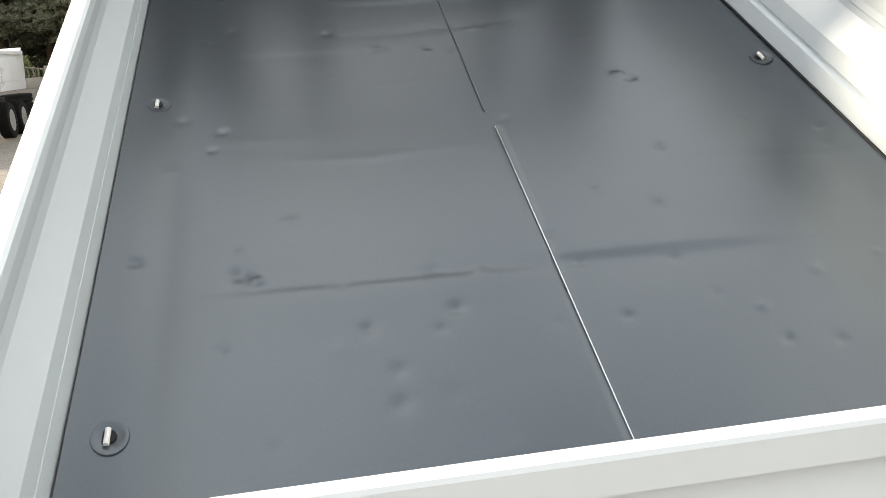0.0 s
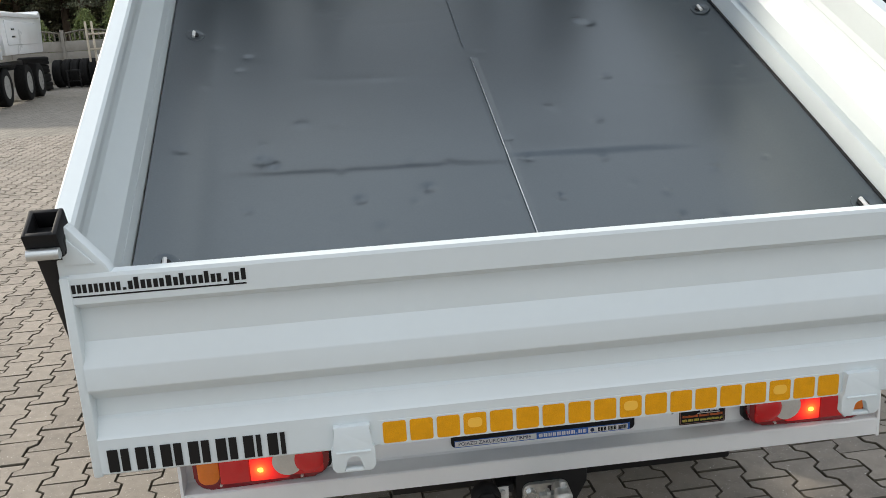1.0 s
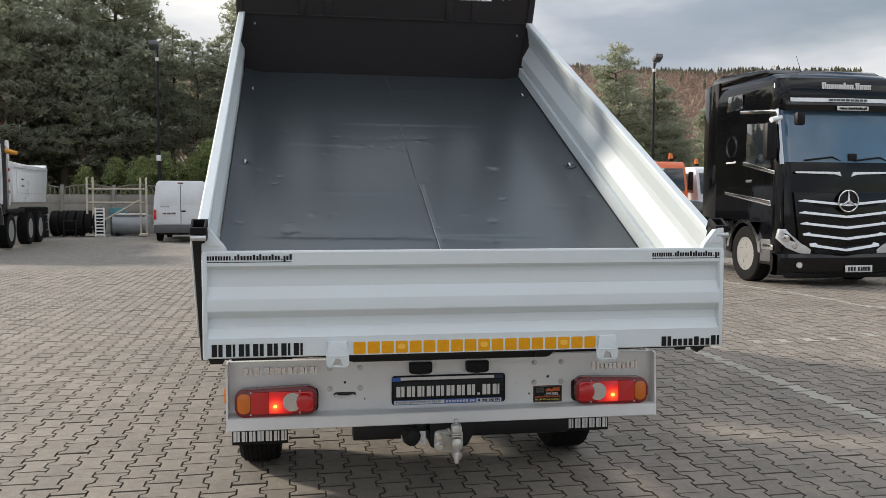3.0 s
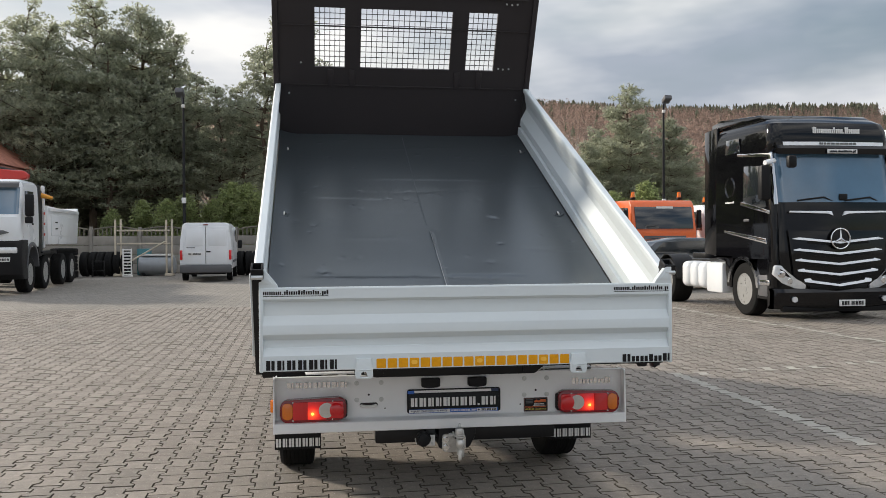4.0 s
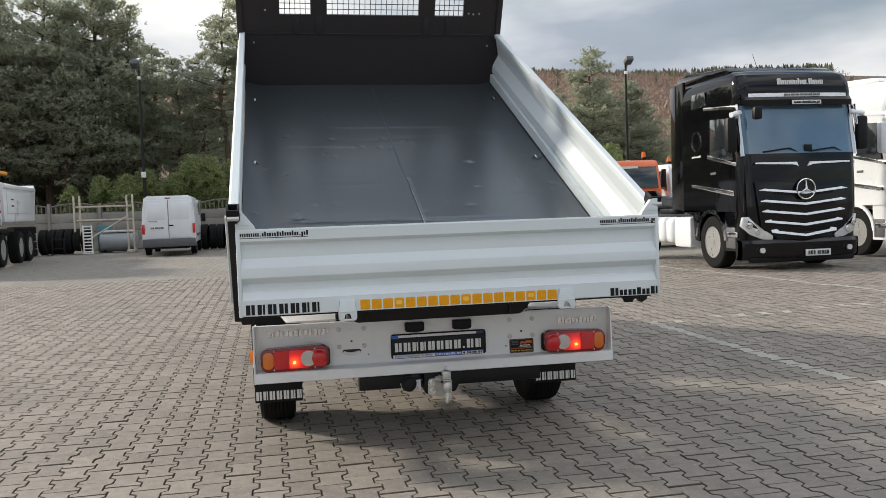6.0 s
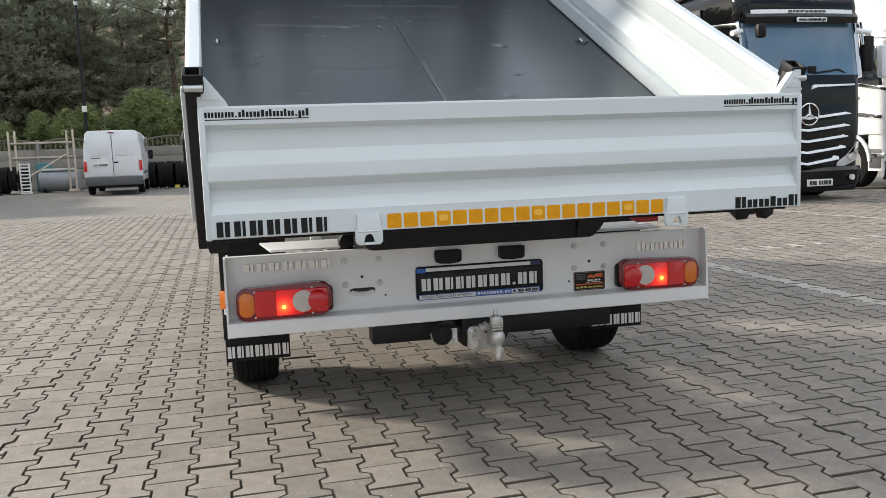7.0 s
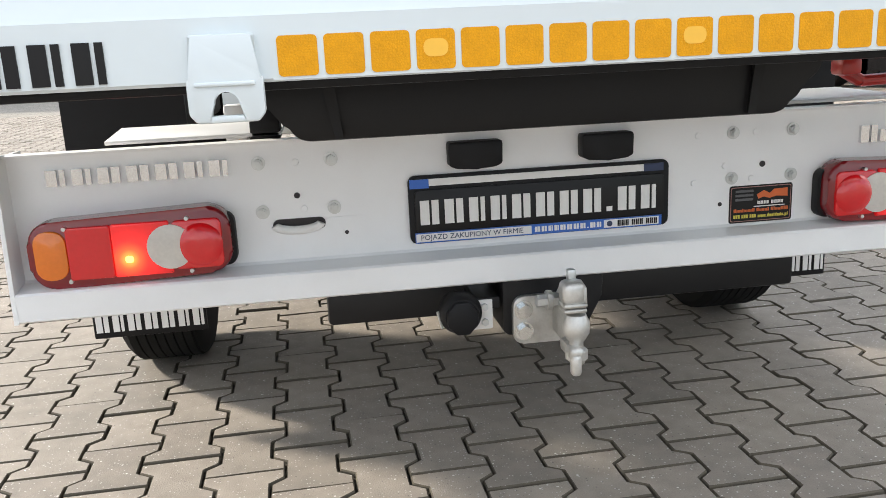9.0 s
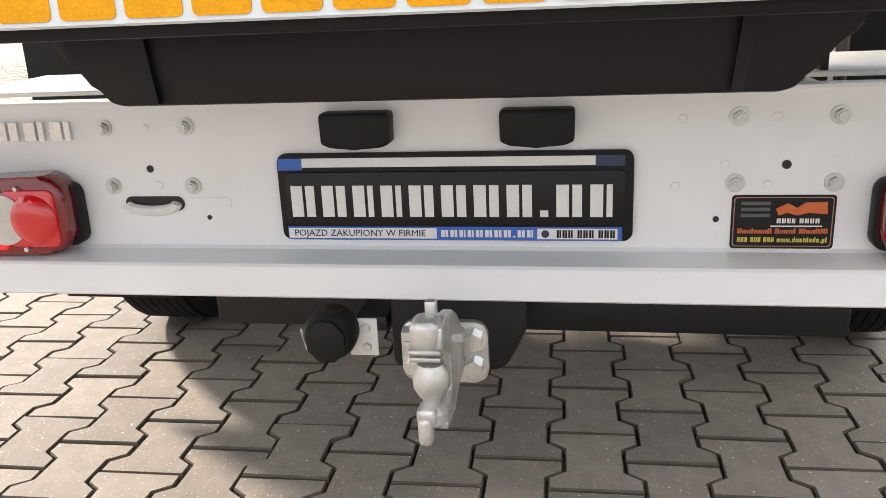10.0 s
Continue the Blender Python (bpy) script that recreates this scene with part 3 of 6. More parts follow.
for u in (-0.965, 0.975):
    for v in (0.39, 1.62, 2.845):
        eye, side = bmn(), 1 if u > 0 else -1
        lathe(eye, [(0.044, -0.003), (0.042, 0.0012), (0.034, 0.0016), (0.027, -0.0010), (0.0001, -0.0014)], (0, 0, 0), "z", 24)
        bmesh.ops.scale(eye, vec=(0.82, 1.0, 1.0), verts=eye.verts)
        bmesh.ops.transform(eye, verts=eye.verts, matrix=Matrix.Translation((u, v, 0.0122)) @ Matrix.Rotation(-side * 0.20, 4, "Y"))
        part("lashing_cup", eye, BED_STEEL, floor_part, "dark lashing point cup")
        part("cup_well", tube(bmn(), (u - 0.004, v, 0.0090), (u - 0.004, v, 0.0138), 0.017, n=18), BLACK, floor_part, "black well of the lashing point")
        part("lashing_eye", tube(bmn(), (u - 0.004, v - 0.020, 0.015), (u - 0.004, v + 0.018, 0.015), 0.006, n=8), PALE, floor_part, "pale lashing eye")


def side_wall(s):
    """A corrugated drop side with a rolled top rail."""
    foot, lean = (0.010, 0.030) if s < 0 else (-0.006, 0.0)
    prof = [(foot + 0.002, -0.05), (foot, 0.092), (0.022, 0.098), (0.022, 0.107), (0.004, 0.114), (0.004, 0.172), (0.042, 0.262), (0.042, 0.282), (0.036, 0.290), (0.035, 0.314), (0.030, 0.322), (0.010, 0.404), (0.0, 0.412), (0.0, 0.436), (0.006, 0.443), (0.040, 0.443), (0.046, 0.436), (0.046, 0.39), (0.056, 0.375), (0.056, -0.05)]
    bm = prism1([(s * (BED_HALF - 0.002 + a - lean * max(0.0, b)), b) for a, b in prof], "y", 0.03, BED_LEN - 0.005)
    ob = part("side_wall", bm, WHITE, truck, "white corrugated steel drop side", BED, 20)
    part("end_cap", box1((s * (BED_HALF + 0.024), 0.022, 0.198), (0.052, 0.022, 0.486), 0.005), WHITE, ob)
    for v in (0.55, 1.62, 2.7):
        part("side_hinge", box1((s * (BED_HALF + 0.068), v, -0.02), (0.035, 0.09, 0.10), 0.01), BLACK, ob)
    return ob


for s in (-1, 1):
    side_wall(s)
    post = part("corner_post", box1((s * (BED_HALF + 0.006), -0.030, 0.185), (0.058, 0.044, 0.60), 0.006), BLACK, truck, "black corner post of the bed", BED)
    cap = bmn()
    for dx in (-0.025, 0.025):
        rbox(cap, (s * (BED_HALF + 0.008) + dx, -0.030, 0.485), (0.010, 0.075, 0.055), 0.003)
    for dy in (-0.062, 0.002):
        rbox(cap, (s * (BED_HALF + 0.008), dy, 0.485), (0.050, 0.010, 0.055), 0.003)
    rbox(cap, (s * (BED_HALF + 0.008), -0.030, 0.462), (0.050, 0.07, 0.010))
    part("pin_socket", cap, PLASTIC, post, "black square pin socket")
    part("hinge_pin", tube(bmn(), (s * (BED_HALF - 0.02), -0.075, 0.475), (s * (BED_HALF + 0.035), -0.075, 0.475), 0.011), STEEL, post)
    part("lock_foot", prism1([(s * (BED_HALF - 0.10), -0.02), (s * (BED_HALF + 0.02), -0.02), (s * (BED_HALF), -0.13), (s * (BED_HALF - 0.05), -0.13)], "y", -0.06, 0.0, 0.004), BLACK, post)


def headboard():
    """The black front wall: three barred windows and a row of round holes under the top rim."""
    t0, t1 = BED_LEN, BED_LEN + 0.03
    wins = [(-0.748, -0.503), (-0.373, 0.377), (0.514, 0.756)]
    lo, hi, top = 0.585, 1.07, 1.30
    bm = bmn()

    def slab(u0, u1, w0, w1):
        rbox(bm, ((u0 + u1) / 2, (t0 + t1) / 2, (w0 + w1) / 2), (u1 - u0, t1 - t0, w1 - w0))

    slab(-1.04, 1.04, -0.05, lo)
    us = [-1.04] + [u for w in wins for u in w] + [1.04]
    for i in range(0, len(us), 2):
        slab(us[i], us[i + 1], lo, hi)
    slab(-1.04, 1.04, hi, 1.195)
    # the strip with the round holes
    centres = [-0.925, -0.735, -0.545, -0.353, -0.163, 0.163, 0.353, 0.545, 0.735, 0.925]
    bounds = [-1.04] + [(a + b) / 2 for a, b in zip(centres, centres[1:])] + [1.04]
    n, r, cw = 24, 0.026, 1.246
    for c, u0, u1 in zip(centres, bounds, bounds[1:]):
        inner, outer = [], []
        for i in range(n):
            a = 2 * math.pi * (i + 0.5) / n
            ca, sa = math.cos(a), math.sin(a)
            k = min(((u1 - c) if ca > 0 else (c - u0)) / max(abs(ca), 1e-6), ((top - cw) if sa > 0 else (cw - 1.195)) / max(abs(sa), 1e-6))
            inner.append((c + r * ca, cw + r * sa))
            outer.append((c + k * ca, cw + k * sa))
        fi, fo, bi, bo = ([bm.verts.new((p[0], y, p[1])) for p in ring] for ring, y in ((inner, t0), (outer, t0), (inner, t1), (outer, t1)))
        for i in range(n):
            j = (i + 1) % n
            bm.faces.new((fi[i], fi[j], fo[j], fo[i]))
            bm.faces.new((bi[j], bi[i], bo[i], bo[j]))
            bm.faces.new((fi[j], fi[i], bi[i], bi[j]))
        for (u, w) in ((u0, 1.195), (u1, 1.195), (u0, top), (u1, top)):
            near = sorted(range(n), key=lambda i: (outer[i][0] - u) ** 2 + (outer[i][1] - w) ** 2)[:2]
            cv, cb = bm.verts.new((u, t0, w)), bm.verts.new((u, t1, w))
            bm.faces.new((fo[near[0]], fo[near[1]], cv))
            bm.faces.new((bo[near[0]], bo[near[1]], cb))
    for w in (0.433, 0.925):
        rbox(bm, (0, t0 - 0.004, w), (2.06, 0.012, 0.012), 0.004)
    for u in (-0.62, -0.44, 0.445, 0.635):
        rbox(bm, (u, t0 - 0.005, 0.50), (0.05, 0.012, 0.14), 0.004)
    rbox(bm, (0, t0 - 0.004, 1.185), (2.0, 0.014, 0.014), 0.004)
    hb = part("headboard", bm, HEAD_BLACK, truck, "matt black headboard with three mesh windows", BED, 30)
    for u0, u1 in wins:
        g = bmn()
        cols, rows_ = max(3, round((u1 - u0) / 0.0435)), 11
        for i in range(1, cols):
            u = u0 + (u1 - u0) * i / cols
            rbox(g, (u, (t0 + t1) / 2, (lo + hi) / 2), (0.0048, 0.0048, hi - lo))
        for i in range(1, rows_):
            w = lo + (hi - lo) * i / rows_
            rbox(g, ((u0 + u1) / 2, (t0 + t1) / 2 - 0.004, w), (u1 - u0, 0.0048, 0.0048))
        part("window_mesh", g, HEAD_BLACK, hb, "black welded wire mesh", smooth=0)
    part("top_rim", box1((0, t0 + 0.012, 1.318), (2.04, 0.05, 0.036), 0.004), RUST, hb, "reddish brown top rim")
    part("rim_cap", box1((0, t0 + 0.03, 1.342), (2.04, 0.06, 0.012), 0.003), HEAD_BLACK, hb)
    for s, h in ((-1, 1.58), (1, 1.44)):
        part("side_upright", box1((s * 1.062, t0 + 0.015, h / 2 - 0.02), (0.045, 0.07, h + 0.06), 0.005), HEAD_BLACK, hb)
    part("type_plate", box1((0.003, t0 - 0.004, 1.272), (0.112, 0.004, 0.052), 0.001), BLUE, hb, "blue maker's plate with pale border")
    part("type_plate_mark", box1((0.003, t0 - 0.007, 1.274), (0.04, 0.002, 0.022)), PALE, hb)
    for u, w in ((-0.915, 1.16), (-0.87, 1.155), (-0.82, 1.165), (0.82, 1.15), (0.865, 1.145), (0.91, 1.15), (-0.86, 0.62), (0.80, 0.61), (0.84, 0.605), (0.89, 0.61), (-0.96, 0.36), (0.98, 0.34)):
        part("rivet", tube(bmn(), (u, t0 - 0.008, w), (u, t0 + 0.002, w), 0.008, n=8), STEEL, hb)
    return hb


headboard()


# tailgate, hanging from its upper pins
def tailgate():
    prof = [(1.269, -0.598), (1.262, -0.601), (1.213, -0.601), (1.197, -0.575), (1.190, -0.575), (1.132, -0.579), (1.088, -0.606), (1.084, -0.607), (1.042, -0.607), (1.038, -0.605), (1.011, -0.574), (1.006, -0.574), (0.977, -0.578), (0.972, -0.585), (0.943, -0.598), (0.937, -0.604), (0.865, -0.604), (0.861, -0.600), (0.861, -0.560), (1.262, -0.560), (1.269, -0.566)]
    bm = prism1([(y, z) for z, y in prof], "x", -1.018, 1.043)
    gate = part("tailgate", bm, WHITE, truck, "white corrugated steel tailgate hanging from its top pins", None, 22)
    for x0, x1 in ((-1.036, -1.016), (1.041, 1.061)):
        part("end_plate", box1(((x0 + x1) / 2, -0.582, 1.062), (x1 - x0, 0.046, 0.41), 0.006), WHITE, gate)
    for s, x in ((1, -1.036), (-1, 1.061)):
        out = [(x, 1.262), (x, 1.352), (x + s * 0.012, 1.362), (x + s * 0.026, 1.360), (x + s * 0.085, 1.285), (x + s * 0.095, 1.262)]
        g = prism1(out, "y", -0.597, -0.562, 0.004)
        gusset = part("gusset", g, WHITE, gate, "white triangular gusset")
        part("gusset_rib", prism1([(x + s * 0.012, 1.288), (x + s * 0.016, 1.340), (x + s * 0.022, 1.340), (x + s * 0.068, 1.288)], "y", -0.601, -0.596, 0.002), WHITE, gate)
    for x in (-0.531, 0.556):
        arch = [(0.018 * math.cos(math.pi * k / 8), 0.838 + 0.018 * math.sin(math.pi * k / 8)) for k in range(9)]
        out = [(-0.037, 0.918), (-0.037, 0.874), (-0.044, 0.868), (-0.044, 0.828), (-0.036, 0.818), (-0.018, 0.818)] + list(reversed(arch)) + [(0.018, 0.818), (0.036, 0.818), (0.044, 0.828), (0.044, 0.868), (0.037, 0.874), (0.037, 0.918)]
        lk = part("lock_bracket", prism1([(x + px, pz) for px, pz in out], "y", -0.602, -0.619, 0.003), WHITE, gate, "white lock bracket with a round notch")
        part("bracket_lip", box1((x, -0.620, 0.862), (0.070, 0.005, 0.005), 0.002), WHITE, lk)
        part("bracket_foot", box1((x, -0.611, 0.8215), (0.072, 0.014, 0.0085), 0.003), WHITE, lk)
    part("sealing_strip", box1((0.012, -0.550, 0.856), (2.03, 0.030, 0.013), 0.003), PLASTIC, gate, "black sealing strip along the lower edge")
    # reflective tape
    step = 0.986 / 18
    for i in range(18):
        x = -0.473 + step * (i + 0.5)
        sq = part("tape_square", prism1(rounded(step * 0.86, 0.047, 0.005, 3, (x, 0.890)), "y", -0.6062, -0.6052), ORANGE_TAPE, gate, "orange reflective square")
        if i in (3, 9, 15):
            part("tape_print", prism1(rounded(0.030, 0.021, 0.009, 4, (x, 0.892)), "y", -0.6068, -0.6060), ORANGE_PALE, sq, "pale orange printed mark")
    part("tape_border", box1((0.02, -0.6046, 0.890), (0.992, 0.001, 0.054)), WHITE, gate)
    # lettering as plain bars
    bars("lettering", -1.003, -0.663, 0.868, 0.915, -0.6052, "HEHHHEE", INK, gate, "bold black brand lettering as bars")
    bars("lettering", 0.793, 1.045, 0.866, 0.905, -0.6052, "HnntnE", INK, gate, "thin black model lettering as bars")
    for x0, x1 in ((-1.016, -0.702), (0.748, 1.052)):
        bars("web_lettering", x0, x1, 1.2345, 1.2570, -0.6012, "MMM.dnntdndn.pl", INK, gate, "black dealer lettering as bars")
        part("underline", box1(((x0 + x1) / 2, -0.6008, 1.2275), (x1 - x0, 0.0014, 0.003)), INK, gate)
    return gate


tailgate()


# rear panel under the bed
def rear_panel():
    bm = bmn()
    prof = [(0.0, 0.728), (-0.010, 0.728), (-0.012, 0.733), (0.004, 0.735), (0.010, 0.735), (0.010, 0.432), (-0.060, 0.430), (-0.066, 0.434), (-0.066, 0.482), (-0.062, 0.486), (-0.005, 0.492), (0.0, 0.497)]
    prism(bm, prof, "x", -1.0, 1.0)
    panel = part("rear_panel", bm, WHITE_LIFTED, truck, "white folded steel rear panel carrying lamps and plate", None, 25)
    for s in (-1, 1):
        part("end_flange", prism1([(0.012, 0.735), (-0.040, 0.737), (-0.052, 0.730), (-0.066, 0.484), (-0.068, 0.430), (0.012, 0.430)], "x", s * 1.0, s * 1.008), WHITE_LIFTED, panel)
    # Assumed side plates, unseen, added so that they shade the ground.
    for s in (-1, 1):
        part("side_return", prism1([(0.012, 0.735), (0.06, 0.735), (0.20, 0.610), (0.515, 0.575), (0.515, 0.46), (0.48, 0.440), (0.012, 0.432)], "x", s * 0.992, s * 1.0), WHITE_LIFTED, panel, "unseen white side return added to shade the ground behind")
    for x in (-0.548, -0.410, 0.418, 0.551):
        for z in (0.690, 0.595):
            b = bmn()
            tube(b, (x, 0.001, z), (x, -0.003, z), 0.0135, n=20)
            tube(b, (x, -0.003, z), (x, -0.010, z), 0.0095, 0.0088, 6)
            tube(b, (x, -0.010, z), (x, -0.014, z), 0.0055, n=10)
            part("bolt", b, ZINC, panel, "zinc bolt with washer")
    for x, z, r in ((-0.480, 0.623, 0.0060), (-0.389, 0.543, 0.004), (0.486, 0.621, 0.0065), (0.394, 0.541, 0.0045)):
        part("drilled_hole", tube(bmn(), (x, 0.002, z), (x, -0.0012, z), r, n=14), HEAD_BLACK, panel, "dark drilled hole")
    for x, z in ((-0.478, 0.688), (-0.468, 0.596), (0.469, 0.689), (0.462, 0.592), (0.342, 0.688), (0.335, 0.590), (0.402, 0.622)):
        part("plug", tube(bmn(), (x, 0.002, z), (x, -0.002, z), 0.0075, 0.006, 14), WHITE_LIFTED, panel)
    part("slot", prism1(rounded(0.102, 0.024, 0.0118, 5, (-0.480, 0.566)), "y", 0.002, -0.0015), HEAD_BLACK, panel, "dark slot in the panel")
    hook = sweep([(-0.482 + 0.044 * math.cos(k), -0.009, 0.568 + 0.012 * math.sin(k)) for k in [math.pi * (1 + i / 12) for i in range(13)]], 0.0085)
    part("hook", hook, PALE, panel, "grey steel hook in the slot")
    part("slot_blank", prism1(rounded(0.078, 0.019, 0.009, 4, (-0.388, 0.566)), "y", 0.002, -0.0015), WHITE_LIFTED, panel)
    bars("badge", -0.933, -0.605, 0.672, 0.702, -0.004, "EEHHHEE", CHROME, panel, "chrome brand badge as bars", depth=0.008)
    bars("badge", 0.703, 0.932, 0.652, 0.688, -0.004, "HnntnE", CHROME, panel, "chrome model badge as bars", depth=0.008)
    # sticker
    st = part("sticker", prism1(rounded(0.142, 0.080, 0.005, 3, (0.486, 0.537)), "y", 0.002, -0.001), INK, panel, "black dealer sticker with orange picture and yellow lines")
    part("sticker_border", prism1(rounded(0.136, 0.074, 0.004, 3, (0.486, 0.537)), "y", -0.0008, -0.0014), RUST, st)
    part("sticker_field", prism1(rounded(0.133, 0.071, 0.004, 3, (0.486, 0.537)), "y", -0.0010, -0.0018), INK, st)
    part("sticker_picture", prism1([(0.480, 0.547), (0.476, 0.557), (0.492, 0.565), (0.505, 0.558), (0.515, 0.566), (0.545, 0.567), (0.546, 0.549), (0.520, 0.551), (0.505, 0.547), (0.492, 0.551)], "y", -0.0016, -0.0024), REDPRINT, st)
    for z in (0.565, 0.556, 0.547):
        part("sticker_line", box1((0.448, -0.002, z), (0.040, 0.0010, 0.005)), GREY_PLASTIC, st)
    bars("sticker_line", 0.478, 0.536, 0.5355, 0.5425, -0.002, "HHEE HHHH", PALE, st, depth=0.0008)
    part("sticker_line", box1((0.505, -0.002, 0.531), (0.07, 0.0008, 0.002)), PALE, st)
    bars("sticker_line", 0.425, 0.548, 0.520, 0.5275, -0.002, "HnnlnnnH HnnnI HlnnlIlH", REDPRINT, st, depth=0.0008)
    bars("sticker_line", 0.425, 0.548, 0.507, 0.5145, -0.002, "HHH HHH HHH MMM.dnntdndn.pl", YELLOWPRINT, st, depth=0.0008)
    # plate
    frame_out, plate_y = rounded(0.540, 0.137, 0.014, 4, (0.006, 0.5775)), -0.010
    pl = part("number_plate", prism1(frame_out, "y", 0.0, plate_y, 0.002), PLASTIC, panel, "black plate holder with dealer insert")
    part("registration_plate", box1((0.0, plate_y - 0.0005, 0.632), (0.500, 0.002, 0.014)), PALE, pl)
    part("plate_band", box1((-0.242, plate_y - 0.0012, 0.630), (0.038, 0.002, 0.018)), BLUE, pl)
    part("plate_corner", box1((0.242, plate_y - 0.0012, 0.632), (0.042, 0.002, 0.016)), NAVY, pl)
    part("plate_insert", prism1(rounded(0.518, 0.086, 0.010, 4, (0.006, 0.575)), "y", plate_y, plate_y - 0.004, 0.0015), INK, pl, "glossy black insert")
    bars("insert_lettering", -0.243, 0.246, 0.548, 0.597, plate_y - 0.0048, "HHEEHHHH.HE", PALE, pl, "white dealer lettering as bars", depth=0.0015)
    part("plate_strip", box1((0.003, plate_y - 0.001, 0.5210), (0.515, 0.002, 0.021)), BLUE, pl, "blue strip along the foot of the holder")
    part("strip_field", box1((-0.135, plate_y - 0.0022, 0.5210), (0.236, 0.001, 0.0165), 0.0003), PALE, pl)
    part("strip_field", box1((0.195, plate_y - 0.0022, 0.5210), (0.118, 0.001, 0.0165), 0.0003), PALE, pl)
    words("POJAZD ZAKUPIONY W FIRMIE", 0.0150, NAVY, pl, Matrix.Translation((-0.139, plate_y - 0.0030, 0.5210)) @ STAND, "dark writing on the strip")
    bars("strip_lettering", -0.010, 0.130, 0.5155, 0.5265, plate_y - 0.0026, "HHEEHHHH.HE", PALE, pl, depth=0.001)
    bars("strip_number", 0.165, 0.250, 0.5150, 0.5270, plate_y - 0.0030, "HHH HHH HHH", INK, pl, depth=0.001)
    part("strip_dot", tube(bmn(), (0.148, plate_y - 0.0026, 0.5210), (0.148, plate_y - 0.0032, 0.5210), 0.006, n=14), NAVY, pl)
    for x in (-0.130, 0.138):
        out = [(x - 0.054, 0.706), (x - 0.050, 0.710), (x + 0.050, 0.710), (x + 0.054, 0.706), (x + 0.053, 0.664), (x + 0.040, 0.658), (x, 0.655), (x - 0.040, 0.658), (x - 0.053, 0.664)]
        part("plate_lamp", prism1(out, "y", 0.0, -0.034, 0.004), PLASTIC, panel, "black number plate lamp")
    return panel


rear_panel()


def rear_lamp(s):
    """A long lamp of amber, red, clear and round red fields; s mirrors it."""
    cx, cz, hw, hh = 0.789, 0.553, 0.182, 0.064

    def outl(x0, x1, z0, z1, r, n=4):
        return [(s * (cx + p[0]), cz + p[1]) for p in rounded(x1 - x0, z1 - z0, r, n, ((x0 + x1) / 2, (z0 + z1) / 2))]

    body = bmn()
    tilt = [(x, z + (0.006 if (x * s - cx) < 0 else -0.004)) for x, z in outl(-hw, hw, -hh, hh, 0.042, 7)]
    prism(body, tilt, "y", -0.002, -0.050, 0.008)
    lamp = part("rear_lamp", body, RED_DARK, truck, "long rear lamp, red light lit, amber outer end", smooth=50)
    part("backing", prism1(outl(-hw - 0.006, hw - 0.01, -hh + 0.012, hh - 0.012, 0.02), "y", 0.0, -0.025, 0.003), PLASTIC, lamp)
    part("amber_lens", prism1(outl(0.113, 0.171, -0.049, 0.044, 0.024), "y", -0.045, -0.056, 0.004), AMBER_LENS, lamp, "amber indicator lens")
    part("red_lens", prism1(outl(0.033, 0.112, -0.051, 0.048, 0.004), "y", -0.045, -0.057, 0.003), RED_LENS, lamp, "red lens")
    part("lit_lens", prism1(outl(-0.072, 0.032, -0.051, 0.049, 0.004), "y", -0.045, -0.0572, 0.003), LIT_LENS, lamp, "lit red lens")
    part("bulb_glow", prism1([(s * (cx + 0.004) + p, cz - 0.018 + q) for p, q in rounded(0.015, 0.013, 0.005, 3)], "y", -0.0570, -0.0582), LIT_SPOT, lamp, "bright bulb behind the lens")
    disc = bmn()
    lathe(disc, [(0.0001, -0.062), (0.022, -0.0608), (0.042, -0.058), (0.043, -0.045)], (s * (cx - 0.071), 0, cz), "y", 30)
    part("clear_lens", disc, CLEAR_LENS, lamp, "clear reversing lens")
    part("fog_field", prism1(outl(-0.166, -0.074, -0.046, 0.048, 0.012), "y", -0.045, -0.0555, 0.004), RED_LENS, lamp, "red lens round the fog lamp")
    red = bmn()
    lathe(red, [(0.0001, -0.068), (0.020, -0.0666), (0.035, -0.063), (0.041, -0.057), (0.041, -0.046)], (s * (cx - 0.126), 0, cz), "y", 30)
    part("round_lens", red, RED_LENS, lamp, "round red fog lens")
    for dx, dz in ((0.112, 0.047), (0.112, -0.052), (-0.105, 0.051), (-0.105, -0.049)):
        part("screw", tube(bmn(), (s * (cx + dx), -0.05, cz + dz), (s * (cx + dx), -0.059, cz + dz), 0.004, n=8), STEEL, lamp)


for s in (-1, 1):
    rear_lamp(s)
    ml = part("side_marker", box1((s * 1.022, 0.16, 0.545), (0.03, 0.05, 0.07), 0.006), AMBER_LENS, truck, "amber side marker lamp")
    part("marker_bracket", box1((s * 1.012, 0.17, 0.50), (0.02, 0.06, 0.03), 0.004), WHITE_LIFTED, ml)


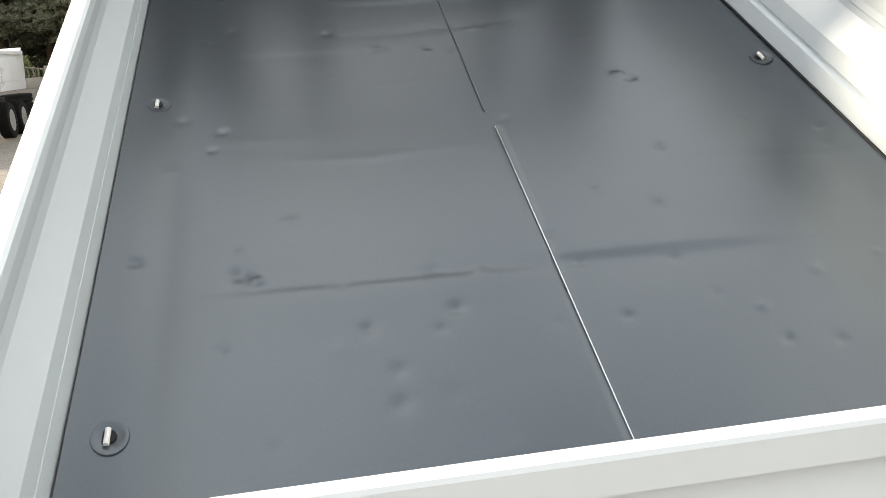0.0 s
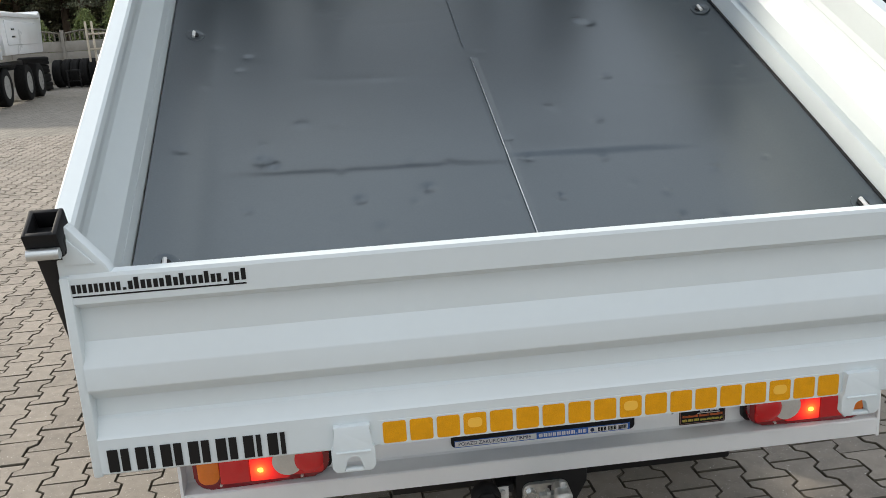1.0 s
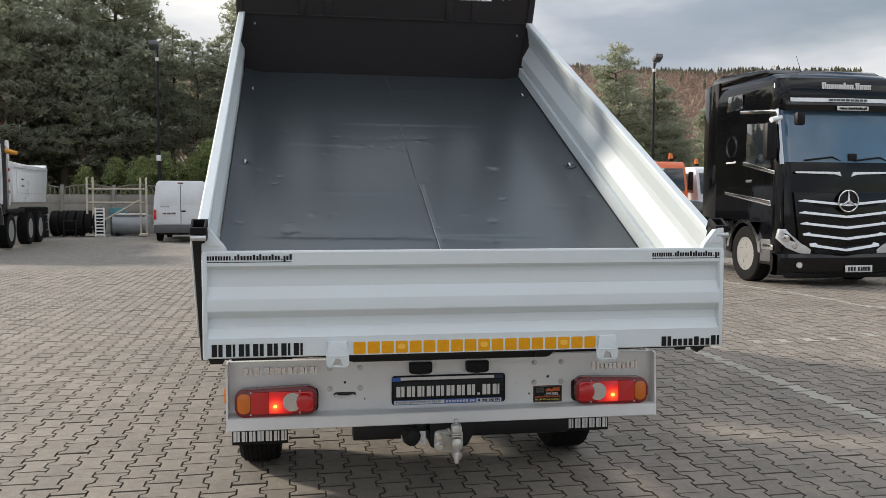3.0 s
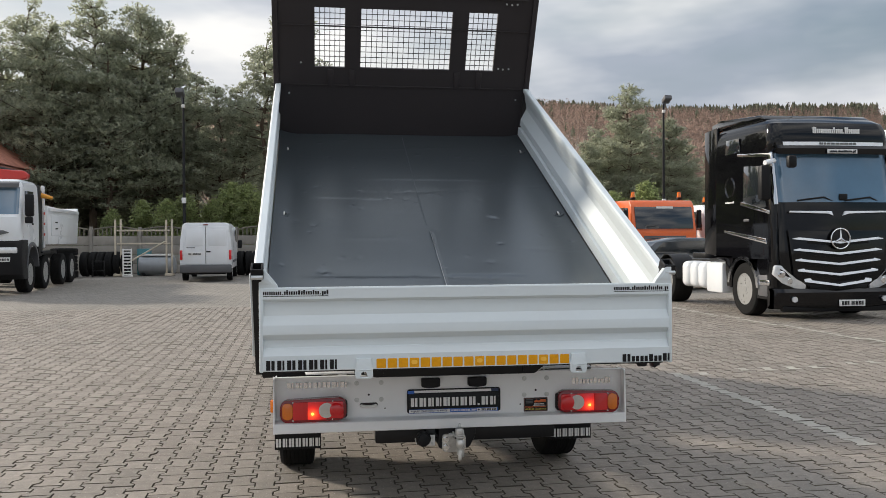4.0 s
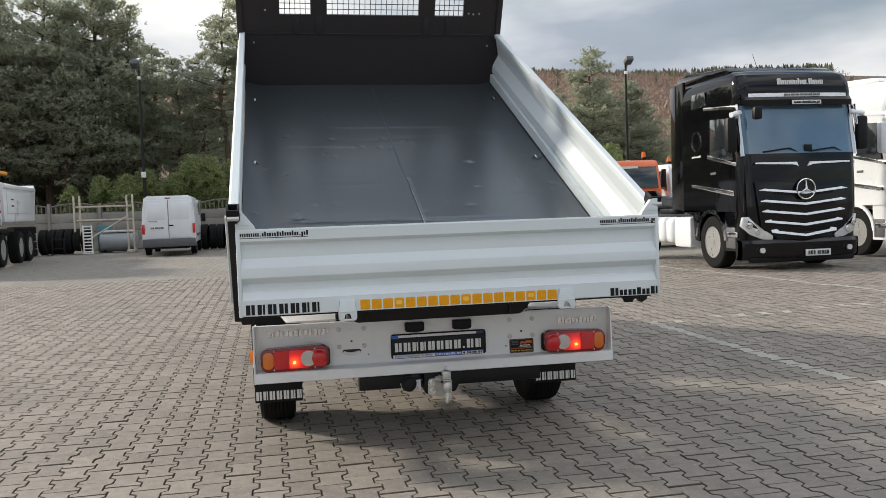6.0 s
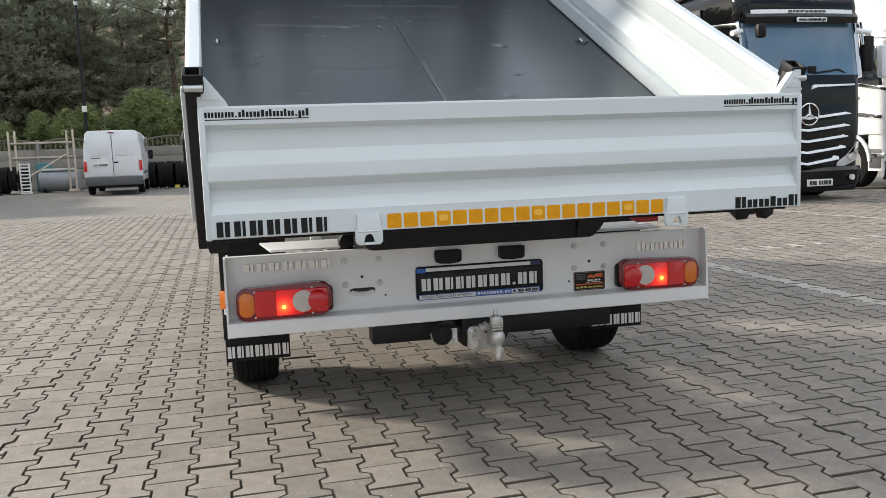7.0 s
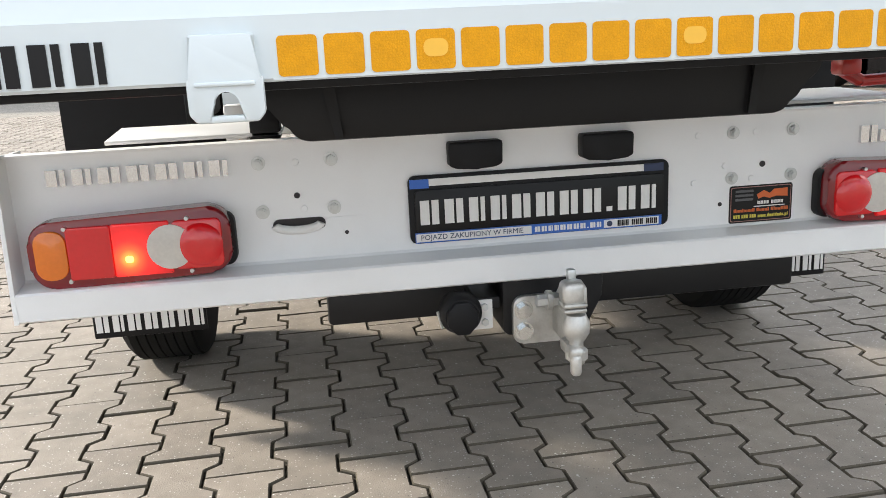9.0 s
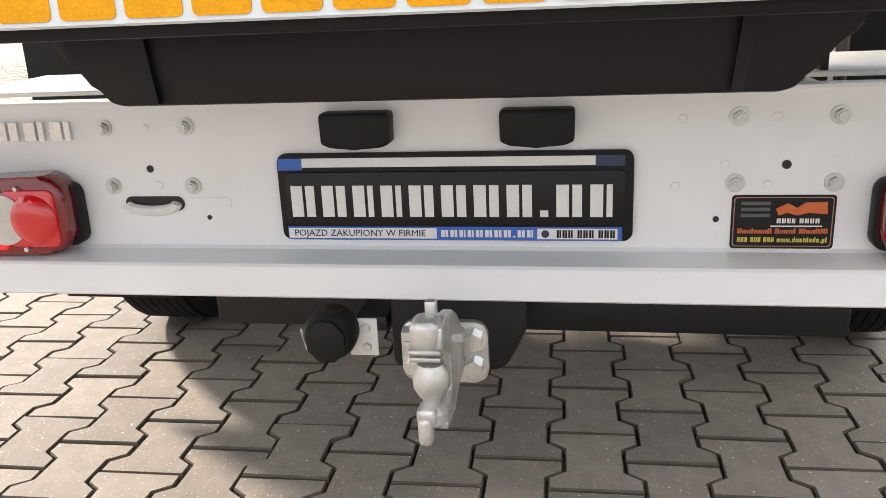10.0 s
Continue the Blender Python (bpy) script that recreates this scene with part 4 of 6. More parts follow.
# tow bar
def tow_bar():
    beam = part("tow_beam", box1((0.09, 0.13, 0.362), (1.06, 0.10, 0.080), 0.01), BLACK, truck, "black tow bar cross beam")
    for x in (-0.40, 0.40):
        part("beam_bracket", prism1([(0.08, 0.50), (0.20, 0.50), (0.18, 0.375), (0.10, 0.37)], "x", x - 0.02, x + 0.02), BLACK, beam)
    part("tow_block", prism1([(-0.090, 0.480), (0.125, 0.480), (0.122, 0.38), (0.090, 0.318), (0.075, 0.310), (-0.080, 0.310), (-0.090, 0.322)], "y", 0.10, -0.048, 0.008), BLACK, truck, "black tow bar block")
    fl = bmn()
    prism(fl, rounded(0.134, 0.100, 0.02, 5, (-0.004, 0.346)), "y", -0.048, -0.062, 0.003)
    flange = part("tow_flange", fl, SILVER, truck, "silver-painted flange with hexagon bolts")
    for x in (-0.050, 0.042):
        for z in (0.369, 0.324):
            b = bmn()
            tube(b, (x, -0.062, z), (x, -0.065, z), 0.0195, n=22)
            tube(b, (x, -0.065, z), (x, -0.079, z), 0.0145, n=6)
            part("flange_bolt", b, BRIGHT_BOLT, flange, "bright hexagon bolt")
    c = bmn()
    # neck: two cheeks, jaw on top, ball seat below
    prism(c, [(-0.06, 0.32), (-0.06, 0.385), (-0.110, 0.430), (-0.150, 0.452), (-0.205, 0.466), (-0.238, 0.460), (-0.243, 0.425), (-0.205, 0.418), (-0.175, 0.40), (-0.170, 0.345), (-0.190, 0.322), (-0.225, 0.318), (-0.225, 0.305), (-0.16, 0.300), (-0.12, 0.325)], "x", 0.010, 0.026, 0.004)
    ball = part("tow_neck", c, SILVER, truck, "silver-painted ball coupling with jaw", smooth=45)
    part("jaw", box1((0.002, -0.222, 0.447), (0.042, 0.046, 0.046), 0.013, 3), SILVER, ball, smooth=45)
    part("jaw_lip", box1((0.002, -0.228, 0.428), (0.045, 0.042, 0.009), 0.004, 2), SILVER, ball, smooth=45)
    part("jaw_lip", box1((0.002, -0.228, 0.418), (0.043, 0.040, 0.008), 0.0035, 2), SILVER, ball, smooth=45)
    c = bmn()
    lathe(c, [(0.0001, 0.418), (0.018, 0.414), (0.0245, 0.400), (0.0250, 0.390), (0.0245, 0.380), (0.018, 0.368), (0.013, 0.362), (0.013, 0.352), (0.021, 0.345), (0.021, 0.330), (0.012, 0.322)], (0.007, -0.231, -0.006), "z", 28)
    part("ball", c, SILVER, ball, "silver tow ball", smooth=45)
    part("ball_seat", box1((0.002, -0.240, 0.338), (0.028, 0.036, 0.026), 0.008, 2), SILVER, ball, smooth=45)
    part("seat_tongue", box1((0.000, -0.250, 0.318), (0.020, 0.024, 0.042), 0.008, 2), SILVER, ball, smooth=45)
    part("seat_web", box1((0.006, -0.195, 0.332), (0.026, 0.06, 0.026), 0.008, 2), SILVER, ball, smooth=45)
    part("pivot_bolt", tube(bmn(), (-0.046, -0.150, 0.413), (0.040, -0.150, 0.413), 0.0125, n=6), ZINC, ball, "zinc pivot bolt")
    part("pivot_collar", tube(bmn(), (-0.026, -0.150, 0.413), (-0.016, -0.150, 0.413), 0.019, n=16), SILVER, ball)
    part("pin_head", box1((0.006, -0.205, 0.474), (0.016, 0.016, 0.026), 0.004), STEEL, ball)
    part("flange_slot", box1((0.006, -0.0635, 0.378), (0.012, 0.004, 0.022), 0.001), HEAD_BLACK, flange)
    sock = bmn()
    lathe(sock, [(0.034, 0.0), (0.041, -0.006), (0.043, -0.030), (0.040, -0.042), (0.034, -0.050), (0.0001, -0.052)], (-0.180, -0.045, 0.378), "y", 26)
    so = part("trailer_socket", sock, PLASTIC, truck, "round black trailer socket on a pale bracket")
    part("socket_cap", prism1([(-0.180 + 0.033 * math.cos(a), 0.374 + 0.036 * math.sin(a)) for a in [math.pi / 8 + math.pi * i / 4 for i in range(8)]], "y", -0.090, -0.104, 0.004), PLASTIC, so, "black hinged cap")
    part("cap_spring", tube(bmn(), (-0.226, -0.075, 0.385), (-0.218, -0.075, 0.350), 0.003, n=8), STEEL, so)
    part("socket_plate", box1((-0.134, -0.050, 0.363), (0.046, 0.005, 0.062), 0.002), PALE, so, "pale bracket plate")
    for z in (0.380, 0.348):
        part("socket_screw", tube(bmn(), (-0.128, -0.05, z), (-0.128, -0.061, z), 0.0075, n=6), STEEL, so)
    part("socket_arm", box1((-0.12, 0.02, 0.385), (0.05, 0.14, 0.025), 0.004), BLACK, so)


tow_bar()


# running gear
def wheel(x, y, r, w, parent, s, rim_mat=RIM_STEEL):
    bm = bmn()
    prof = [(r * 0.60, -w * 0.46), (r * 0.80, -w * 0.5), (r * 0.94, -w * 0.47), (r * 0.985, -w * 0.40)]
    for k in range(-3, 4):
        c = k * w * 0.11
        prof += [(r, c - w * 0.045), (r, c + w * 0.045), (r * 0.975, c + w * 0.050), (r * 0.975, c + w * 0.060)]
    prof += [(r * 0.985, w * 0.42), (r * 0.94, w * 0.47), (r * 0.80, w * 0.5), (r * 0.60, w * 0.46)]
    lathe(bm, prof, (x, y, r), "x", 36, False)
    wh = part("wheel", bm, RUBBER, parent, "black rubber tyre on a steel rim")
    rim = bmn()
    lathe(rim, [(r * 0.62, s * w * 0.44), (r * 0.58, s * w * 0.40), (r * 0.50, s * w * 0.22), (r * 0.30, s * w * 0.20), (r * 0.26, s * w * 0.36), (r * 0.10, s * w * 0.40), (0.0001, s * w * 0.40)], (x, y, r), "x", 28)
    part("rim", rim, rim_mat, wh, "grey steel rim")
    hub = bmn()
    tube(hub, (x + s * w * 0.34, y, r), (x + s * w * 0.46, y, r), r * 0.17, r * 0.13, 16)
    part("hub", hub, rim_mat, wh)
    for i in range(8):
        a = 2 * math.pi * (i + 0.5) / 8
        p = Vector((x + s * w * 0.17, y + r * 0.445 * math.cos(a), r + r * 0.445 * math.sin(a)))
        part("rim_hole", tube(bmn(), p, p + Vector((s * w * 0.055, 0, 0)), r * 0.090, n=10), HEAD_BLACK, wh)
    nuts = bmn()
    for i in range(8):
        a = 2 * math.pi * i / 8
        p = Vector((x + s * w * 0.20, y + r * 0.335 * math.cos(a), r + r * 0.335 * math.sin(a)))
        tube(nuts, p, p + Vector((s * w * 0.10, 0, 0)), r * 0.032, n=6)
    part("nut_ring", nuts, STEEL, wh)
    return wh


for s in (-1, 1):
    wheel(-0.912 if s < 0 else 0.835, 0.95, 0.335, 0.225, truck, s)
    wheel(s * 0.90, 4.55, 0.335, 0.225, truck, s)
    # mudguard over the rear wheel, flap behind it
    guard = [(0.53, 0.30), (0.53, 0.82), (0.57, 0.865), (1.30, 0.865), (1.40, 0.76), (1.40, 0.44), (1.385, 0.44), (1.385, 0.75), (1.29, 0.85), (0.58, 0.85), (0.545, 0.81), (0.545, 0.30)]
    x0, x1 = (-1.043, -0.750) if s < 0 else (0.705, 0.988)
    mg = part("mudguard", prism1(guard, "x", x0, x1), PLASTIC, truck, "black plastic mudguard")
    # Unseen filling above the tyre, added to block sun through the guard.
    part("guard_sun_block", box1(((x0 + x1) / 2, 0.965, 0.775), (x1 - x0 - 0.01, 0.83, 0.15), 0.02), PLASTIC, mg)
    flap = part("mud_flap", box1(((x0 + x1) / 2, 0.522, 0.36), (x1 - x0 - 0.01, 0.012, 0.32), 0.003), PLASTIC, truck, "black rubber mud flap with white lettering")
    bars("flap_lettering", x0 + 0.012, x1 - 0.012, 0.216, 0.268, 0.5150, "HEHHHEE", PALE, flap, "white brand lettering as bars")
    part("chassis_rail", box1((s * 0.39, 2.35, 0.58), (0.07, 4.6, 0.17), 0.008), BLACK, truck, "black chassis rail")
    part("bed_runner", box1((s * 0.40, 1.75, -0.13), (0.07, 2.9, 0.12), 0.008), BLACK, truck, "black runner under the bed", BED)
    part("side_plate", prism1([(s * 0.83, 0.03), (s * 0.50, 0.03), (s * 0.50, 0.33), (s * 0.865, 0.34)], "z", 0.738, 0.746, 0.002), WHITE_LIFTED, truck, "pale galvanised platform plate behind the panel")
    part("plate_post", box1((s * 0.62, 0.42, 0.70), (0.05, 0.05, 0.16), 0.006), WHITE_LIFTED, truck)
# Unseen axle, wheel, tank and springs, added to block sun on the ground.
axle = lathe(bmn(), [(0.055, -0.80), (0.055, -0.26), (0.10, -0.18), (0.155, -0.10), (0.17, 0.0), (0.155, 0.10), (0.10, 0.18), (0.055, 0.26), (0.055, 0.74)], (-0.03, 0.95, 0.335), "x", 20)
part("rear_axle", axle, BLACK, truck, "black rear axle with its differential")
part("spare_wheel_sun_block", lathe(bmn(), [(0.16, -0.10), (0.30, -0.11), (0.33, -0.07), (0.33, 0.07), (0.30, 0.11), (0.16, 0.10)], (0.10, 1.72, 0.42), "z", 28), RUBBER, truck, "unseen spare wheel added to block sun under the chassis")
part("fuel_tank", box1((0.52, 2.6, 0.46), (0.42, 1.0, 0.34), 0.06, 3), PLASTIC, truck, "unseen black tank added to block sun under the chassis")
for s in (-1, 1):
    part("leaf_spring", box1((-0.03 + s * 0.50, 1.0, 0.43), (0.07, 1.15, 0.06), 0.015), BLACK, truck, "black leaf spring")
# Assumed subframe, unseen, added to stop sun passing between chassis and bed.
for s in (-1, 1):
    part("tipping_subframe", box1((s * 0.40, 1.75, 0.735), (0.075, 3.2, 0.13), 0.008), BLACK, truck, "black tipping subframe rail, unseen, added to block sun")
for y in (0.45, 1.6, 3.0):
    part("subframe_crossbar", box1((0, y, 0.70), (0.8, 0.07, 0.09), 0.006), BLACK, truck)
for v in (0.5, 1.3, 2.1, 2.9):
    part("bed_crossbar", box1((0, v, -0.10), (1.9, 0.06, 0.07), 0.006), BLACK, truck, "", BED)
# rear tipping beam with rounded ends
end = [(0.540, 0.875), (0.540, 0.822), (0.530, 0.806), (0.512, 0.796), (0.496, 0.786), (0.484, 0.770), (0.475, 0.752), (0.464, 0.741), (0.446, 0.736)]
tip = part("tipping_beam", prism1([(-x, z) for x, z in reversed(end)] + end, "y", -0.11, 0.03, 0.006), BLACK, truck, "black tipping beam under the bed")
for s in (-1, 1):
    part("beam_gusset", prism1([(s * 0.40, 0.875), (s * 0.425, 0.875), (s * 0.40, 0.740), (s * 0.385, 0.740)], "y", -0.12, -0.105), BLACK, tip)
    part("beam_bracket", box1((s * 0.535, 0.09, 0.775), (0.012, 0.10, 0.09), 0.003), BLACK, tip)
part("bump_stop", prism1([(-0.560, 0.730), (-0.560, 0.768), (-0.540, 0.800), (-0.502, 0.800), (-0.502, 0.730)], "y", 0.03, 0.10, 0.004), PLASTIC, truck, "black rubber bump stop")
part("corner_foot", prism1([(1.005, 0.860), (1.068, 0.860), (1.062, 0.820), (1.030, 0.802)], "y", -0.44, -0.38, 0.003), BLACK, truck, "black lock foot under the bed corner")
red = bmn()
rbox(red, (0.73, 0.10, 0.808), (0.05, 0.05, 0.04), 0.01)
tube(red, (0.72, 0.10, 0.800), (0.76, 0.09, 0.775), 0.014, n=10)
tube(red, (0.76, 0.09, 0.775), (0.845, 0.08, 0.778), 0.013, n=10)
part("release_hook", red, RED_PAINT, truck, "red painted release hook")
part("hose", tube(bmn(), (0.47, 0.06, 0.80), (0.53, 0.10, 0.87), 0.014, n=10), STEEL, truck)
ram = bmn()
tube(ram, (0, 2.0, 0.60), (0, 2.25, 1.55), 0.07, n=18)
tube(ram, (0, 2.25, 1.55), (0, 2.37, 2.10), 0.05, n=18)
part("tipping_ram", ram, BLACK, truck, "black telescopic tipping ram")


def cab():
    """The plain white cab ahead of the bed."""
    side = [(3.30, 0.55), (3.30, 2.10), (3.42, 2.28), (4.30, 2.32), (4.62, 2.24), (5.20, 1.48), (5.55, 1.22), (5.68, 0.95), (5.70, 0.40), (4.98, 0.38), (4.92, 0.62), (4.72, 0.78), (4.40, 0.78), (4.18, 0.62), (4.12, 0.40), (3.40, 0.42)]
    c = part("cab", prism1(side, "x", -0.98, 0.98, 0.05), WHITE, truck, "white driver's cab")
    for s in (-1, 1):
        part("side_window", prism1([(3.62, 1.45), (3.62, 2.05), (4.35, 2.08), (4.78, 1.50)], "x", s * 0.975, s * 0.985), GLASS, c)
        part("door_mirror", box1((s * 1.12, 4.75, 1.62), (0.22, 0.12, 0.34), 0.04), PLASTIC, c)
    part("windscreen", prism1([(4.68, 2.16), (5.20, 1.52), (5.21, 1.53), (4.69, 2.17)], "x", -0.86, 0.86), GLASS, c)
    part("cab_bumper", box1((0, 5.70, 0.48), (1.92, 0.14, 0.30), 0.05), GREY_PLASTIC, c)


cab()


# ---- other vehicles ----
# Near-white colour stands in for sky reflected in the chrome slats.
SLAT = mat("bright_grille_trim", (0.93, 0.95, 0.98), 0.30, 0.1, var=0.03, coat=0.5, rvar=0.03)


def tractor_unit(m, paint, label, marks=True):
    """A tall tractor unit facing -y, its front at y = 0."""
    t = thing("tractor_unit", m, label, "truck", "parked lorries")
    W = 1.17
    levels = [(1.08, 0.0, W), (1.60, 0.0, W), (2.08, 0.03, W), (2.55, 0.115, W), (3.00, 0.197, W), (3.07, 0.13, W), (3.20, 0.11, 1.165), (3.40, 0.14, 1.15), (3.53, 0.21, 1.12), (3.62, 0.38, 1.05), (3.67, 0.72, 0.94)]
    cab_ = part("cab", loft([plan_ring(z, f, 2.30, h, 0.22) for z, f, h in levels]), paint, t, smooth=28)
    part("front_skirt", loft([plan_ring(z, f, 0.70, 1.15, 0.22) for z, f in ((0.36, 0.09), (0.44, 0.01), (1.09, 0.0))]), paint, t, smooth=28)
    part("rear_skirt", prism1([(1.62, 1.12), (1.66, 0.50), (1.84, 0.52), (1.90, 1.02), (2.30, 1.05), (2.30, 1.12)], "x", -W, W, 0.01), paint, t)
    glass = part("windscreen", shell([(2.10, 0.028), (2.35, 0.072), (2.60, 0.118), (2.98, 0.187)], W + 0.004, 0.22, 8), GLASS, cab_, "wide dark windscreen")
    for x in (-0.75, 0.15):
        w = bmn()
        tube(w, (x, 0.01, 2.13), (x + 0.50, 0.02, 2.19), 0.014, n=6)
        tube(w, (x + 0.50, 0.02, 2.19), (x + 0.72, 0.05, 2.10), 0.012, n=6)
        part("wiper", bend(w), PLASTIC, cab_)
    part("screen_unit", box1((0.12, 0.03, 2.19), (0.16, 0.03, 0.12), 0.02), PLASTIC, cab_)
    part("sun_visor", shell([(2.96, 0.06), (3.06, 0.05), (3.13, 0.10)], W + 0.01, 0.22, 7, 0.02), paint, cab_)
    part("visor_strip", shell([(3.115, 0.088), (3.18, 0.092)], W + 0.015, 0.22, 5, 0.014), SLAT, cab_, "white light strip with plain marks")
    if marks:
        part("visor_sign", bend(box1((0.10, 0.020, 3.005), (0.58, 0.012, 0.075), 0.004)), PALE, cab_, "white sign with dark bars")
        bars("visor_sign_lettering", -0.15, 0.35, 2.985, 3.03, 0.012, "MMM.dnntdndn.pl", INK, cab_, depth=0.004)
        bars("roof_lettering", -0.40, 0.50, 3.335, 3.445, 0.145, "Hnnnndnn.Hnnn", PALE, cab_, "pale brand lettering as bars", depth=0.03)
        bars("strip_lettering", -0.30, 0.40, 3.13, 3.165, 0.084, "HIHHHHHEE", GREY_PLASTIC, cab_, depth=0.01)
    part("roof_fairing", prism1([(0.60, 3.64), (0.80, 3.74), (2.30, 3.84), (2.75, 3.80), (2.75, 3.62), (0.7, 3.62)], "x", -1.05, 1.05, 0.03), paint, cab_)
    for s in (-1, 1):
        part("side_fairing", prism1([(2.28, 1.10), (2.28, 3.70), (2.85, 3.66), (2.85, 1.15)], "x", s * 1.10, s * 1.16, 0.01), paint, cab_)
        part("roof_window", prism1([(1.30, 3.10), (1.34, 3.38), (1.85, 3.38), (1.90, 3.10)], "x", s * 1.172, s * 1.182, 0.004), DARK_GLASS, cab_)
        part("side_window", prism1([(0.34, 2.02), (0.52, 2.78), (1.15, 2.82), (1.18, 2.14), (0.8, 2.02)], "x", s * 1.168, s * 1.180, 0.004), DARK_GLASS, cab_, "dark side window")
        part("window_trim", prism1([(0.22, 1.90), (0.22, 1.96), (1.26, 2.16), (1.26, 2.09)], "x", s * 1.168, s * 1.190, 0.004), CHROME, cab_)
        part("pillar_trim", prism1([(0.16, 2.98), (0.10, 2.60), (0.16, 2.60), (0.26, 2.92), (1.4, 3.02), (1.4, 3.08)], "x", s * 1.165, s * 1.185, 0.004), CHROME if marks else paint, cab_, "bright door frame trim")
        mir = part("mirror", box1((s * 1.30, 0.18, 2.45), (0.20, 0.16, 0.62), 0.05), PLASTIC if marks else paint, cab_, "tall door mirror")
        part("mirror_arm", tube(bmn(), (s * 1.10, 0.2, 2.85), (s * 1.32, 0.12, 2.80), 0.045, n=10), SLAT if marks else paint, mir)
        part("corner_mirror", box1((s * -1.0 if s > 0 else -0.98, -0.16, 2.80), (0.16, 0.12, 0.22), 0.04), PLASTIC, mir) if s < 0 else None
        # Chrome tube stands in for sky reflected in the black gloss pillar.
        part("windscreen_pillar", tube(bmn(), (s * 1.115, 0.115, 2.06), (s * 1.12, 0.275, 3.00), 0.042, n=10), CHROME if marks else paint, cab_, "windscreen pillar, chrome on the black cab for its reflected sky")
        part("door_handle", box1((s * 1.178, 1.05, 1.80), (0.02, 0.20, 0.05), 0.01), GREY_PLASTIC, cab_)
        part("chrome_bar", prism1([(0.30, 1.36), (0.32, 1.46), (1.9, 1.62), (1.9, 1.57)], "x", s * 1.170, s * 1.195, 0.006), CHROME, cab_, "bright side trim bar")
        part("arch_trim", prism1([(1.2 + 0.60 * math.cos(a), 0.50 + 0.62 * math.sin(a)) for a in [math.radians(d) for d in range(10, 176, 15)]] + [(1.2 + 0.53 * math.cos(a), 0.50 + 0.55 * math.sin(a)) for a in [math.radians(d) for d in range(175, 9, -15)]], "x", s * 1.150, s * 1.19), CHROME if marks else paint, cab_)
        part("step_panel", box1((s * 1.10, 0.50, 0.60), (0.12, 0.34, 0.40), 0.03), GREY_PLASTIC, cab_)
        part("step_trim", box1((s * 1.165, 0.42, 0.66), (0.03, 0.36, 0.10), 0.02), CHROME, cab_)
        hl = part("headlamp", bend(prism1([(s * 1.13, 0.98), (s * 1.15, 0.82), (s * 1.02, 0.66), (s * 0.80, 0.57), (s * 0.62, 0.56), (s * 0.60, 0.66), (s * 0.78, 0.72), (s * 0.95, 0.86), (s * 1.04, 0.98)], "y", 0.03, -0.025, 0.012)), LAMP_GLASS, t, "clear headlamp unit")
        for lx, lz, lr in ((1.04, 0.82, 0.06), (0.90, 0.70, 0.05)):
            part("lamp_reflector", bend(tube(bmn(), (s * lx, -0.026, lz), (s * lx, -0.032, lz), lr, lr * 0.85, 16)), CHROME, hl)
        part("fog_lamp", tube(bmn(), (s * 0.86, -0.05, 0.38), (s * 0.86, -0.085, 0.38), 0.05, n=14), LAMP_GLASS, t)
        wheel(s * 1.0, 1.2, 0.50, 0.30, t, s, RIM_BRIGHT)
        wheel(s * 0.97, 4.75, 0.50, 0.46, t, s, RIM_BRIGHT)
        part("rear_mudguard", prism1([(4.75 + 0.60 * math.cos(a), 0.5 + 0.6 * math.sin(a)) for a in [math.radians(d) for d in range(5, 176, 15)]] + [(4.75 + 0.58 * math.cos(a), 0.5 + 0.58 * math.sin(a)) for a in [math.radians(d) for d in range(175, 4, -15)]], "x", s * 0.74, s * 1.2), PLASTIC, t)
        tank = bmn()
        rbox(tank, (s * 0.92, 2.45, 0.66), (0.46, 0.72, 0.62), 0.05)
        part("battery_box", tank, WHITE_OLD, t, "white side box")
        for yy in (3.05, 3.45, 3.85):
            part("fuel_tank", box1((s * 0.92, yy, 0.68), (0.50, 0.36, 0.56), 0.12, 3), WHITE_OLD, t, "white fuel tank section")
        part("frame_rail", box1((s * 0.40, 3.7, 0.86), (0.08, 4.2, 0.22), 0.01), BLACK, t)
    part("bumper", loft([plan_ring(z, f, 0.30, 1.17, 0.24) for z, f in ((0.20, 0.02), (0.27, -0.06), (0.50, -0.08), (0.56, -0.03))]), paint, t, smooth=28)
    part("intake", bend(box1((0.0, -0.025, 0.60), (1.10, 0.03, 0.07), 0.01)), PLASTIC, t)
    part("lower_bumper", box1((0, 0.08, 0.22), (2.06, 0.14, 0.14), 0.04), PLASTIC, t)
    part("number_plate", box1((0.22, -0.088, 0.31), (0.50, 0.012, 0.115), 0.004), PALE, t, "white plate with dark bars")
    bars("plate_bars", 0.02, 0.43, 0.275, 0.345, -0.096, "HHE HIHHH", INK, t, depth=0.004)
    gr = part("grille", prism1([(-0.95, 1.60), (0.95, 1.60), (0.84, 0.80), (0.55, 0.58), (-0.55, 0.58), (-0.84, 0.80)], "y", 0.05, -0.006, 0.01), BLACK_GLOSS, t, "black grille with five bright V-shaped slats")
    for z, hw in ((1.45, 0.90), (1.25, 0.87), (1.065, 0.84), (0.88, 0.79), (0.69, 0.66)):
        slat = [(-hw, z + 0.085), (-hw + 0.115, z + 0.085), (-hw + 0.155, z + 0.022), (0, z - 0.050), (hw - 0.155, z + 0.022), (hw - 0.115, z + 0.085), (hw, z + 0.085), (hw - 0.025, z - 0.005), (0, z - 0.086), (-hw + 0.025, z - 0.005)]
        part("slat", bend(prism1(slat, "y", -0.008, -0.050, 0.004), lean=0.45, z0=z), SLAT if marks else GREY_PLASTIC, gr, "bright grille slat")
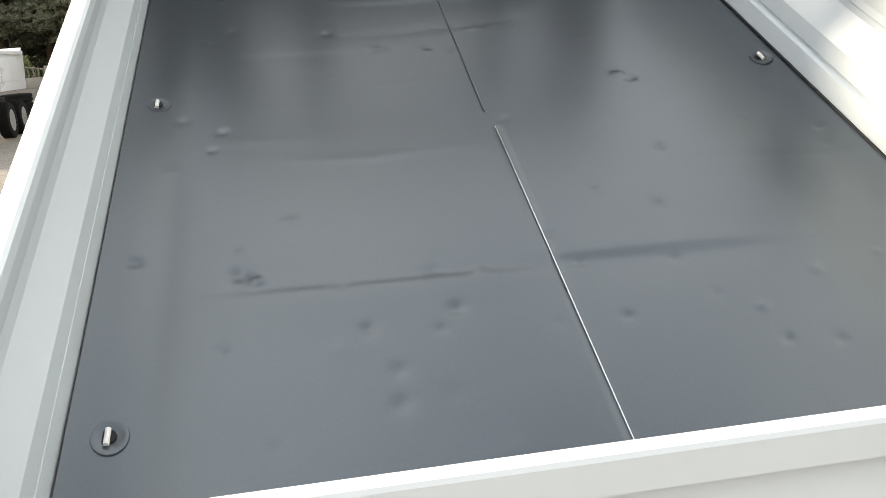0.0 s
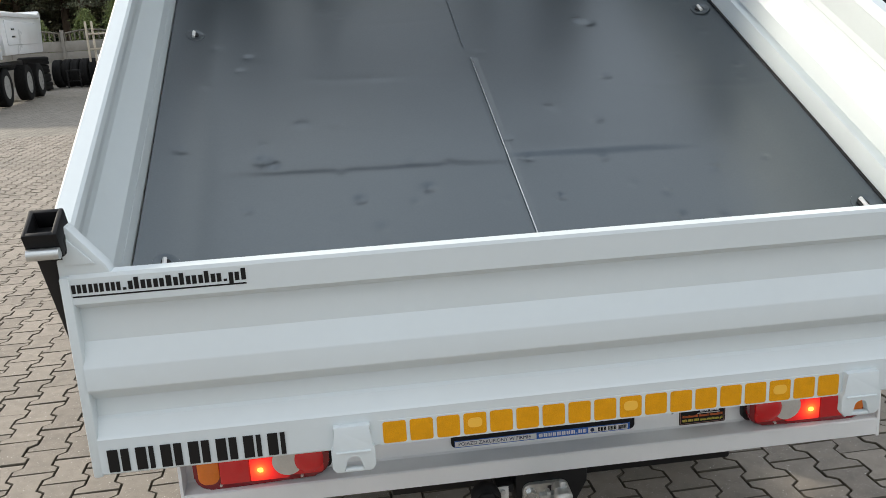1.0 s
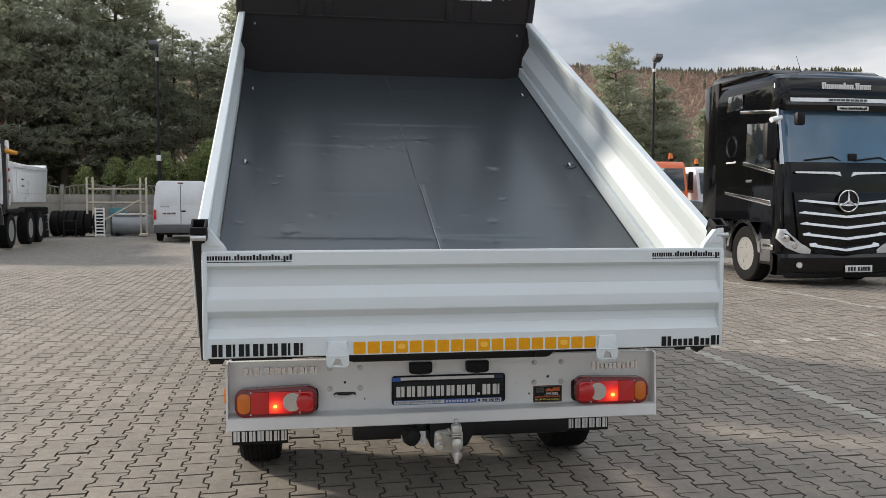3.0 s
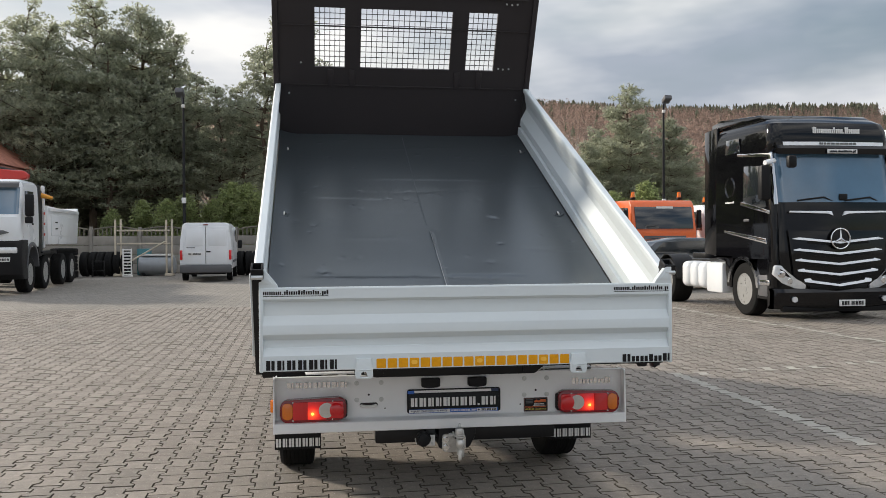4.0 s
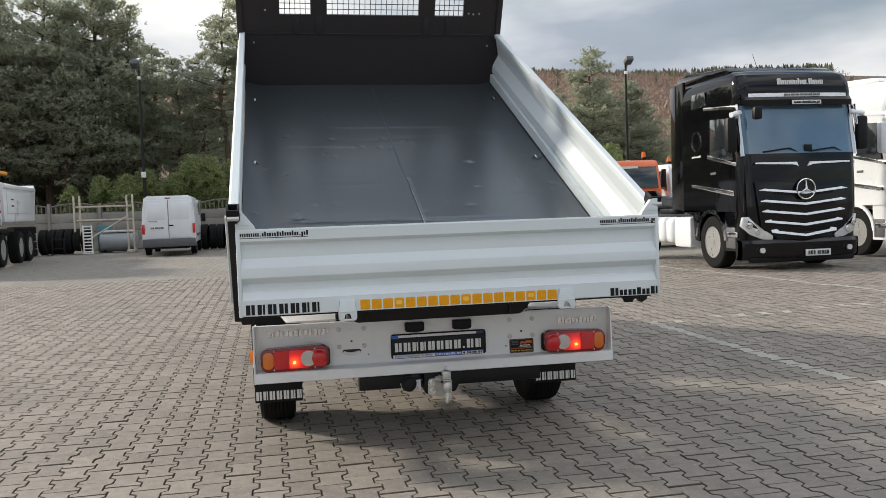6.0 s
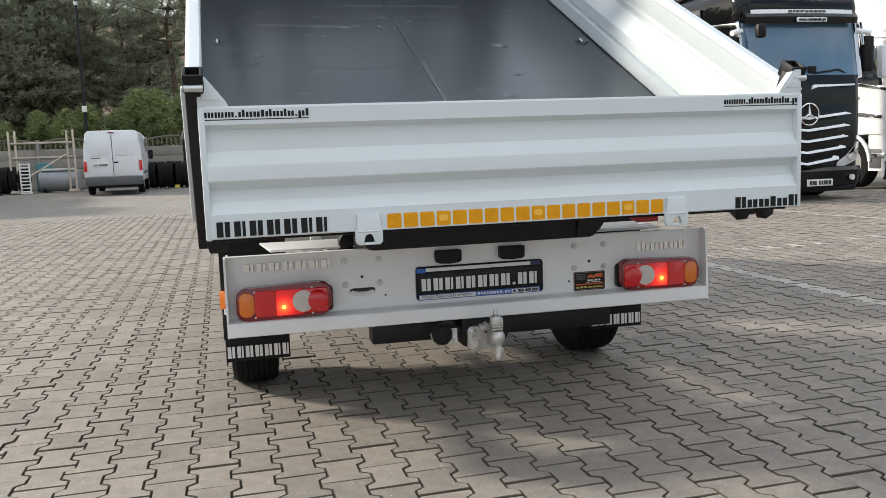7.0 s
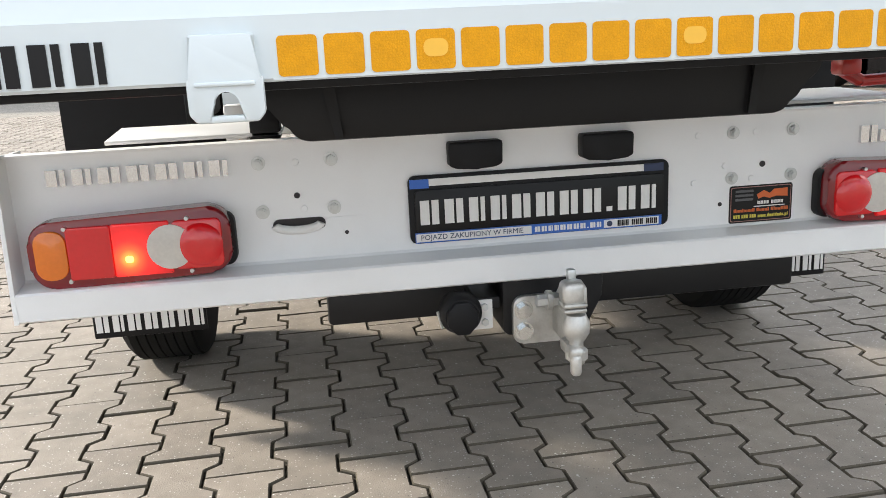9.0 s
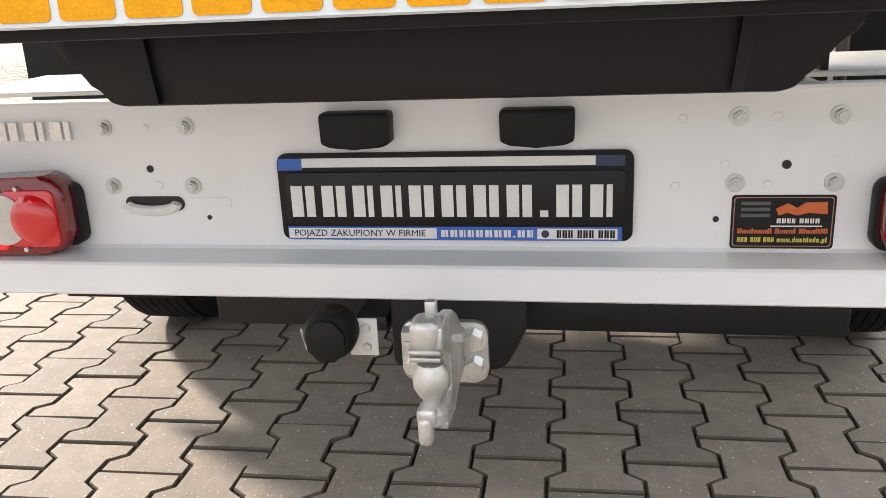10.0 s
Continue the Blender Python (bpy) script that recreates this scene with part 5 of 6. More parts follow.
        part("slat_blade", bend(prism1([(-hw + 0.03, z - 0.012), (0, z - 0.092), (hw - 0.03, z - 0.012), (hw - 0.06, z - 0.060), (0, z - 0.125), (-hw + 0.06, z - 0.060)], "y", -0.005, -0.034, 0.003)), PLASTIC, gr)
    badge = bmn()
    lathe(badge, [(0.185, -0.062), (0.190, -0.085), (0.178, -0.092), (0.168, -0.085), (0.168, -0.062)], (0, 0, 1.45), "y", 32, False)
    for k in range(3):
        d = math.pi / 2 + 2 * math.pi * k / 3
        tube(badge, (0, -0.075, 1.45), (0.172 * math.cos(d), -0.075, 1.45 + 0.172 * math.sin(d)), 0.030, 0.006, 8)
    part("badge", badge, CHROME, gr, "round chrome badge")
    part("badge_back", tube(bmn(), (0, -0.03, 1.45), (0, -0.062, 1.45), 0.185, n=28), BLACK_GLOSS, gr)
    for s in (-1, 1):
        part("brow_trim", prism1([(s * 0.09, 1.86), (s * 0.13, 1.94), (s * 0.92, 1.945), (s * 0.92, 1.915), (s * 0.20, 1.90)], "y", 0.02, -0.016, 0.003), SLAT, cab_, "bright brow trim")
        if marks and s < 0:
            ring = bmn()
            lathe(ring, [(0.20, 0.0), (0.20, 0.02), (0.17, 0.02), (0.17, 0.0)], (s * 1.180, 1.72, 2.45), "x", 26, False)
            part("side_badge", ring, CHROME, cab_, "round chrome side badge")
            bars("side_badge_lettering", 1.55, 1.9, 0, 0.04, 0, "Hnnnndnn", PALE, cab_, depth=0.004, m=Matrix.Translation((s * 1.175, 0, 2.14)) @ pose(0, 0, 0, 0, 0, 90))
    part("fifth_wheel", prism1(rounded(0.9, 0.9, 0.2, 4, (0, 4.7)), "z", 1.0, 1.12, 0.02), PLASTIC, t)
    part("aerial", tube(bmn(), (-0.4, 0.7, 3.58), (-0.45, 0.85, 4.0), 0.008, 0.004, 6), PLASTIC, t)
    for x in (-0.8, 0.0, 0.8):
        part("roof_marker", box1((x, 0.33, 3.50), (0.12, 0.06, 0.05), 0.015), LAMP_GLASS, cab_)
    return t


tractor_unit(pose(8.28, 9.05, 0, 0, 0, 0.0), BLACK_GLOSS, "glossy black tractor unit with bright grille slats and white tanks")
tractor_unit(pose(12.35, 10.35, 0, 0, 0, 0.0), WHITE_OLD, "white tractor unit parked beside the black one", False)


def panel_van(m):
    v = thing("panel_van", m, "white high-roof panel van with its rear doors shut", "van")
    sec = [(-0.98, 0.45), (-0.99, 1.05), (-0.96, 1.55), (-0.88, 2.08), (-0.78, 2.18), (0.78, 2.18), (0.88, 2.08), (0.96, 1.55), (0.99, 1.05), (0.98, 0.45)]
    bm = bmn()
    prism(bm, sec, "y", 0.0, 3.6, 0.03)
    body = part("body", bm, WHITE_OLD, v, smooth=40)
    part("bonnet", prism1([(3.58, 0.45), (3.58, 2.10), (4.30, 1.45), (4.95, 1.15), (5.05, 0.85), (5.02, 0.45)], "x", -0.95, 0.95, 0.06), WHITE_OLD, v)
    part("windscreen", prism1([(3.66, 2.04), (4.28, 1.47), (4.29, 1.49), (3.68, 2.06)], "x", -0.82, 0.82), GLASS, v)
    part("rear_bumper", box1((0, -0.04, 0.47), (1.96, 0.18, 0.30), 0.05), GREY_PLASTIC, v, "dark rear bumper")
    part("underbody", box1((0, 2.3, 0.36), (1.50, 4.4, 0.22), 0.03), PLASTIC, v, "dark underbody")
    part("door_gap", box1((0, -0.026, 1.34), (0.014, 0.010, 1.38)), GREY_PLASTIC, v)
    for s in (-1, 1):
        d = part("rear_door", box1((s * 0.43, -0.008, 1.34), (0.84, 0.03, 1.40), 0.012), WHITE_OLD, v, "white rear door")
        part("door_recess", box1((s * 0.43, -0.026, 1.62), (0.66, 0.012, 0.60), 0.006), WHITE_OLD, d)
        part("tail_lamp", box1((s * 0.93, -0.012, 0.98), (0.10, 0.06, 0.36), 0.02), RED_LENS, v, "upright red tail lamp")
        part("door_hinge", box1((s * 0.87, -0.025, 1.9), (0.06, 0.02, 0.08), 0.006), WHITE_OLD, d)
        wheel(s * 0.86, 0.85, 0.33, 0.22, v, s)
        wheel(s * 0.86, 4.1, 0.33, 0.22, v, s)
        part("wing_mirror", box1((s * 1.12, 3.75, 1.35), (0.18, 0.14, 0.34), 0.04), PLASTIC, v)
        part("side_window", prism1([(3.05, 1.40), (3.05, 1.95), (3.62, 1.95), (4.05, 1.45)], "x", s * 0.955, s * 0.965), DARK_GLASS, v)
        part("side_rub_strip", box1((s * 0.995, 2.0, 0.72), (0.03, 2.2, 0.10), 0.01), GREY_PLASTIC, v)
    part("door_handle", box1((0.10, -0.03, 1.10), (0.16, 0.02, 0.05), 0.01), PLASTIC, v)
    part("number_plate", box1((-0.42, -0.036, 1.02), (0.52, 0.012, 0.11), 0.004), PALE, v, "white plate with dark bars")
    bars("plate_bars", -0.65, -0.19, 0.99, 1.05, -0.044, "HH HHHHH", INK, v, depth=0.004)
    bars("name_bars", -0.72, -0.42, 1.24, 1.28, -0.030, "Hnnnnlt", GREY_PLASTIC, v, depth=0.004)
    part("brake_lamp", box1((0, -0.01, 2.10), (0.2, 0.04, 0.04), 0.01), RED_DARK, v)
    return v


panel_van(pose(-5.0, 25.6, 0, 0, 0, 3.2) @ Matrix.Diagonal((0.90, 0.94, 0.95, 1)))


def dump_truck(m):
    t = thing("dump_truck", m, "white four-axle dump truck with a loading crane behind the cab", "truck", "parked lorries")
    levels = [(1.30, 0.02, 1.19), (1.48, -0.02, 1.2), (1.72, -0.07, 1.2), (2.12, -0.03, 1.2), (2.18, 0.02, 1.2), (2.60, 0.13, 1.19), (2.98, 0.24, 1.17), (3.08, 0.30, 1.15), (3.18, 0.52, 1.05)]
    c = part("cab", loft([plan_ring(z, f, 2.05, h, 0.20) for z, f, h in levels]), WHITE_OLD, t, smooth=28)
    part("windscreen", shell([(2.20, 0.018), (2.58, 0.118), (2.94, 0.222)], 1.198, 0.20, 8), GLASS, c, "dark windscreen")
    part("sun_visor", shell([(2.93, 0.08), (3.04, 0.10), (3.10, 0.22)], 1.20, 0.20, 8, 0.03), GREY_PLASTIC, c)
    part("grille", bend(prism1([(-0.80, 1.76), (0.80, 1.76), (0.95, 1.70), (0.55, 1.60), (-0.55, 1.60), (-0.95, 1.70)], "y", -0.02, -0.085, 0.01), 1.2, 0.20), GREY_PLASTIC, c, "dark oval grille slot")
    part("bumper", loft([plan_ring(z, f, 0.75, 1.22, 0.22) for z, f in ((0.42, 0.10), (0.55, -0.04), (0.95, -0.10), (1.42, -0.06), (1.50, 0.0))]), PLASTIC, t, "dark grey bumper", smooth=28)
    part("number_plate", box1((0.72, -0.085, 0.97), (0.5, 0.012, 0.12), 0.004), PALE, t)
    bars("plate_bars", 0.50, 0.94, 0.94, 1.00, -0.095, "HHH HHHH", INK, t, depth=0.004)
    part("step_plate", bend(box1((0, -0.09, 1.36), (1.2, 0.03, 0.14), 0.02), 1.22, 0.22), PLASTIC, t)
    for s in (-1, 1):
        part("headlamp", bend(box1((s * 0.90, -0.085, 1.22), (0.46, 0.06, 0.17), 0.03), 1.22, 0.22), LAMP_GLASS, t)
        part("side_window", prism1([(0.50, 2.10), (0.62, 2.86), (1.45, 2.88), (1.45, 2.22), (0.9, 2.10)], "x", s * 1.17, s * 1.206, 0.003), DARK_GLASS, c)
        part("mirror", box1((s * 1.40, 0.22, 2.45), (0.22, 0.16, 0.62), 0.05), PLASTIC, c)
        part("wide_mirror", box1((s * 1.38, 0.22, 2.04), (0.20, 0.14, 0.18), 0.04), PLASTIC, c)
        part("wheel_arch", prism1([(1.25 + 0.66 * math.cos(a), 0.72 + 0.72 * math.sin(a)) for a in [math.radians(d) for d in range(0, 181, 15)]] + [(1.25 + 0.58 * math.cos(a), 0.72 + 0.62 * math.sin(a)) for a in [math.radians(d) for d in range(180, -1, -15)]], "x", s * 0.85, s * 1.24), GREY_PLASTIC, c)
        part("door_handle", box1((s * 1.21, 1.35, 1.95), (0.02, 0.16, 0.05), 0.01), PLASTIC, c)
        for y in (1.25, 3.05, 5.45, 6.85):
            wheel(s * 1.0, y, 0.52, 0.34, t, s, RIM_BRIGHT)
        part("frame_rail", box1((s * 0.42, 4.2, 1.0), (0.09, 7.2, 0.26), 0.01), BLACK, t)
        part("mudguard", box1((s * 1.02, 3.05, 1.12), (0.40, 1.15, 0.06), 0.02), PLASTIC, t)
    bed_ = bmn()
    prism(bed_, [(3.25, 1.35), (3.10, 2.55), (7.45, 2.45), (7.75, 2.62), (7.85, 2.35), (7.55, 1.35)], "x", -1.2, 1.2, 0.03)
    b = part("dump_body", bed_, WHITE_OLD, t, "white steel dump body")
    for s in (-1, 1):
        part("body_panel", prism1([(3.6, 1.62), (3.55, 2.30), (7.1, 2.22), (7.1, 1.62)], "x", s * 1.195, s * 1.225, 0.02), WHITE_OLD, b)
        for z in (1.85, 2.05):
            part("body_handle", box1((s * 1.235, 4.2, z), (0.03, 0.26, 0.04), 0.008), PLASTIC, b)
        part("body_rail", box1((s * 1.22, 5.4, 2.44), (0.10, 4.3, 0.12), 0.03), WHITE_OLD, b)
    part("crane_column", box1((0.92, 2.50, 2.0), (0.46, 0.50, 2.0), 0.06), BLACK, t, "black loading crane column")
    part("crane_joint", box1((0.80, 2.50, 2.98), (0.62, 0.44, 0.34), 0.08), BLACK, t)
    part("crane_post", box1((1.10, 3.02, 2.2), (0.10, 0.12, 1.9), 0.03), WHITE_OLD, t)
    boom = bmn()
    prism(boom, [(-0.95, 3.28), (-0.95, 3.58), (-0.2, 3.62), (0.72, 3.56), (0.86, 3.44), (0.80, 3.30), (0.3, 3.24)], "y", 2.36, 2.66, 0.04)
    part("crane_boom", boom, RED_PAINT, t, "folded red crane boom")
    tipb = bmn()
    tube(tipb, (0.95, 2.6, 2.88), (1.45, 2.7, 2.76), 0.10, 0.05, 10)
    part("crane_tip", tipb, mat("yellow_orange_paint", (0.75, 0.32, 0.03), 0.4, var=0.1), t, "orange crane hook tip")
    arms = bmn()
    tube(arms, (1.0, 2.6, 2.9), (1.05, 2.7, 1.4), 0.07, n=10)
    tube(arms, (0.85, 2.5, 2.9), (0.85, 2.5, 1.2), 0.06, n=10)
    part("crane_arms", arms, BLACK, t)
    for i in range(6):
        part("warning_stripe", box1((1.165, 2.90, 1.5 + 0.16 * i), (0.02, 0.10, 0.08)), RED_PAINT if i % 2 else PALE, t)
    return t


dump_truck(pose(-10.19, 19.16, 0, 0, 0, 5.0))


def flatbed_truck(m, paint, label):
    t = thing("flatbed_truck", m, label, "truck", "parked lorries")
    side = [(0.05, 0.70), (0.0, 1.0), (0.02, 1.62), (0.22, 2.45), (0.40, 2.62), (1.75, 2.65), (1.8, 0.9), (1.5, 0.8)]
    c = part("cab", prism1(side, "x", -1.15, 1.15, 0.06), paint, t, "lorry cab")
    part("windscreen", prism1([(-0.01, 1.68), (0.17, 2.40), (0.22, 2.40), (0.04, 1.68)], "x", -1.03, 1.03, 0.006), DARK_GLASS, c)
    part("windscreen_sign", box1((0.05, 0.16, 2.38), (0.6, 0.02, 0.07)), PALE, c)
    part("grille", box1((0, -0.005, 1.30), (1.5, 0.04, 0.30), 0.01), GREY_PLASTIC, c)
    bars("grille_mark", -0.95, -0.60, 1.12, 1.20, -0.02, "HHE", PALE, c, depth=0.02)
    bars("grille_mark", 0.62, 0.88, 1.12, 1.20, -0.02, "HE", PALE, c, depth=0.02)
    part("bumper", box1((0, 0.0, 0.72), (2.3, 0.24, 0.42), 0.05), paint, t)
    for s in (-1, 1):
        part("side_window", prism1([(0.34, 1.70), (0.46, 2.38), (1.2, 2.40), (1.2, 1.75)], "x", s * 1.14, s * 1.155, 0.003), DARK_GLASS, c)
        part("mirror", box1((s * 1.34, 0.24, 2.05), (0.15, 0.14, 0.50), 0.04), PLASTIC, c)
        b = part("beacon_mount", box1((s * 0.85, 0.8, 2.70), (0.16, 0.16, 0.08), 0.02), PLASTIC, c)
        bc = bmn()
        tube(bc, (s * 0.85, 0.8, 2.74), (s * 0.85, 0.8, 2.92), 0.08, 0.06, 14)
        part("beacon", bc, AMBER_LENS, b)
        wheel(s * 0.98, 1.2, 0.50, 0.30, t, s)
        wheel(s * 0.98, 5.0, 0.50, 0.42, t, s)
        part("headlamp", box1((s * 0.85, -0.12, 0.78), (0.36, 0.05, 0.18), 0.03), LAMP_GLASS, t)
    rack = bmn()
    for x in (-1.7, -1.35, -0.6, 0.6, 1.2):
        rbox(rack, (x, 2.1, 1.8), (0.08, 0.08, 1.7))
    for z in (1.3, 1.75, 2.2, 2.62):
        rbox(rack, (-0.25, 2.1, z), (3.0, 0.06, 0.08))
    part("front_rack", rack, paint, t, "steel rack behind the cab", smooth=0)
    part("flatbed", box1((0, 4.4, 1.15), (2.45, 4.6, 0.16), 0.02), paint, t)
    return t


flatbed_truck(pose(10.72, 22.6, 0, 0, 0, 0) @ Matrix.Diagonal((1, 1, 1.05, 1)), ORANGE_PAINT, "orange flatbed lorry with beacons on the cab roof")
flatbed_truck(pose(13.75, 23.4, 0, 0, 0, 0), WHITE_OLD, "white flatbed lorry parked behind the black tractor")


def parked_car(m):
    """A dark car, its nose along +x."""
    c = thing("parked_car", m, "dark grey hatchback car parked between the lorries", "car")
    body = [(-2.1, 0.35), (-2.15, 0.75), (-2.05, 0.95), (-1.5, 1.0), (1.0, 0.98), (1.9, 0.84), (2.12, 0.62), (2.12, 0.32)]
    part("body", prism1(body, "y", -0.86, 0.86, 0.06), CAR_GREY, c)
    cabin = bmn()
    lo = [(-1.95, 0.98), (1.05, 0.98)]
    prism(cabin, [(-1.95, 0.96), (-1.45, 1.36), (-0.8, 1.47), (0.0, 1.46), (0.45, 1.36), (1.15, 0.96)], "y", -0.74, 0.74, 0.06)
    cab_ = part("roof", cabin, CAR_GREY, c)
    for s in (-1, 1):
        part("side_window", prism1([(-1.55, 1.04), (-1.25, 1.34), (-0.1, 1.38), (0.3, 1.32), (0.85, 1.04)], "y", s * 0.738, s * 0.752), DARK_GLASS, cab_)
        for x in (-1.35, 1.3):
            w = bmn()
            lathe(w, [(0.2, -0.1), (0.30, -0.1), (0.32, -0.07), (0.32, 0.07), (0.30, 0.1), (0.2, 0.1)], (x, s * 0.78, 0.32), "y", 24, False)
            wh = part("wheel", w, RUBBER, c)
            rm = bmn()
            lathe(rm, [(0.21, s * 0.09), (0.12, s * 0.05), (0.0001, s * 0.06)], (x, s * 0.78, 0.32), "y", 20)
            part("rim", rm, RIM_STEEL, wh)
        part("tail_lamp", box1((-2.08, s * 0.66, 0.84), (0.12, 0.30, 0.14), 0.03), RED_LENS, c)
        part("headlamp", box1((2.0, s * 0.62, 0.72), (0.18, 0.32, 0.12), 0.03), LAMP_GLASS, c)
    return c


parked_car(pose(9.75, 18.4, 0, 0, 0, 4))


# ---- yard edge: fence, scaffold frame, tyres, lamps, house ----
def fence():
    f = thing("concrete_fence", pose(0, 33.5, 0), "grey precast concrete fence with an open arched top row", "fence", kind="structure")
    post_me = slab_me = None
    r = random.Random(5)
    for i in range(34):
        x = -46 + 2.06 * i
        if post_me is None:
            post = part("fence_post", box1((0, 0, 1.02), (0.13, 0.13, 2.04), 0.01), CONCRETE, f, m=pose(x, 0, 0))
            post_me = post.data
            slab = part("fence_slab", box1((0, 0, 0), (1.95, 0.05, 0.40), 0.012), CONCRETE, f, m=pose(x + 1.03, 0, 0.21))
            slab_me = slab.data
            g = bmn()
            for k in range(11):
                xx = -0.92 + 0.184 * k
                rbox(g, (xx, 0, 0.0 + 0.06 * math.cos((k - 5) / 5 * 1.5)), (0.05, 0.045, 0.30))
            for a, b in zip(range(10), range(1, 11)):
                xa, xb = -0.92 + 0.184 * a, -0.92 + 0.184 * b
                za, zb = 0.14 + 0.12 * math.cos((a - 5) / 5 * 1.5), 0.14 + 0.12 * math.cos((b - 5) / 5 * 1.5)
                tube(g, (xa, 0, za), (xb, 0, zb), 0.035, n=6)
            top = part("fence_arch", g, FENCE_TOP, f, m=pose(x + 1.03, 0, 1.78), smooth=0)
            top_me = top.data
            start = 1
        else:
            ob = new("fence_post", post_me)
            ob.parent, ob.matrix_basis = f, pose(x, 0, r.uniform(-0.02, 0.02))
            ob = new("fence_arch", top_me)
            ob.parent, ob.matrix_basis = f, pose(x + 1.03, 0, 1.78)
            start = 0
        for k in range(start, 4):
            ob = new("fence_slab", slab_me)
            ob.parent, ob.matrix_basis = f, pose(x + 1.03, r.uniform(-0.006, 0.006), 0.21 + 0.41 * k)
    return f


fence()


def scaffold():
    s = thing("timber_frame", pose(-8.15, 30.6, 0), "pale timber frame leaning before the fence", "frame")
    for x in (-1.0, 1.0):
        for d in (-0.12, 0.10):
            part("upright", box1((x + d, 0, 1.15), (0.07, 0.07, 2.3 + 0.1 * d), 0.008, turn=None), TIMBER, s)
        part("foot", box1((x, 0, 0.05), (0.3, 0.5, 0.1), 0.01), TIMBER, s)
    for z in (1.85, 1.32):
        part("crossbar", box1((0, -0.06, z), (2.1, 0.05, 0.065), 0.008), TIMBER, s)
    part("brace", tube(bmn(), (-0.95, -0.1, 0.35), (0.85, -0.1, 1.4), 0.035, n=8), TIMBER, s)
    ladder = thing("white_rack", pose(-8.72, 30.2, 0), "white slatted panel standing on end", "rack")
    for x in (-0.16, 0.16):
        part("rail", box1((x, 0, 0.56), (0.05, 0.04, 1.12), 0.006), PALE, ladder)
    for k in range(9):
        part("rung", box1((0, 0, 0.08 + 0.125 * k), (0.30, 0.03, 0.05), 0.006), PALE, ladder)
    part("base_rail", box1((0, 0, 0.02), (0.40, 0.14, 0.04), 0.006), PALE, ladder)
    tank = thing("storage_tank", pose(-7.75, 31.2, 0), "grey galvanised tank lying on its side", "tank")
    t = bmn()
    lathe(t, [(0.30, -0.72), (0.38, -0.68), (0.40, -0.6), (0.40, 0.6), (0.38, 0.68), (0.30, 0.72)], (0, 0, 0.42), "x", 24)
    part("shell", t, BLUEGREY, tank)
    part("lid", box1((0, 0, 0.84), (1.2, 0.5, 0.08), 0.02), PALE, tank)
    for x in (-0.5, 0.5):
        part("skid", box1((x, 0, 0.06), (0.1, 0.7, 0.12), 0.01), BLACK, tank)
    box_ = tagged(part("teal_box", box1((0, 0, 0.55), (0.5, 0.5, 1.1), 0.03), TEAL), "teal plastic box standing by the tank", "box")
    box_.matrix_basis = pose(-8.35, 31.6, 0)


scaffold()


def tyre_thing():
    bm = bmn()
    R, w = 0.50, 0.29
    prof = [(R * 0.56, -w * 0.40), (R * 0.75, -w * 0.5), (R * 0.94, -w * 0.46), (R, -w * 0.36), (R, -w * 0.08), (R * 0.97, -w * 0.06), (R * 0.97, w * 0.06), (R, w * 0.08), (R, w * 0.36), (R * 0.94, w * 0.46), (R * 0.75, w * 0.5), (R * 0.56, w * 0.40), (R * 0.54, 0.0), (R * 0.56, -w * 0.40)]
    n, rings = 30, []
    for r, h in prof[:-1]:
        rings.append([bm.verts.new((h, r * math.cos(2 * math.pi * i / n), r * math.sin(2 * math.pi * i / n))) for i in range(n)])
    rings.append(rings[0])
    for a, b in zip(rings, rings[1:]):
        for i in range(n):
            j = (i + 1) % n
            bm.faces.new((a[i], a[j], b[j], b[i]))
    return tagged(part("tyre", bm, RUBBER), "used black lorry tyre standing against the fence", "tyre", "tyres by the fence")


tyre = tyre_thing()
tyre.matrix_basis = pose(-10.45, 30.7, 0.5)
places = [(-10.15 + 0.31 * k, 30.9, 0.5) for k in range(5)] + [(-4.25 + 0.31 * k, 30.2, 0.5) for k in range(11)] + [(-11.4, 30.3, 0.5), (-11.1, 30.3, 0.5)]
for k, (x, y, z) in enumerate(places):
    copy_thing(tyre, pose(x, y, z, rng.uniform(0, 360), 0, rng.uniform(-7, 7)))
for k, (x, z) in enumerate(((-10.95, 0.145), (-10.95, 0.435), (-10.95, 0.725), (-10.95, 1.015))):
    copy_thing(tyre, pose(x + rng.uniform(-0.04, 0.04), 29.6, z, 0, 90, 0))
part_ = tagged(part("tyre_tag", box1((0, 0, 0.22), (0.16, 0.05, 0.12), 0.01), YELLOWPRINT), "small yellow tag box on the ground", "box")
part_.matrix_basis = pose(-3.35, 29.5, -0.16)
trestle = thing("trestle", pose(-9.75, 29.9, 0), "small dark metal trestle", "trestle")
for x in (-0.22, 0.22):
    part("leg", box1((x, 0, 0.32), (0.04, 0.04, 0.64), 0.005), BLACK, trestle)
part("bar", box1((0, 0, 0.62), (0.5, 0.05, 0.05), 0.006), BLACK, trestle)
part("bar", box1((0, 0, 0.25), (0.45, 0.03, 0.03), 0.006), BLACK, trestle)


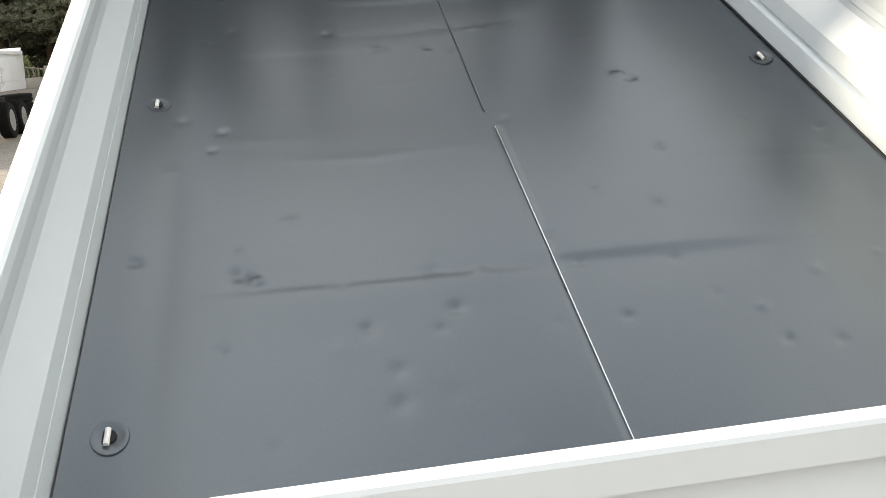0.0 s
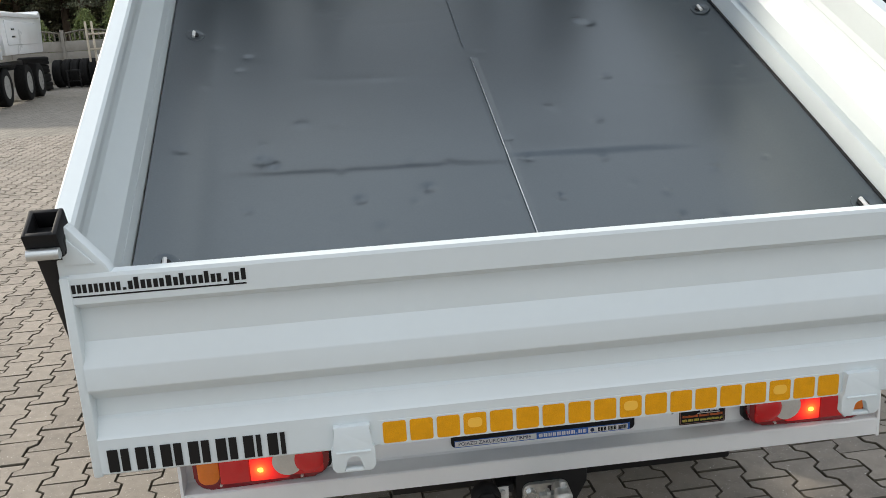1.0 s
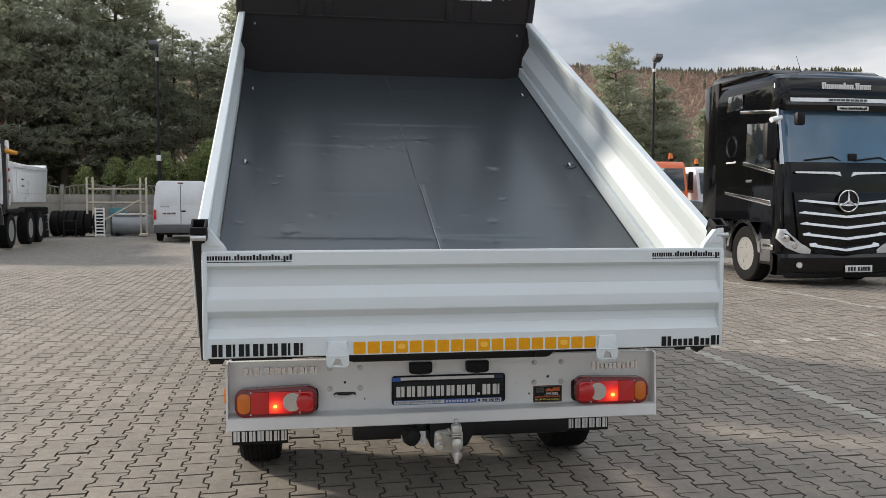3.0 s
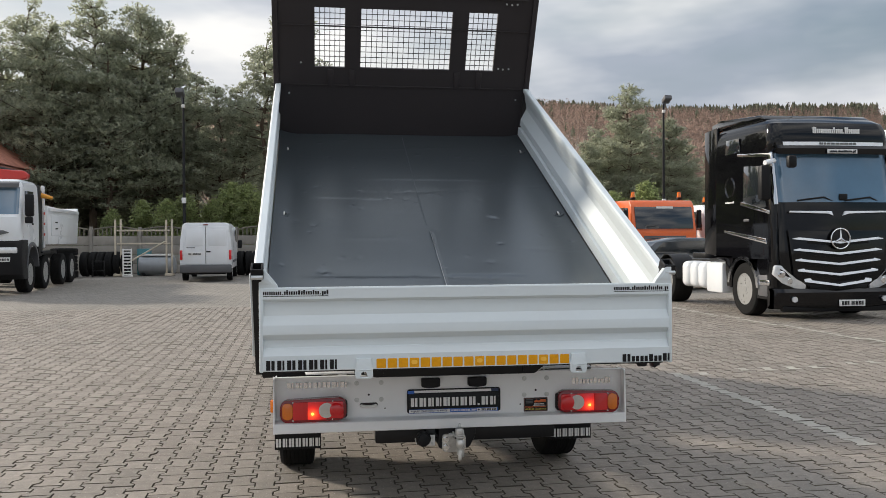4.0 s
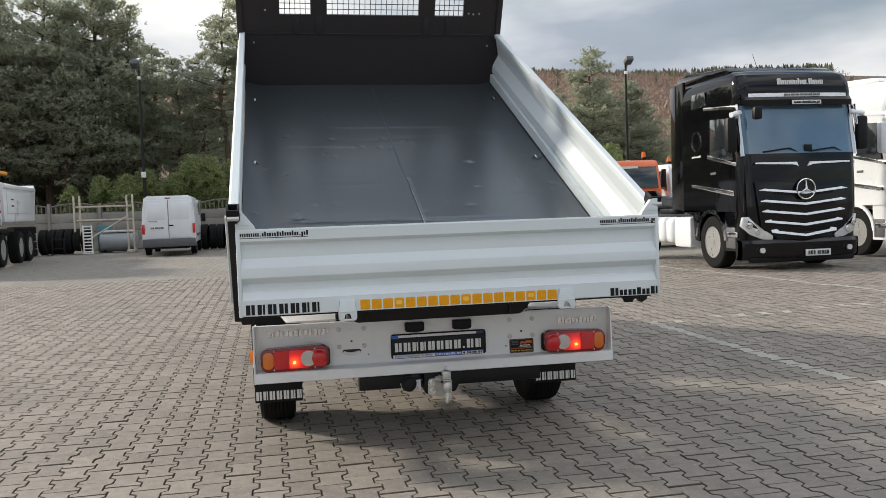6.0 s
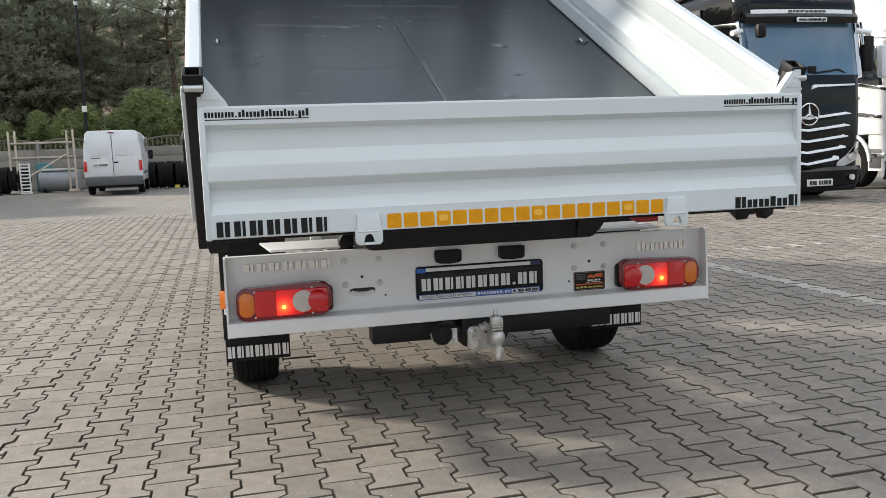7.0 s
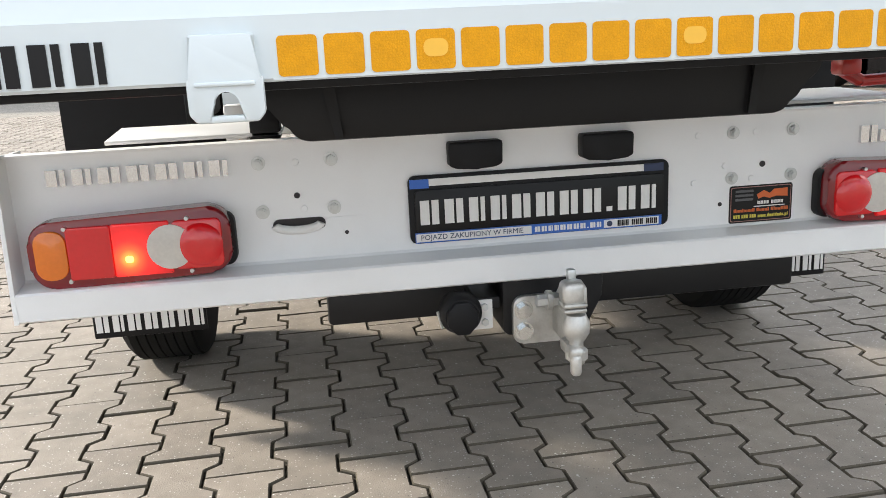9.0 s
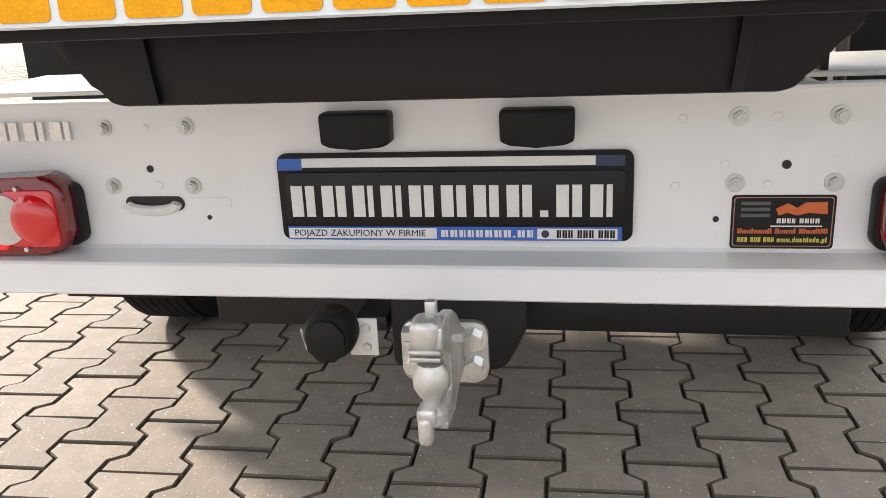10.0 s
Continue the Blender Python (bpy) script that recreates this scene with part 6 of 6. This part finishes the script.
def lamp_post(m, h, s):
    l = thing("street_lamp", m, "slim dark lamp post with a small floodlight head", "street lamp", "yard lamps")
    part("pole", tube(bmn(), (0, 0, 0), (0, 0, h - 0.2), 0.075, 0.045, 12), BLACK, l)
    hd = bmn()
    rbox(hd, (s * 0.12, -0.10, h), (0.36, 0.46, 0.22), 0.05, turn=Euler((radians(-25), 0, 0)).to_matrix())
    part("lamp_head", hd, GREY_PLASTIC, l)
    part("lamp_arm", tube(bmn(), (0, 0, h - 0.45), (s * 0.1, -0.05, h - 0.05), 0.04, n=10), GREY_PLASTIC, l)
    part("collar", box1((0, -0.02, h - 0.55), (0.13, 0.13, 0.14), 0.02), PALE, l)
    part("junction_box", box1((0, -0.06, 3.15), (0.18, 0.12, 0.24), 0.02), PALE, l)
    part("base_collar", tube(bmn(), (0, 0, 0), (0, 0, 0.25), 0.13, 0.10, 12), BLACK, l)


lamp_post(pose(-6.85, 32.4, 0), 7.75, -1)
lamp_post(pose(15.0, 33.0, 0), 7.95, 1)


def house(m):
    h = thing("house", m, "small house with a red clay tile roof", "house")
    part("wall", box1((0, 4, 2.45), (8.0, 7.6, 4.9), 0.02), RENDER_WALL, h)
    rf = bmn()
    prism(rf, [(-4.6, 4.8), (0, 7.9), (4.6, 4.8), (4.6, 4.65), (0, 7.7), (-4.6, 4.65)], "y", -0.6, 8.4)
    roof = part("roof", rf, TILE, h, "red clay tile roof")
    tv, tf = [], []
    for side in (-1, 1):
        for row in range(18):
            a = row / 18
            for k in range(36):
                y = -0.6 + 0.25 * k
                x0, z0 = side * 4.62 * (1 - a), 4.82 + 3.1 * a
                x1, z1 = side * 4.62 * (1 - a - 1 / 17), 4.87 + 3.1 * (a + 1 / 18)
                b = len(tv)
                tv += [(x0, y, z0 + 0.05), (x0, y + 0.12, z0 + 0.10), (x0, y + 0.24, z0 + 0.05), (x1, y, z1), (x1, y + 0.12, z1 + 0.05), (x1, y + 0.24, z1)]
                tf += [(b, b + 1, b + 4, b + 3), (b + 1, b + 2, b + 5, b + 4)]
    raw("roof_tiles", tv, tf, TILE, roof)["kind"] = "stuff"
    part("window", box1((0, 0.18, 2.0), (1.2, 0.08, 1.3), 0.01), GLASS, h)
    part("gutter", tube(bmn(), (4.65, -0.6, 4.68), (4.65, 8.4, 4.68), 0.07, n=8), GREY_PLASTIC, h)
    return h


house(pose(-19.7, 34.6, 0))


# ---- trees ----
class Sheet:
    """Loose leaf cards and twigs gathered into one mesh."""

    def __init__(self):
        self.v, self.f = [], []

    def limb(self, p, q, r0, r1, n=6):
        p, q = Vector(p), Vector(q)
        d = (q - p).normalized()
        a = d.orthogonal().normalized()
        b = d.cross(a)
        base = len(self.v)
        for c, r in ((p, r0), (q, r1)):
            for i in range(n):
                t = 2 * math.pi * i / n
                self.v.append(tuple(c + r * (math.cos(t) * a + math.sin(t) * b)))
        for i in range(n):
            j = (i + 1) % n
            self.f.append((base + i, base + j, base + n + j, base + n + i))

    def tuft(self, c, size, count, r, flat=0.6):
        """A soft clump of needle sprays, small and turned every way."""
        for _ in range(count):
            o = Vector(c) + Vector((r.gauss(0, 0.36), r.gauss(0, 0.36), r.gauss(0, flat * 0.45))) * size
            d = Vector((r.gauss(0, 1), r.gauss(0, 1), r.gauss(0.5, 0.8))).normalized()
            side = d.cross(Vector((r.gauss(0, 1), r.gauss(0, 1), r.gauss(0, 1)))).normalized()
            ln, wd = size * r.uniform(0.45, 0.85), size * r.uniform(0.14, 0.26)
            b = len(self.v)
            self.v += [tuple(o - side * wd - d * ln * 0.3), tuple(o + side * wd - d * ln * 0.3), tuple(o + d * ln * 0.7)]
            self.f.append((b, b + 1, b + 2))


def pine(name, seed, h, crown_from, spread, leaf, tuft_size, tufts, label, category="tree", group="pines behind the fence", step=0.030, gaps=0.04):
    r = random.Random(seed)
    wood, crown = Sheet(), Sheet()
    pts = [Vector((0, 0, -0.3))]
    for k in range(1, 9):
        pts.append(Vector((r.gauss(0, 0.012) * h * k / 8, r.gauss(0, 0.012) * h * k / 8, h * k / 8)))
    rad = lambda z: 0.016 * h * (1 - 0.93 * max(0, z) / h) + 0.012
    for a, b in zip(pts, pts[1:]):
        wood.limb(a, b, rad(a.z), rad(b.z), 8)
    z = crown_from * h
    while z < h * 0.985:
        k = (z - crown_from * h) / (h - crown_from * h)
        reach = spread * h * (0.55 + 0.45 * min(1, k / 0.22)) * max(0.0, 1 - k) ** 0.68 * (1 + 0.22 * math.sin(z * 1.9 + seed)) + 0.035 * h
        base = pts[min(8, int(z / h * 8))].lerp(pts[min(8, int(z / h * 8) + 1)], (z / h * 8) % 1)
        for _ in range(r.choice((5, 6, 7))):
            if r.random() < gaps:
                continue
            a = r.uniform(0, 2 * math.pi)
            ln = reach * r.uniform(0.55, 1.15)
            lift = ln * r.uniform(0.0, 0.45) * (0.4 + 1.2 * k)
            tip = base + Vector((math.cos(a) * ln, math.sin(a) * ln, lift))
            wood.limb(base, tip, 0.004 * h * (1 - 0.7 * k) + 0.008, 0.006, 5)
            n = max(4, int(ln / (tuft_size * 0.30)))
            wide = Vector((-math.sin(a), math.cos(a), 0))
            for i in range(n):
                f = 0.30 + 0.74 * (i + r.random()) / n
                fan = r.gauss(0, 0.26) * ln * (1.15 - abs(f - 0.65))
                p = base.lerp(tip, f) + wide * fan + Vector((r.gauss(0, 0.08), r.gauss(0, 0.08), r.gauss(0.04, 0.10) + 0.06 * ln * r.random()))
                crown.tuft(p, tuft_size * r.uniform(0.7, 1.25), tufts, r)
        z += h * step * r.uniform(0.7, 1.3)
    crown.tuft(pts[-1], tuft_size, tufts, r)
    # dead lower branches
    for _ in range(9):
        zz = h * r.uniform(0.12, max(0.14, crown_from))
        a, ln = r.uniform(0, 6.28), r.uniform(0.3, 1.3)
        wood.limb((0, 0, zz), (math.cos(a) * ln, math.sin(a) * ln, zz + r.uniform(-0.2, 0.3)), 0.02, 0.006, 4)
    t = thing(name, pose(0, 0, 0), label, category, group)
    raw("trunk", wood.v, wood.f, BARK, t)
    raw("crown", crown.v, crown.f, leaf, t)
    return t


def bare_tree(name, seed, h, bark, label):
    r = random.Random(seed)
    s = Sheet()

    def grow(p, d, ln, rad, level):
        q = p + d * ln
        s.limb(p, q, rad, rad * 0.62, 6 if level < 2 else 4)
        if level >= 5:
            return
        for _ in range(3 if level else 5):
            nd = (d * 1.1 + Vector((r.gauss(0, 0.45), r.gauss(0, 0.45), r.gauss(0.18, 0.25)))).normalized()
            grow(p.lerp(q, r.uniform(0.55, 1.0)), nd, ln * r.uniform(0.55, 0.8), rad * 0.55, level + 1)

    grow(Vector((0, 0, -0.2)), Vector((0, 0, 1)), h * 0.36, 0.012 * h, 0)
    t = thing(name, pose(0, 0, 0), label, "tree", "bare trees")
    raw("branching", s.v, s.f, bark, t)
    return t


def plant(model, x, y, turn, scale=1.0):
    m = Matrix.Translation((x, y, rise(x, y) - 0.05)) @ pose(0, 0, 0, 0, 0, turn)
    c = copy_thing(model, m)
    c.scale = (scale, scale, scale)
    return c


tr = random.Random(21)
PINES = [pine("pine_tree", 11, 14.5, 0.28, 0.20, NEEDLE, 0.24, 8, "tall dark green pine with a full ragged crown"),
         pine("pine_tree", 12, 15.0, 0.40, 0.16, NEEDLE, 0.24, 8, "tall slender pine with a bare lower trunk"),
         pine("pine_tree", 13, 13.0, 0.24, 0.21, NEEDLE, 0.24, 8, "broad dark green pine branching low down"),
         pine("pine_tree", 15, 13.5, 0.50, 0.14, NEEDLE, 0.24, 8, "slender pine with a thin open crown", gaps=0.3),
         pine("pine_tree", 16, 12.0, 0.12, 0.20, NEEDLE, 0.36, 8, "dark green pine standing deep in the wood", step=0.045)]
TALL = (14.5, 15.0, 13.0, 13.5, 12.0)
YOUNG = pine("young_pine", 14, 4.0, 0.06, 0.30, NEEDLE_YOUNG, 0.17, 7, "bright green young pine behind the fence", "tree", "young pines")
BARES = [bare_tree("bare_tree", 31, 9.0, BARE, "leafless brown tree with fine twigs"), bare_tree("birch_tree", 32, 9.5, BIRCH, "leafless birch with a pale trunk")]
firsts = [(PINES[0], -12.9, 41.0, 0, 14.2 / 14.5), (PINES[1], -8.9, 42.0, 40, 12.3 / 15.0), (PINES[2], -10.4, 41.0, 200, 13.9 / 13.0), (PINES[3], -2.6, 39.0, 30, 1.0), (PINES[4], -16.6, 46.0, 70, 0.85), (YOUNG, -5.3, 36.0, 10, 1.0), (BARES[0], -7.2, 47.0, 0, 1.0), (BARES[1], 15.0, 50.0, 0, 1.05)]
for ob, x, y, turn, sc in firsts:
    ob.matrix_basis = Matrix.Translation((x, y, rise(x, y) - 0.05)) @ pose(0, 0, 0, 0, 0, turn)
    ob.scale = (sc, sc, sc)
# x, y, model, height
spots = [(-14.7, 40.0, 2, 12.6), (-11.7, 39.6, 0, 11.3), (-7.9, 43.0, 1, 10.6), (-6.5, 41.5, 1, 9.6), (-5.1, 41.0, 1, 9.9), (-3.9, 40.0, 3, 12.0),
         (-16.7, 43.0, 3, 14.0), (-18.2, 41.0, 1, 13.4), (-20.5, 42.0, 0, 13.5), (-23.0, 41.0, 2, 13.0), (-26.0, 43.0, 0, 13.5), (-30.0, 41.0, 2, 13.0), (-12.6, 43.5, 2, 11.5), (-9.6, 42.6, 2, 10.2),
         (-12.2, 46.5, 4, 9.6), (-20.6, 46.5, 4, 10.5), (-14.9, 47.0, 4, 9.4), (-13.4, 44.6, 4, 9.0), (-16.6, 44.4, 4, 9.6), (-10.6, 44.8, 4, 8.6), (-18.4, 45.2, 4, 9.2), (-26.6, 48.0, 4, 11.0), (-33.0, 45.0, 4, 12.5), (-37.0, 46.0, 4, 13.0), (-22.0, 51.0, 4, 11.5), (-10.2, 50.0, 4, 9.5),
         (-4.6, 47.5, 4, 7.8), (1.0, 47.0, 4, 7.0), (3.5, 49.0, 4, 7.0), (-2.4, 46.0, 4, 7.0), (-6.2, 50.0, 4, 8.0), (6.0, 48.0, 4, 6.5),
         (17.4, 44.0, 0, 10.6), (15.9, 43.5, 2, 7.4), (19.9, 44.0, 2, 8.6), (14.4, 43.0, 2, 7.2), (13.0, 44.0, 2, 6.4), (18.8, 46.0, 4, 8.0), (21.5, 45.0, 2, 7.0), (11.5, 46.0, 4, 6.2), (24.0, 46.0, 4, 6.8), (28.0, 47.0, 4, 6.5), (33.0, 47.0, 4, 6.5), (38.0, 49.0, 4, 7.0), (9.0, 46.5, 4, 6.0), (44.0, 49.0, 4, 7.0), (16.4, 47.0, 4, 8.0), (13.6, 46.5, 4, 7.2)]
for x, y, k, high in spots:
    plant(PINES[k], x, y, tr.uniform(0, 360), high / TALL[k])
for x, y, sc in [(-10.6, 35.6, 0.7), (-9.4, 36.0, 0.85), (-8.2, 35.4, 0.75), (-7.4, 36.6, 0.9), (-4.4, 35.3, 1.0), (-3.2, 36.4, 1.05), (-6.3, 37.2, 0.9), (-2.0, 35.6, 0.85), (-0.5, 36.2, 0.9), (1.0, 35.4, 0.8), (-12.5, 35.8, 0.6), (-15.0, 36.2, 0.7), (12.6, 38.0, 1.0), (14.0, 37.0, 0.85), (16.4, 38.5, 1.05), (18.2, 37.5, 0.9), (10.5, 37.2, 0.8), (20.5, 38.5, 0.9)]:
    plant(YOUNG, x, y, tr.uniform(0, 360), sc * tr.uniform(0.9, 1.1))
for x, y, k, sc in [(-3.0, 50.0, 0, 0.9), (-8.5, 55.0, 0, 1.0), (-0.5, 55.0, 0, 0.9), (8.5, 53.0, 1, 0.9), (20.5, 54.0, 0, 0.9), (22.0, 51.0, 1, 0.8), (5.5, 56.0, 0, 0.9), (-5.5, 60.0, 0, 1.0), (11.0, 58.0, 0, 0.9), (26.0, 57.0, 0, 0.9)]:
    plant(BARES[k], x, y, tr.uniform(0, 360), sc)


def far_woods():
    """Winter woods over the hill: brown broadleaf crowns, dark conifers along the ridge."""
    r = random.Random(77)
    brown, dark = Sheet(), Sheet()
    for n in range(13500):
        y = 70 + 720 * r.random() ** 0.8
        x = r.uniform(-0.62, 0.62) * (y + 90)
        far = y + 0.12 * abs(x)
        z = rise(x, y)
        h = r.uniform(7.0, 12.0)
        if r.random() < (0.85 if far > 660 else 0.10 if far > 560 else 0.03):
            for k in range(4):
                a0, zz, rr = r.uniform(0, 6), z + h * (0.05 + 0.21 * k), h * 0.30 * (1 - 0.20 * k)
                b = len(dark.v)
                for i in range(5):
                    a = a0 + 2 * math.pi * i / 5
                    q = rr * r.uniform(0.7, 1.25)
                    dark.v.append((x + q * math.cos(a), y + q * math.sin(a), zz + r.uniform(-0.3, 0.3)))
                dark.v.append((x + r.gauss(0, 0.15), y, zz + h * 0.34))
                for i in range(5):
                    dark.f.append((b + i, b + (i + 1) % 5, b + 5))
        else:
            many, small = (70, 0.022) if y < 260 else (30, 0.042)
            for k in range(many):
                d = Vector((r.gauss(0, 1), r.gauss(0, 1), r.gauss(0, 1))).normalized() * r.uniform(0.4, 1.0)
                c = Vector((x, y, z + h * 0.55)) + Vector((d.x * h * 0.32, d.y * h * 0.32, d.z * h * 0.46))
                u = Vector((r.gauss(0, 1), r.gauss(0, 1), r.gauss(0.3, 1))).normalized() * h * small * 1.6
                w = u.orthogonal().normalized() * h * small
                b = len(brown.v)
                brown.v += [tuple(c - u), tuple(c + w), tuple(c + u)]
                brown.f.append((b, b + 1, b + 2))
    tagged(raw("winter_woods", brown.v, brown.f, WOODS), "brown leafless woods over the hillside", "woods", kind="stuff")
    tagged(raw("conifer_woods", dark.v, dark.f, WOODS_DARK), "dark conifers along the ridge", "woods", kind="stuff")


far_woods()


# ---- paving, piece by piece ----
PITCH, LENGTH, GAP, SKEW = 0.1465, 0.203, 0.0056, math.radians(1.4)


def paver_outline(g):
    a, w, h, p, q = 0.0890 - g, 0.0575 - g, LENGTH / 2 - g - 0.0008, 0.0625 + g * 0.4, 0.0390 + g * 0.4
    return [(a, -h), (a, -p), (w, -q), (w, q), (a, p), (a, h), (-a, h), (-a, p), (-w, q), (-w, -q), (-a, -p), (-a, -h)]


OUT, TOP = paver_outline(GAP * 0.5), paver_outline(GAP * 0.5 + 0.0024)
COLS = range(-60, 77)
SPLIT_X, SPLIT_Y = (-0.95, 1.05), (-0.35, 0.85)


def paver_mesh(name, material):
    verts = [(x, y, -0.018) for x, y in OUT] + [(x, y, -0.0036) for x, y in OUT] + [(x, y, 0.0) for x, y in TOP]
    n = len(OUT)
    faces = [tuple(range(2 * n, 3 * n))]
    for ring in (0, 1):
        for i in range(n):
            j = (i + 1) % n
            faces.append((ring * n + i, ring * n + j, (ring + 1) * n + j, (ring + 1) * n + i))
    me = bpy.data.meshes.new(name)
    me.from_pydata(verts, [], faces)
    me.materials.append(material)
    me.materials.append(JOINT_EDGE)
    for p in me.polygons:
        p.material_index = min(p.index, 1)
    return me


def marked(x, y):
    """Whether a paver belongs to one of the pale bay lines."""
    lane = 3.05 + 0.052 * (4.0 - y)
    if -4.5 < y < 4.1 and abs(x - lane) < 0.0735:
        return True
    if 5.2 < y < 13 and abs(x - (6.42 + 0.105 * (12.4 - y))) < 0.08:
        return True
    if 3.1 < x < 6.6 and abs(y - (3.97 + 0.16 * (x - 3.1))) < 0.09 and int(x / PITCH) % 2 == 0:
        return True
    return False


def paving():
    near_me, r = paver_mesh("paver", PAVER), random.Random(9)
    base = near_me.vertices
    proto = np.array([v.co[:] for v in base])
    pf = [tuple(p.vertices) for p in near_me.polygons]
    far_faces = [tuple(i - 12 for i in f) for f in pf if min(f) >= 12]
    verts, faces, index, count = [], [], [], 0
    for c in COLS:
        u = c * PITCH - 0.0604
        lo, hi = -25, 70
        for k in range(lo, hi):
            v = k * LENGTH + (LENGTH / 2 if c % 2 else 0) - 0.0968 + LENGTH / 2
            x, y = u * math.cos(SKEW) - v * math.sin(SKEW), u * math.sin(SKEW) + v * math.cos(SKEW)
            tilt = (r.gauss(0, 0.0012), r.gauss(0, 0.008), r.gauss(0, 0.008))
            pale = marked(x, y)
            if SPLIT_X[0] < x < SPLIT_X[1] and SPLIT_Y[0] < y < SPLIT_Y[1] and count < 300:
                ob = new("paver", near_me)
                ob.parent = ground
                ob.matrix_basis = Matrix.Translation((x, y, tilt[0])) @ Euler((tilt[1] * 0.6, tilt[2] * 0.6, SKEW + r.gauss(0, 0.005))).to_matrix().to_4x4()
                count += 1
                continue
            p = proto @ np.array([[math.cos(SKEW), math.sin(SKEW), 0], [-math.sin(SKEW), math.cos(SKEW), 0], [0, 0, 1]])
            p[:, 2] += tilt[0] + p[:, 1] * tilt[1] + p[:, 0] * tilt[2]
            b = len(verts)
            if abs(x - 0.3) < 3.2 and -3.2 < y < 3.0:
                verts += (p + (x, y, 0)).tolist()
                fs = pf
            else:
                verts += (p[12:] + (x, y, 0)).tolist()
                fs = far_faces
            faces += [tuple(i + b for i in f) for f in fs]
            index += [1 if pale else 0] + [2] * (len(fs) - 1)
    part("joint_sand", box1((1.2, 4.65, -0.0155), (19.4, 18.7, 0.006)), JOINT, ground, "dark sand in the joints", smooth=0)
    ob = raw("block_paving", verts, faces, [PAVER, PAVER_PALE, JOINT_EDGE], ground, "grey interlocking concrete pavers with pale bay lines", index)
    ob["kind"] = "stuff"


paving()
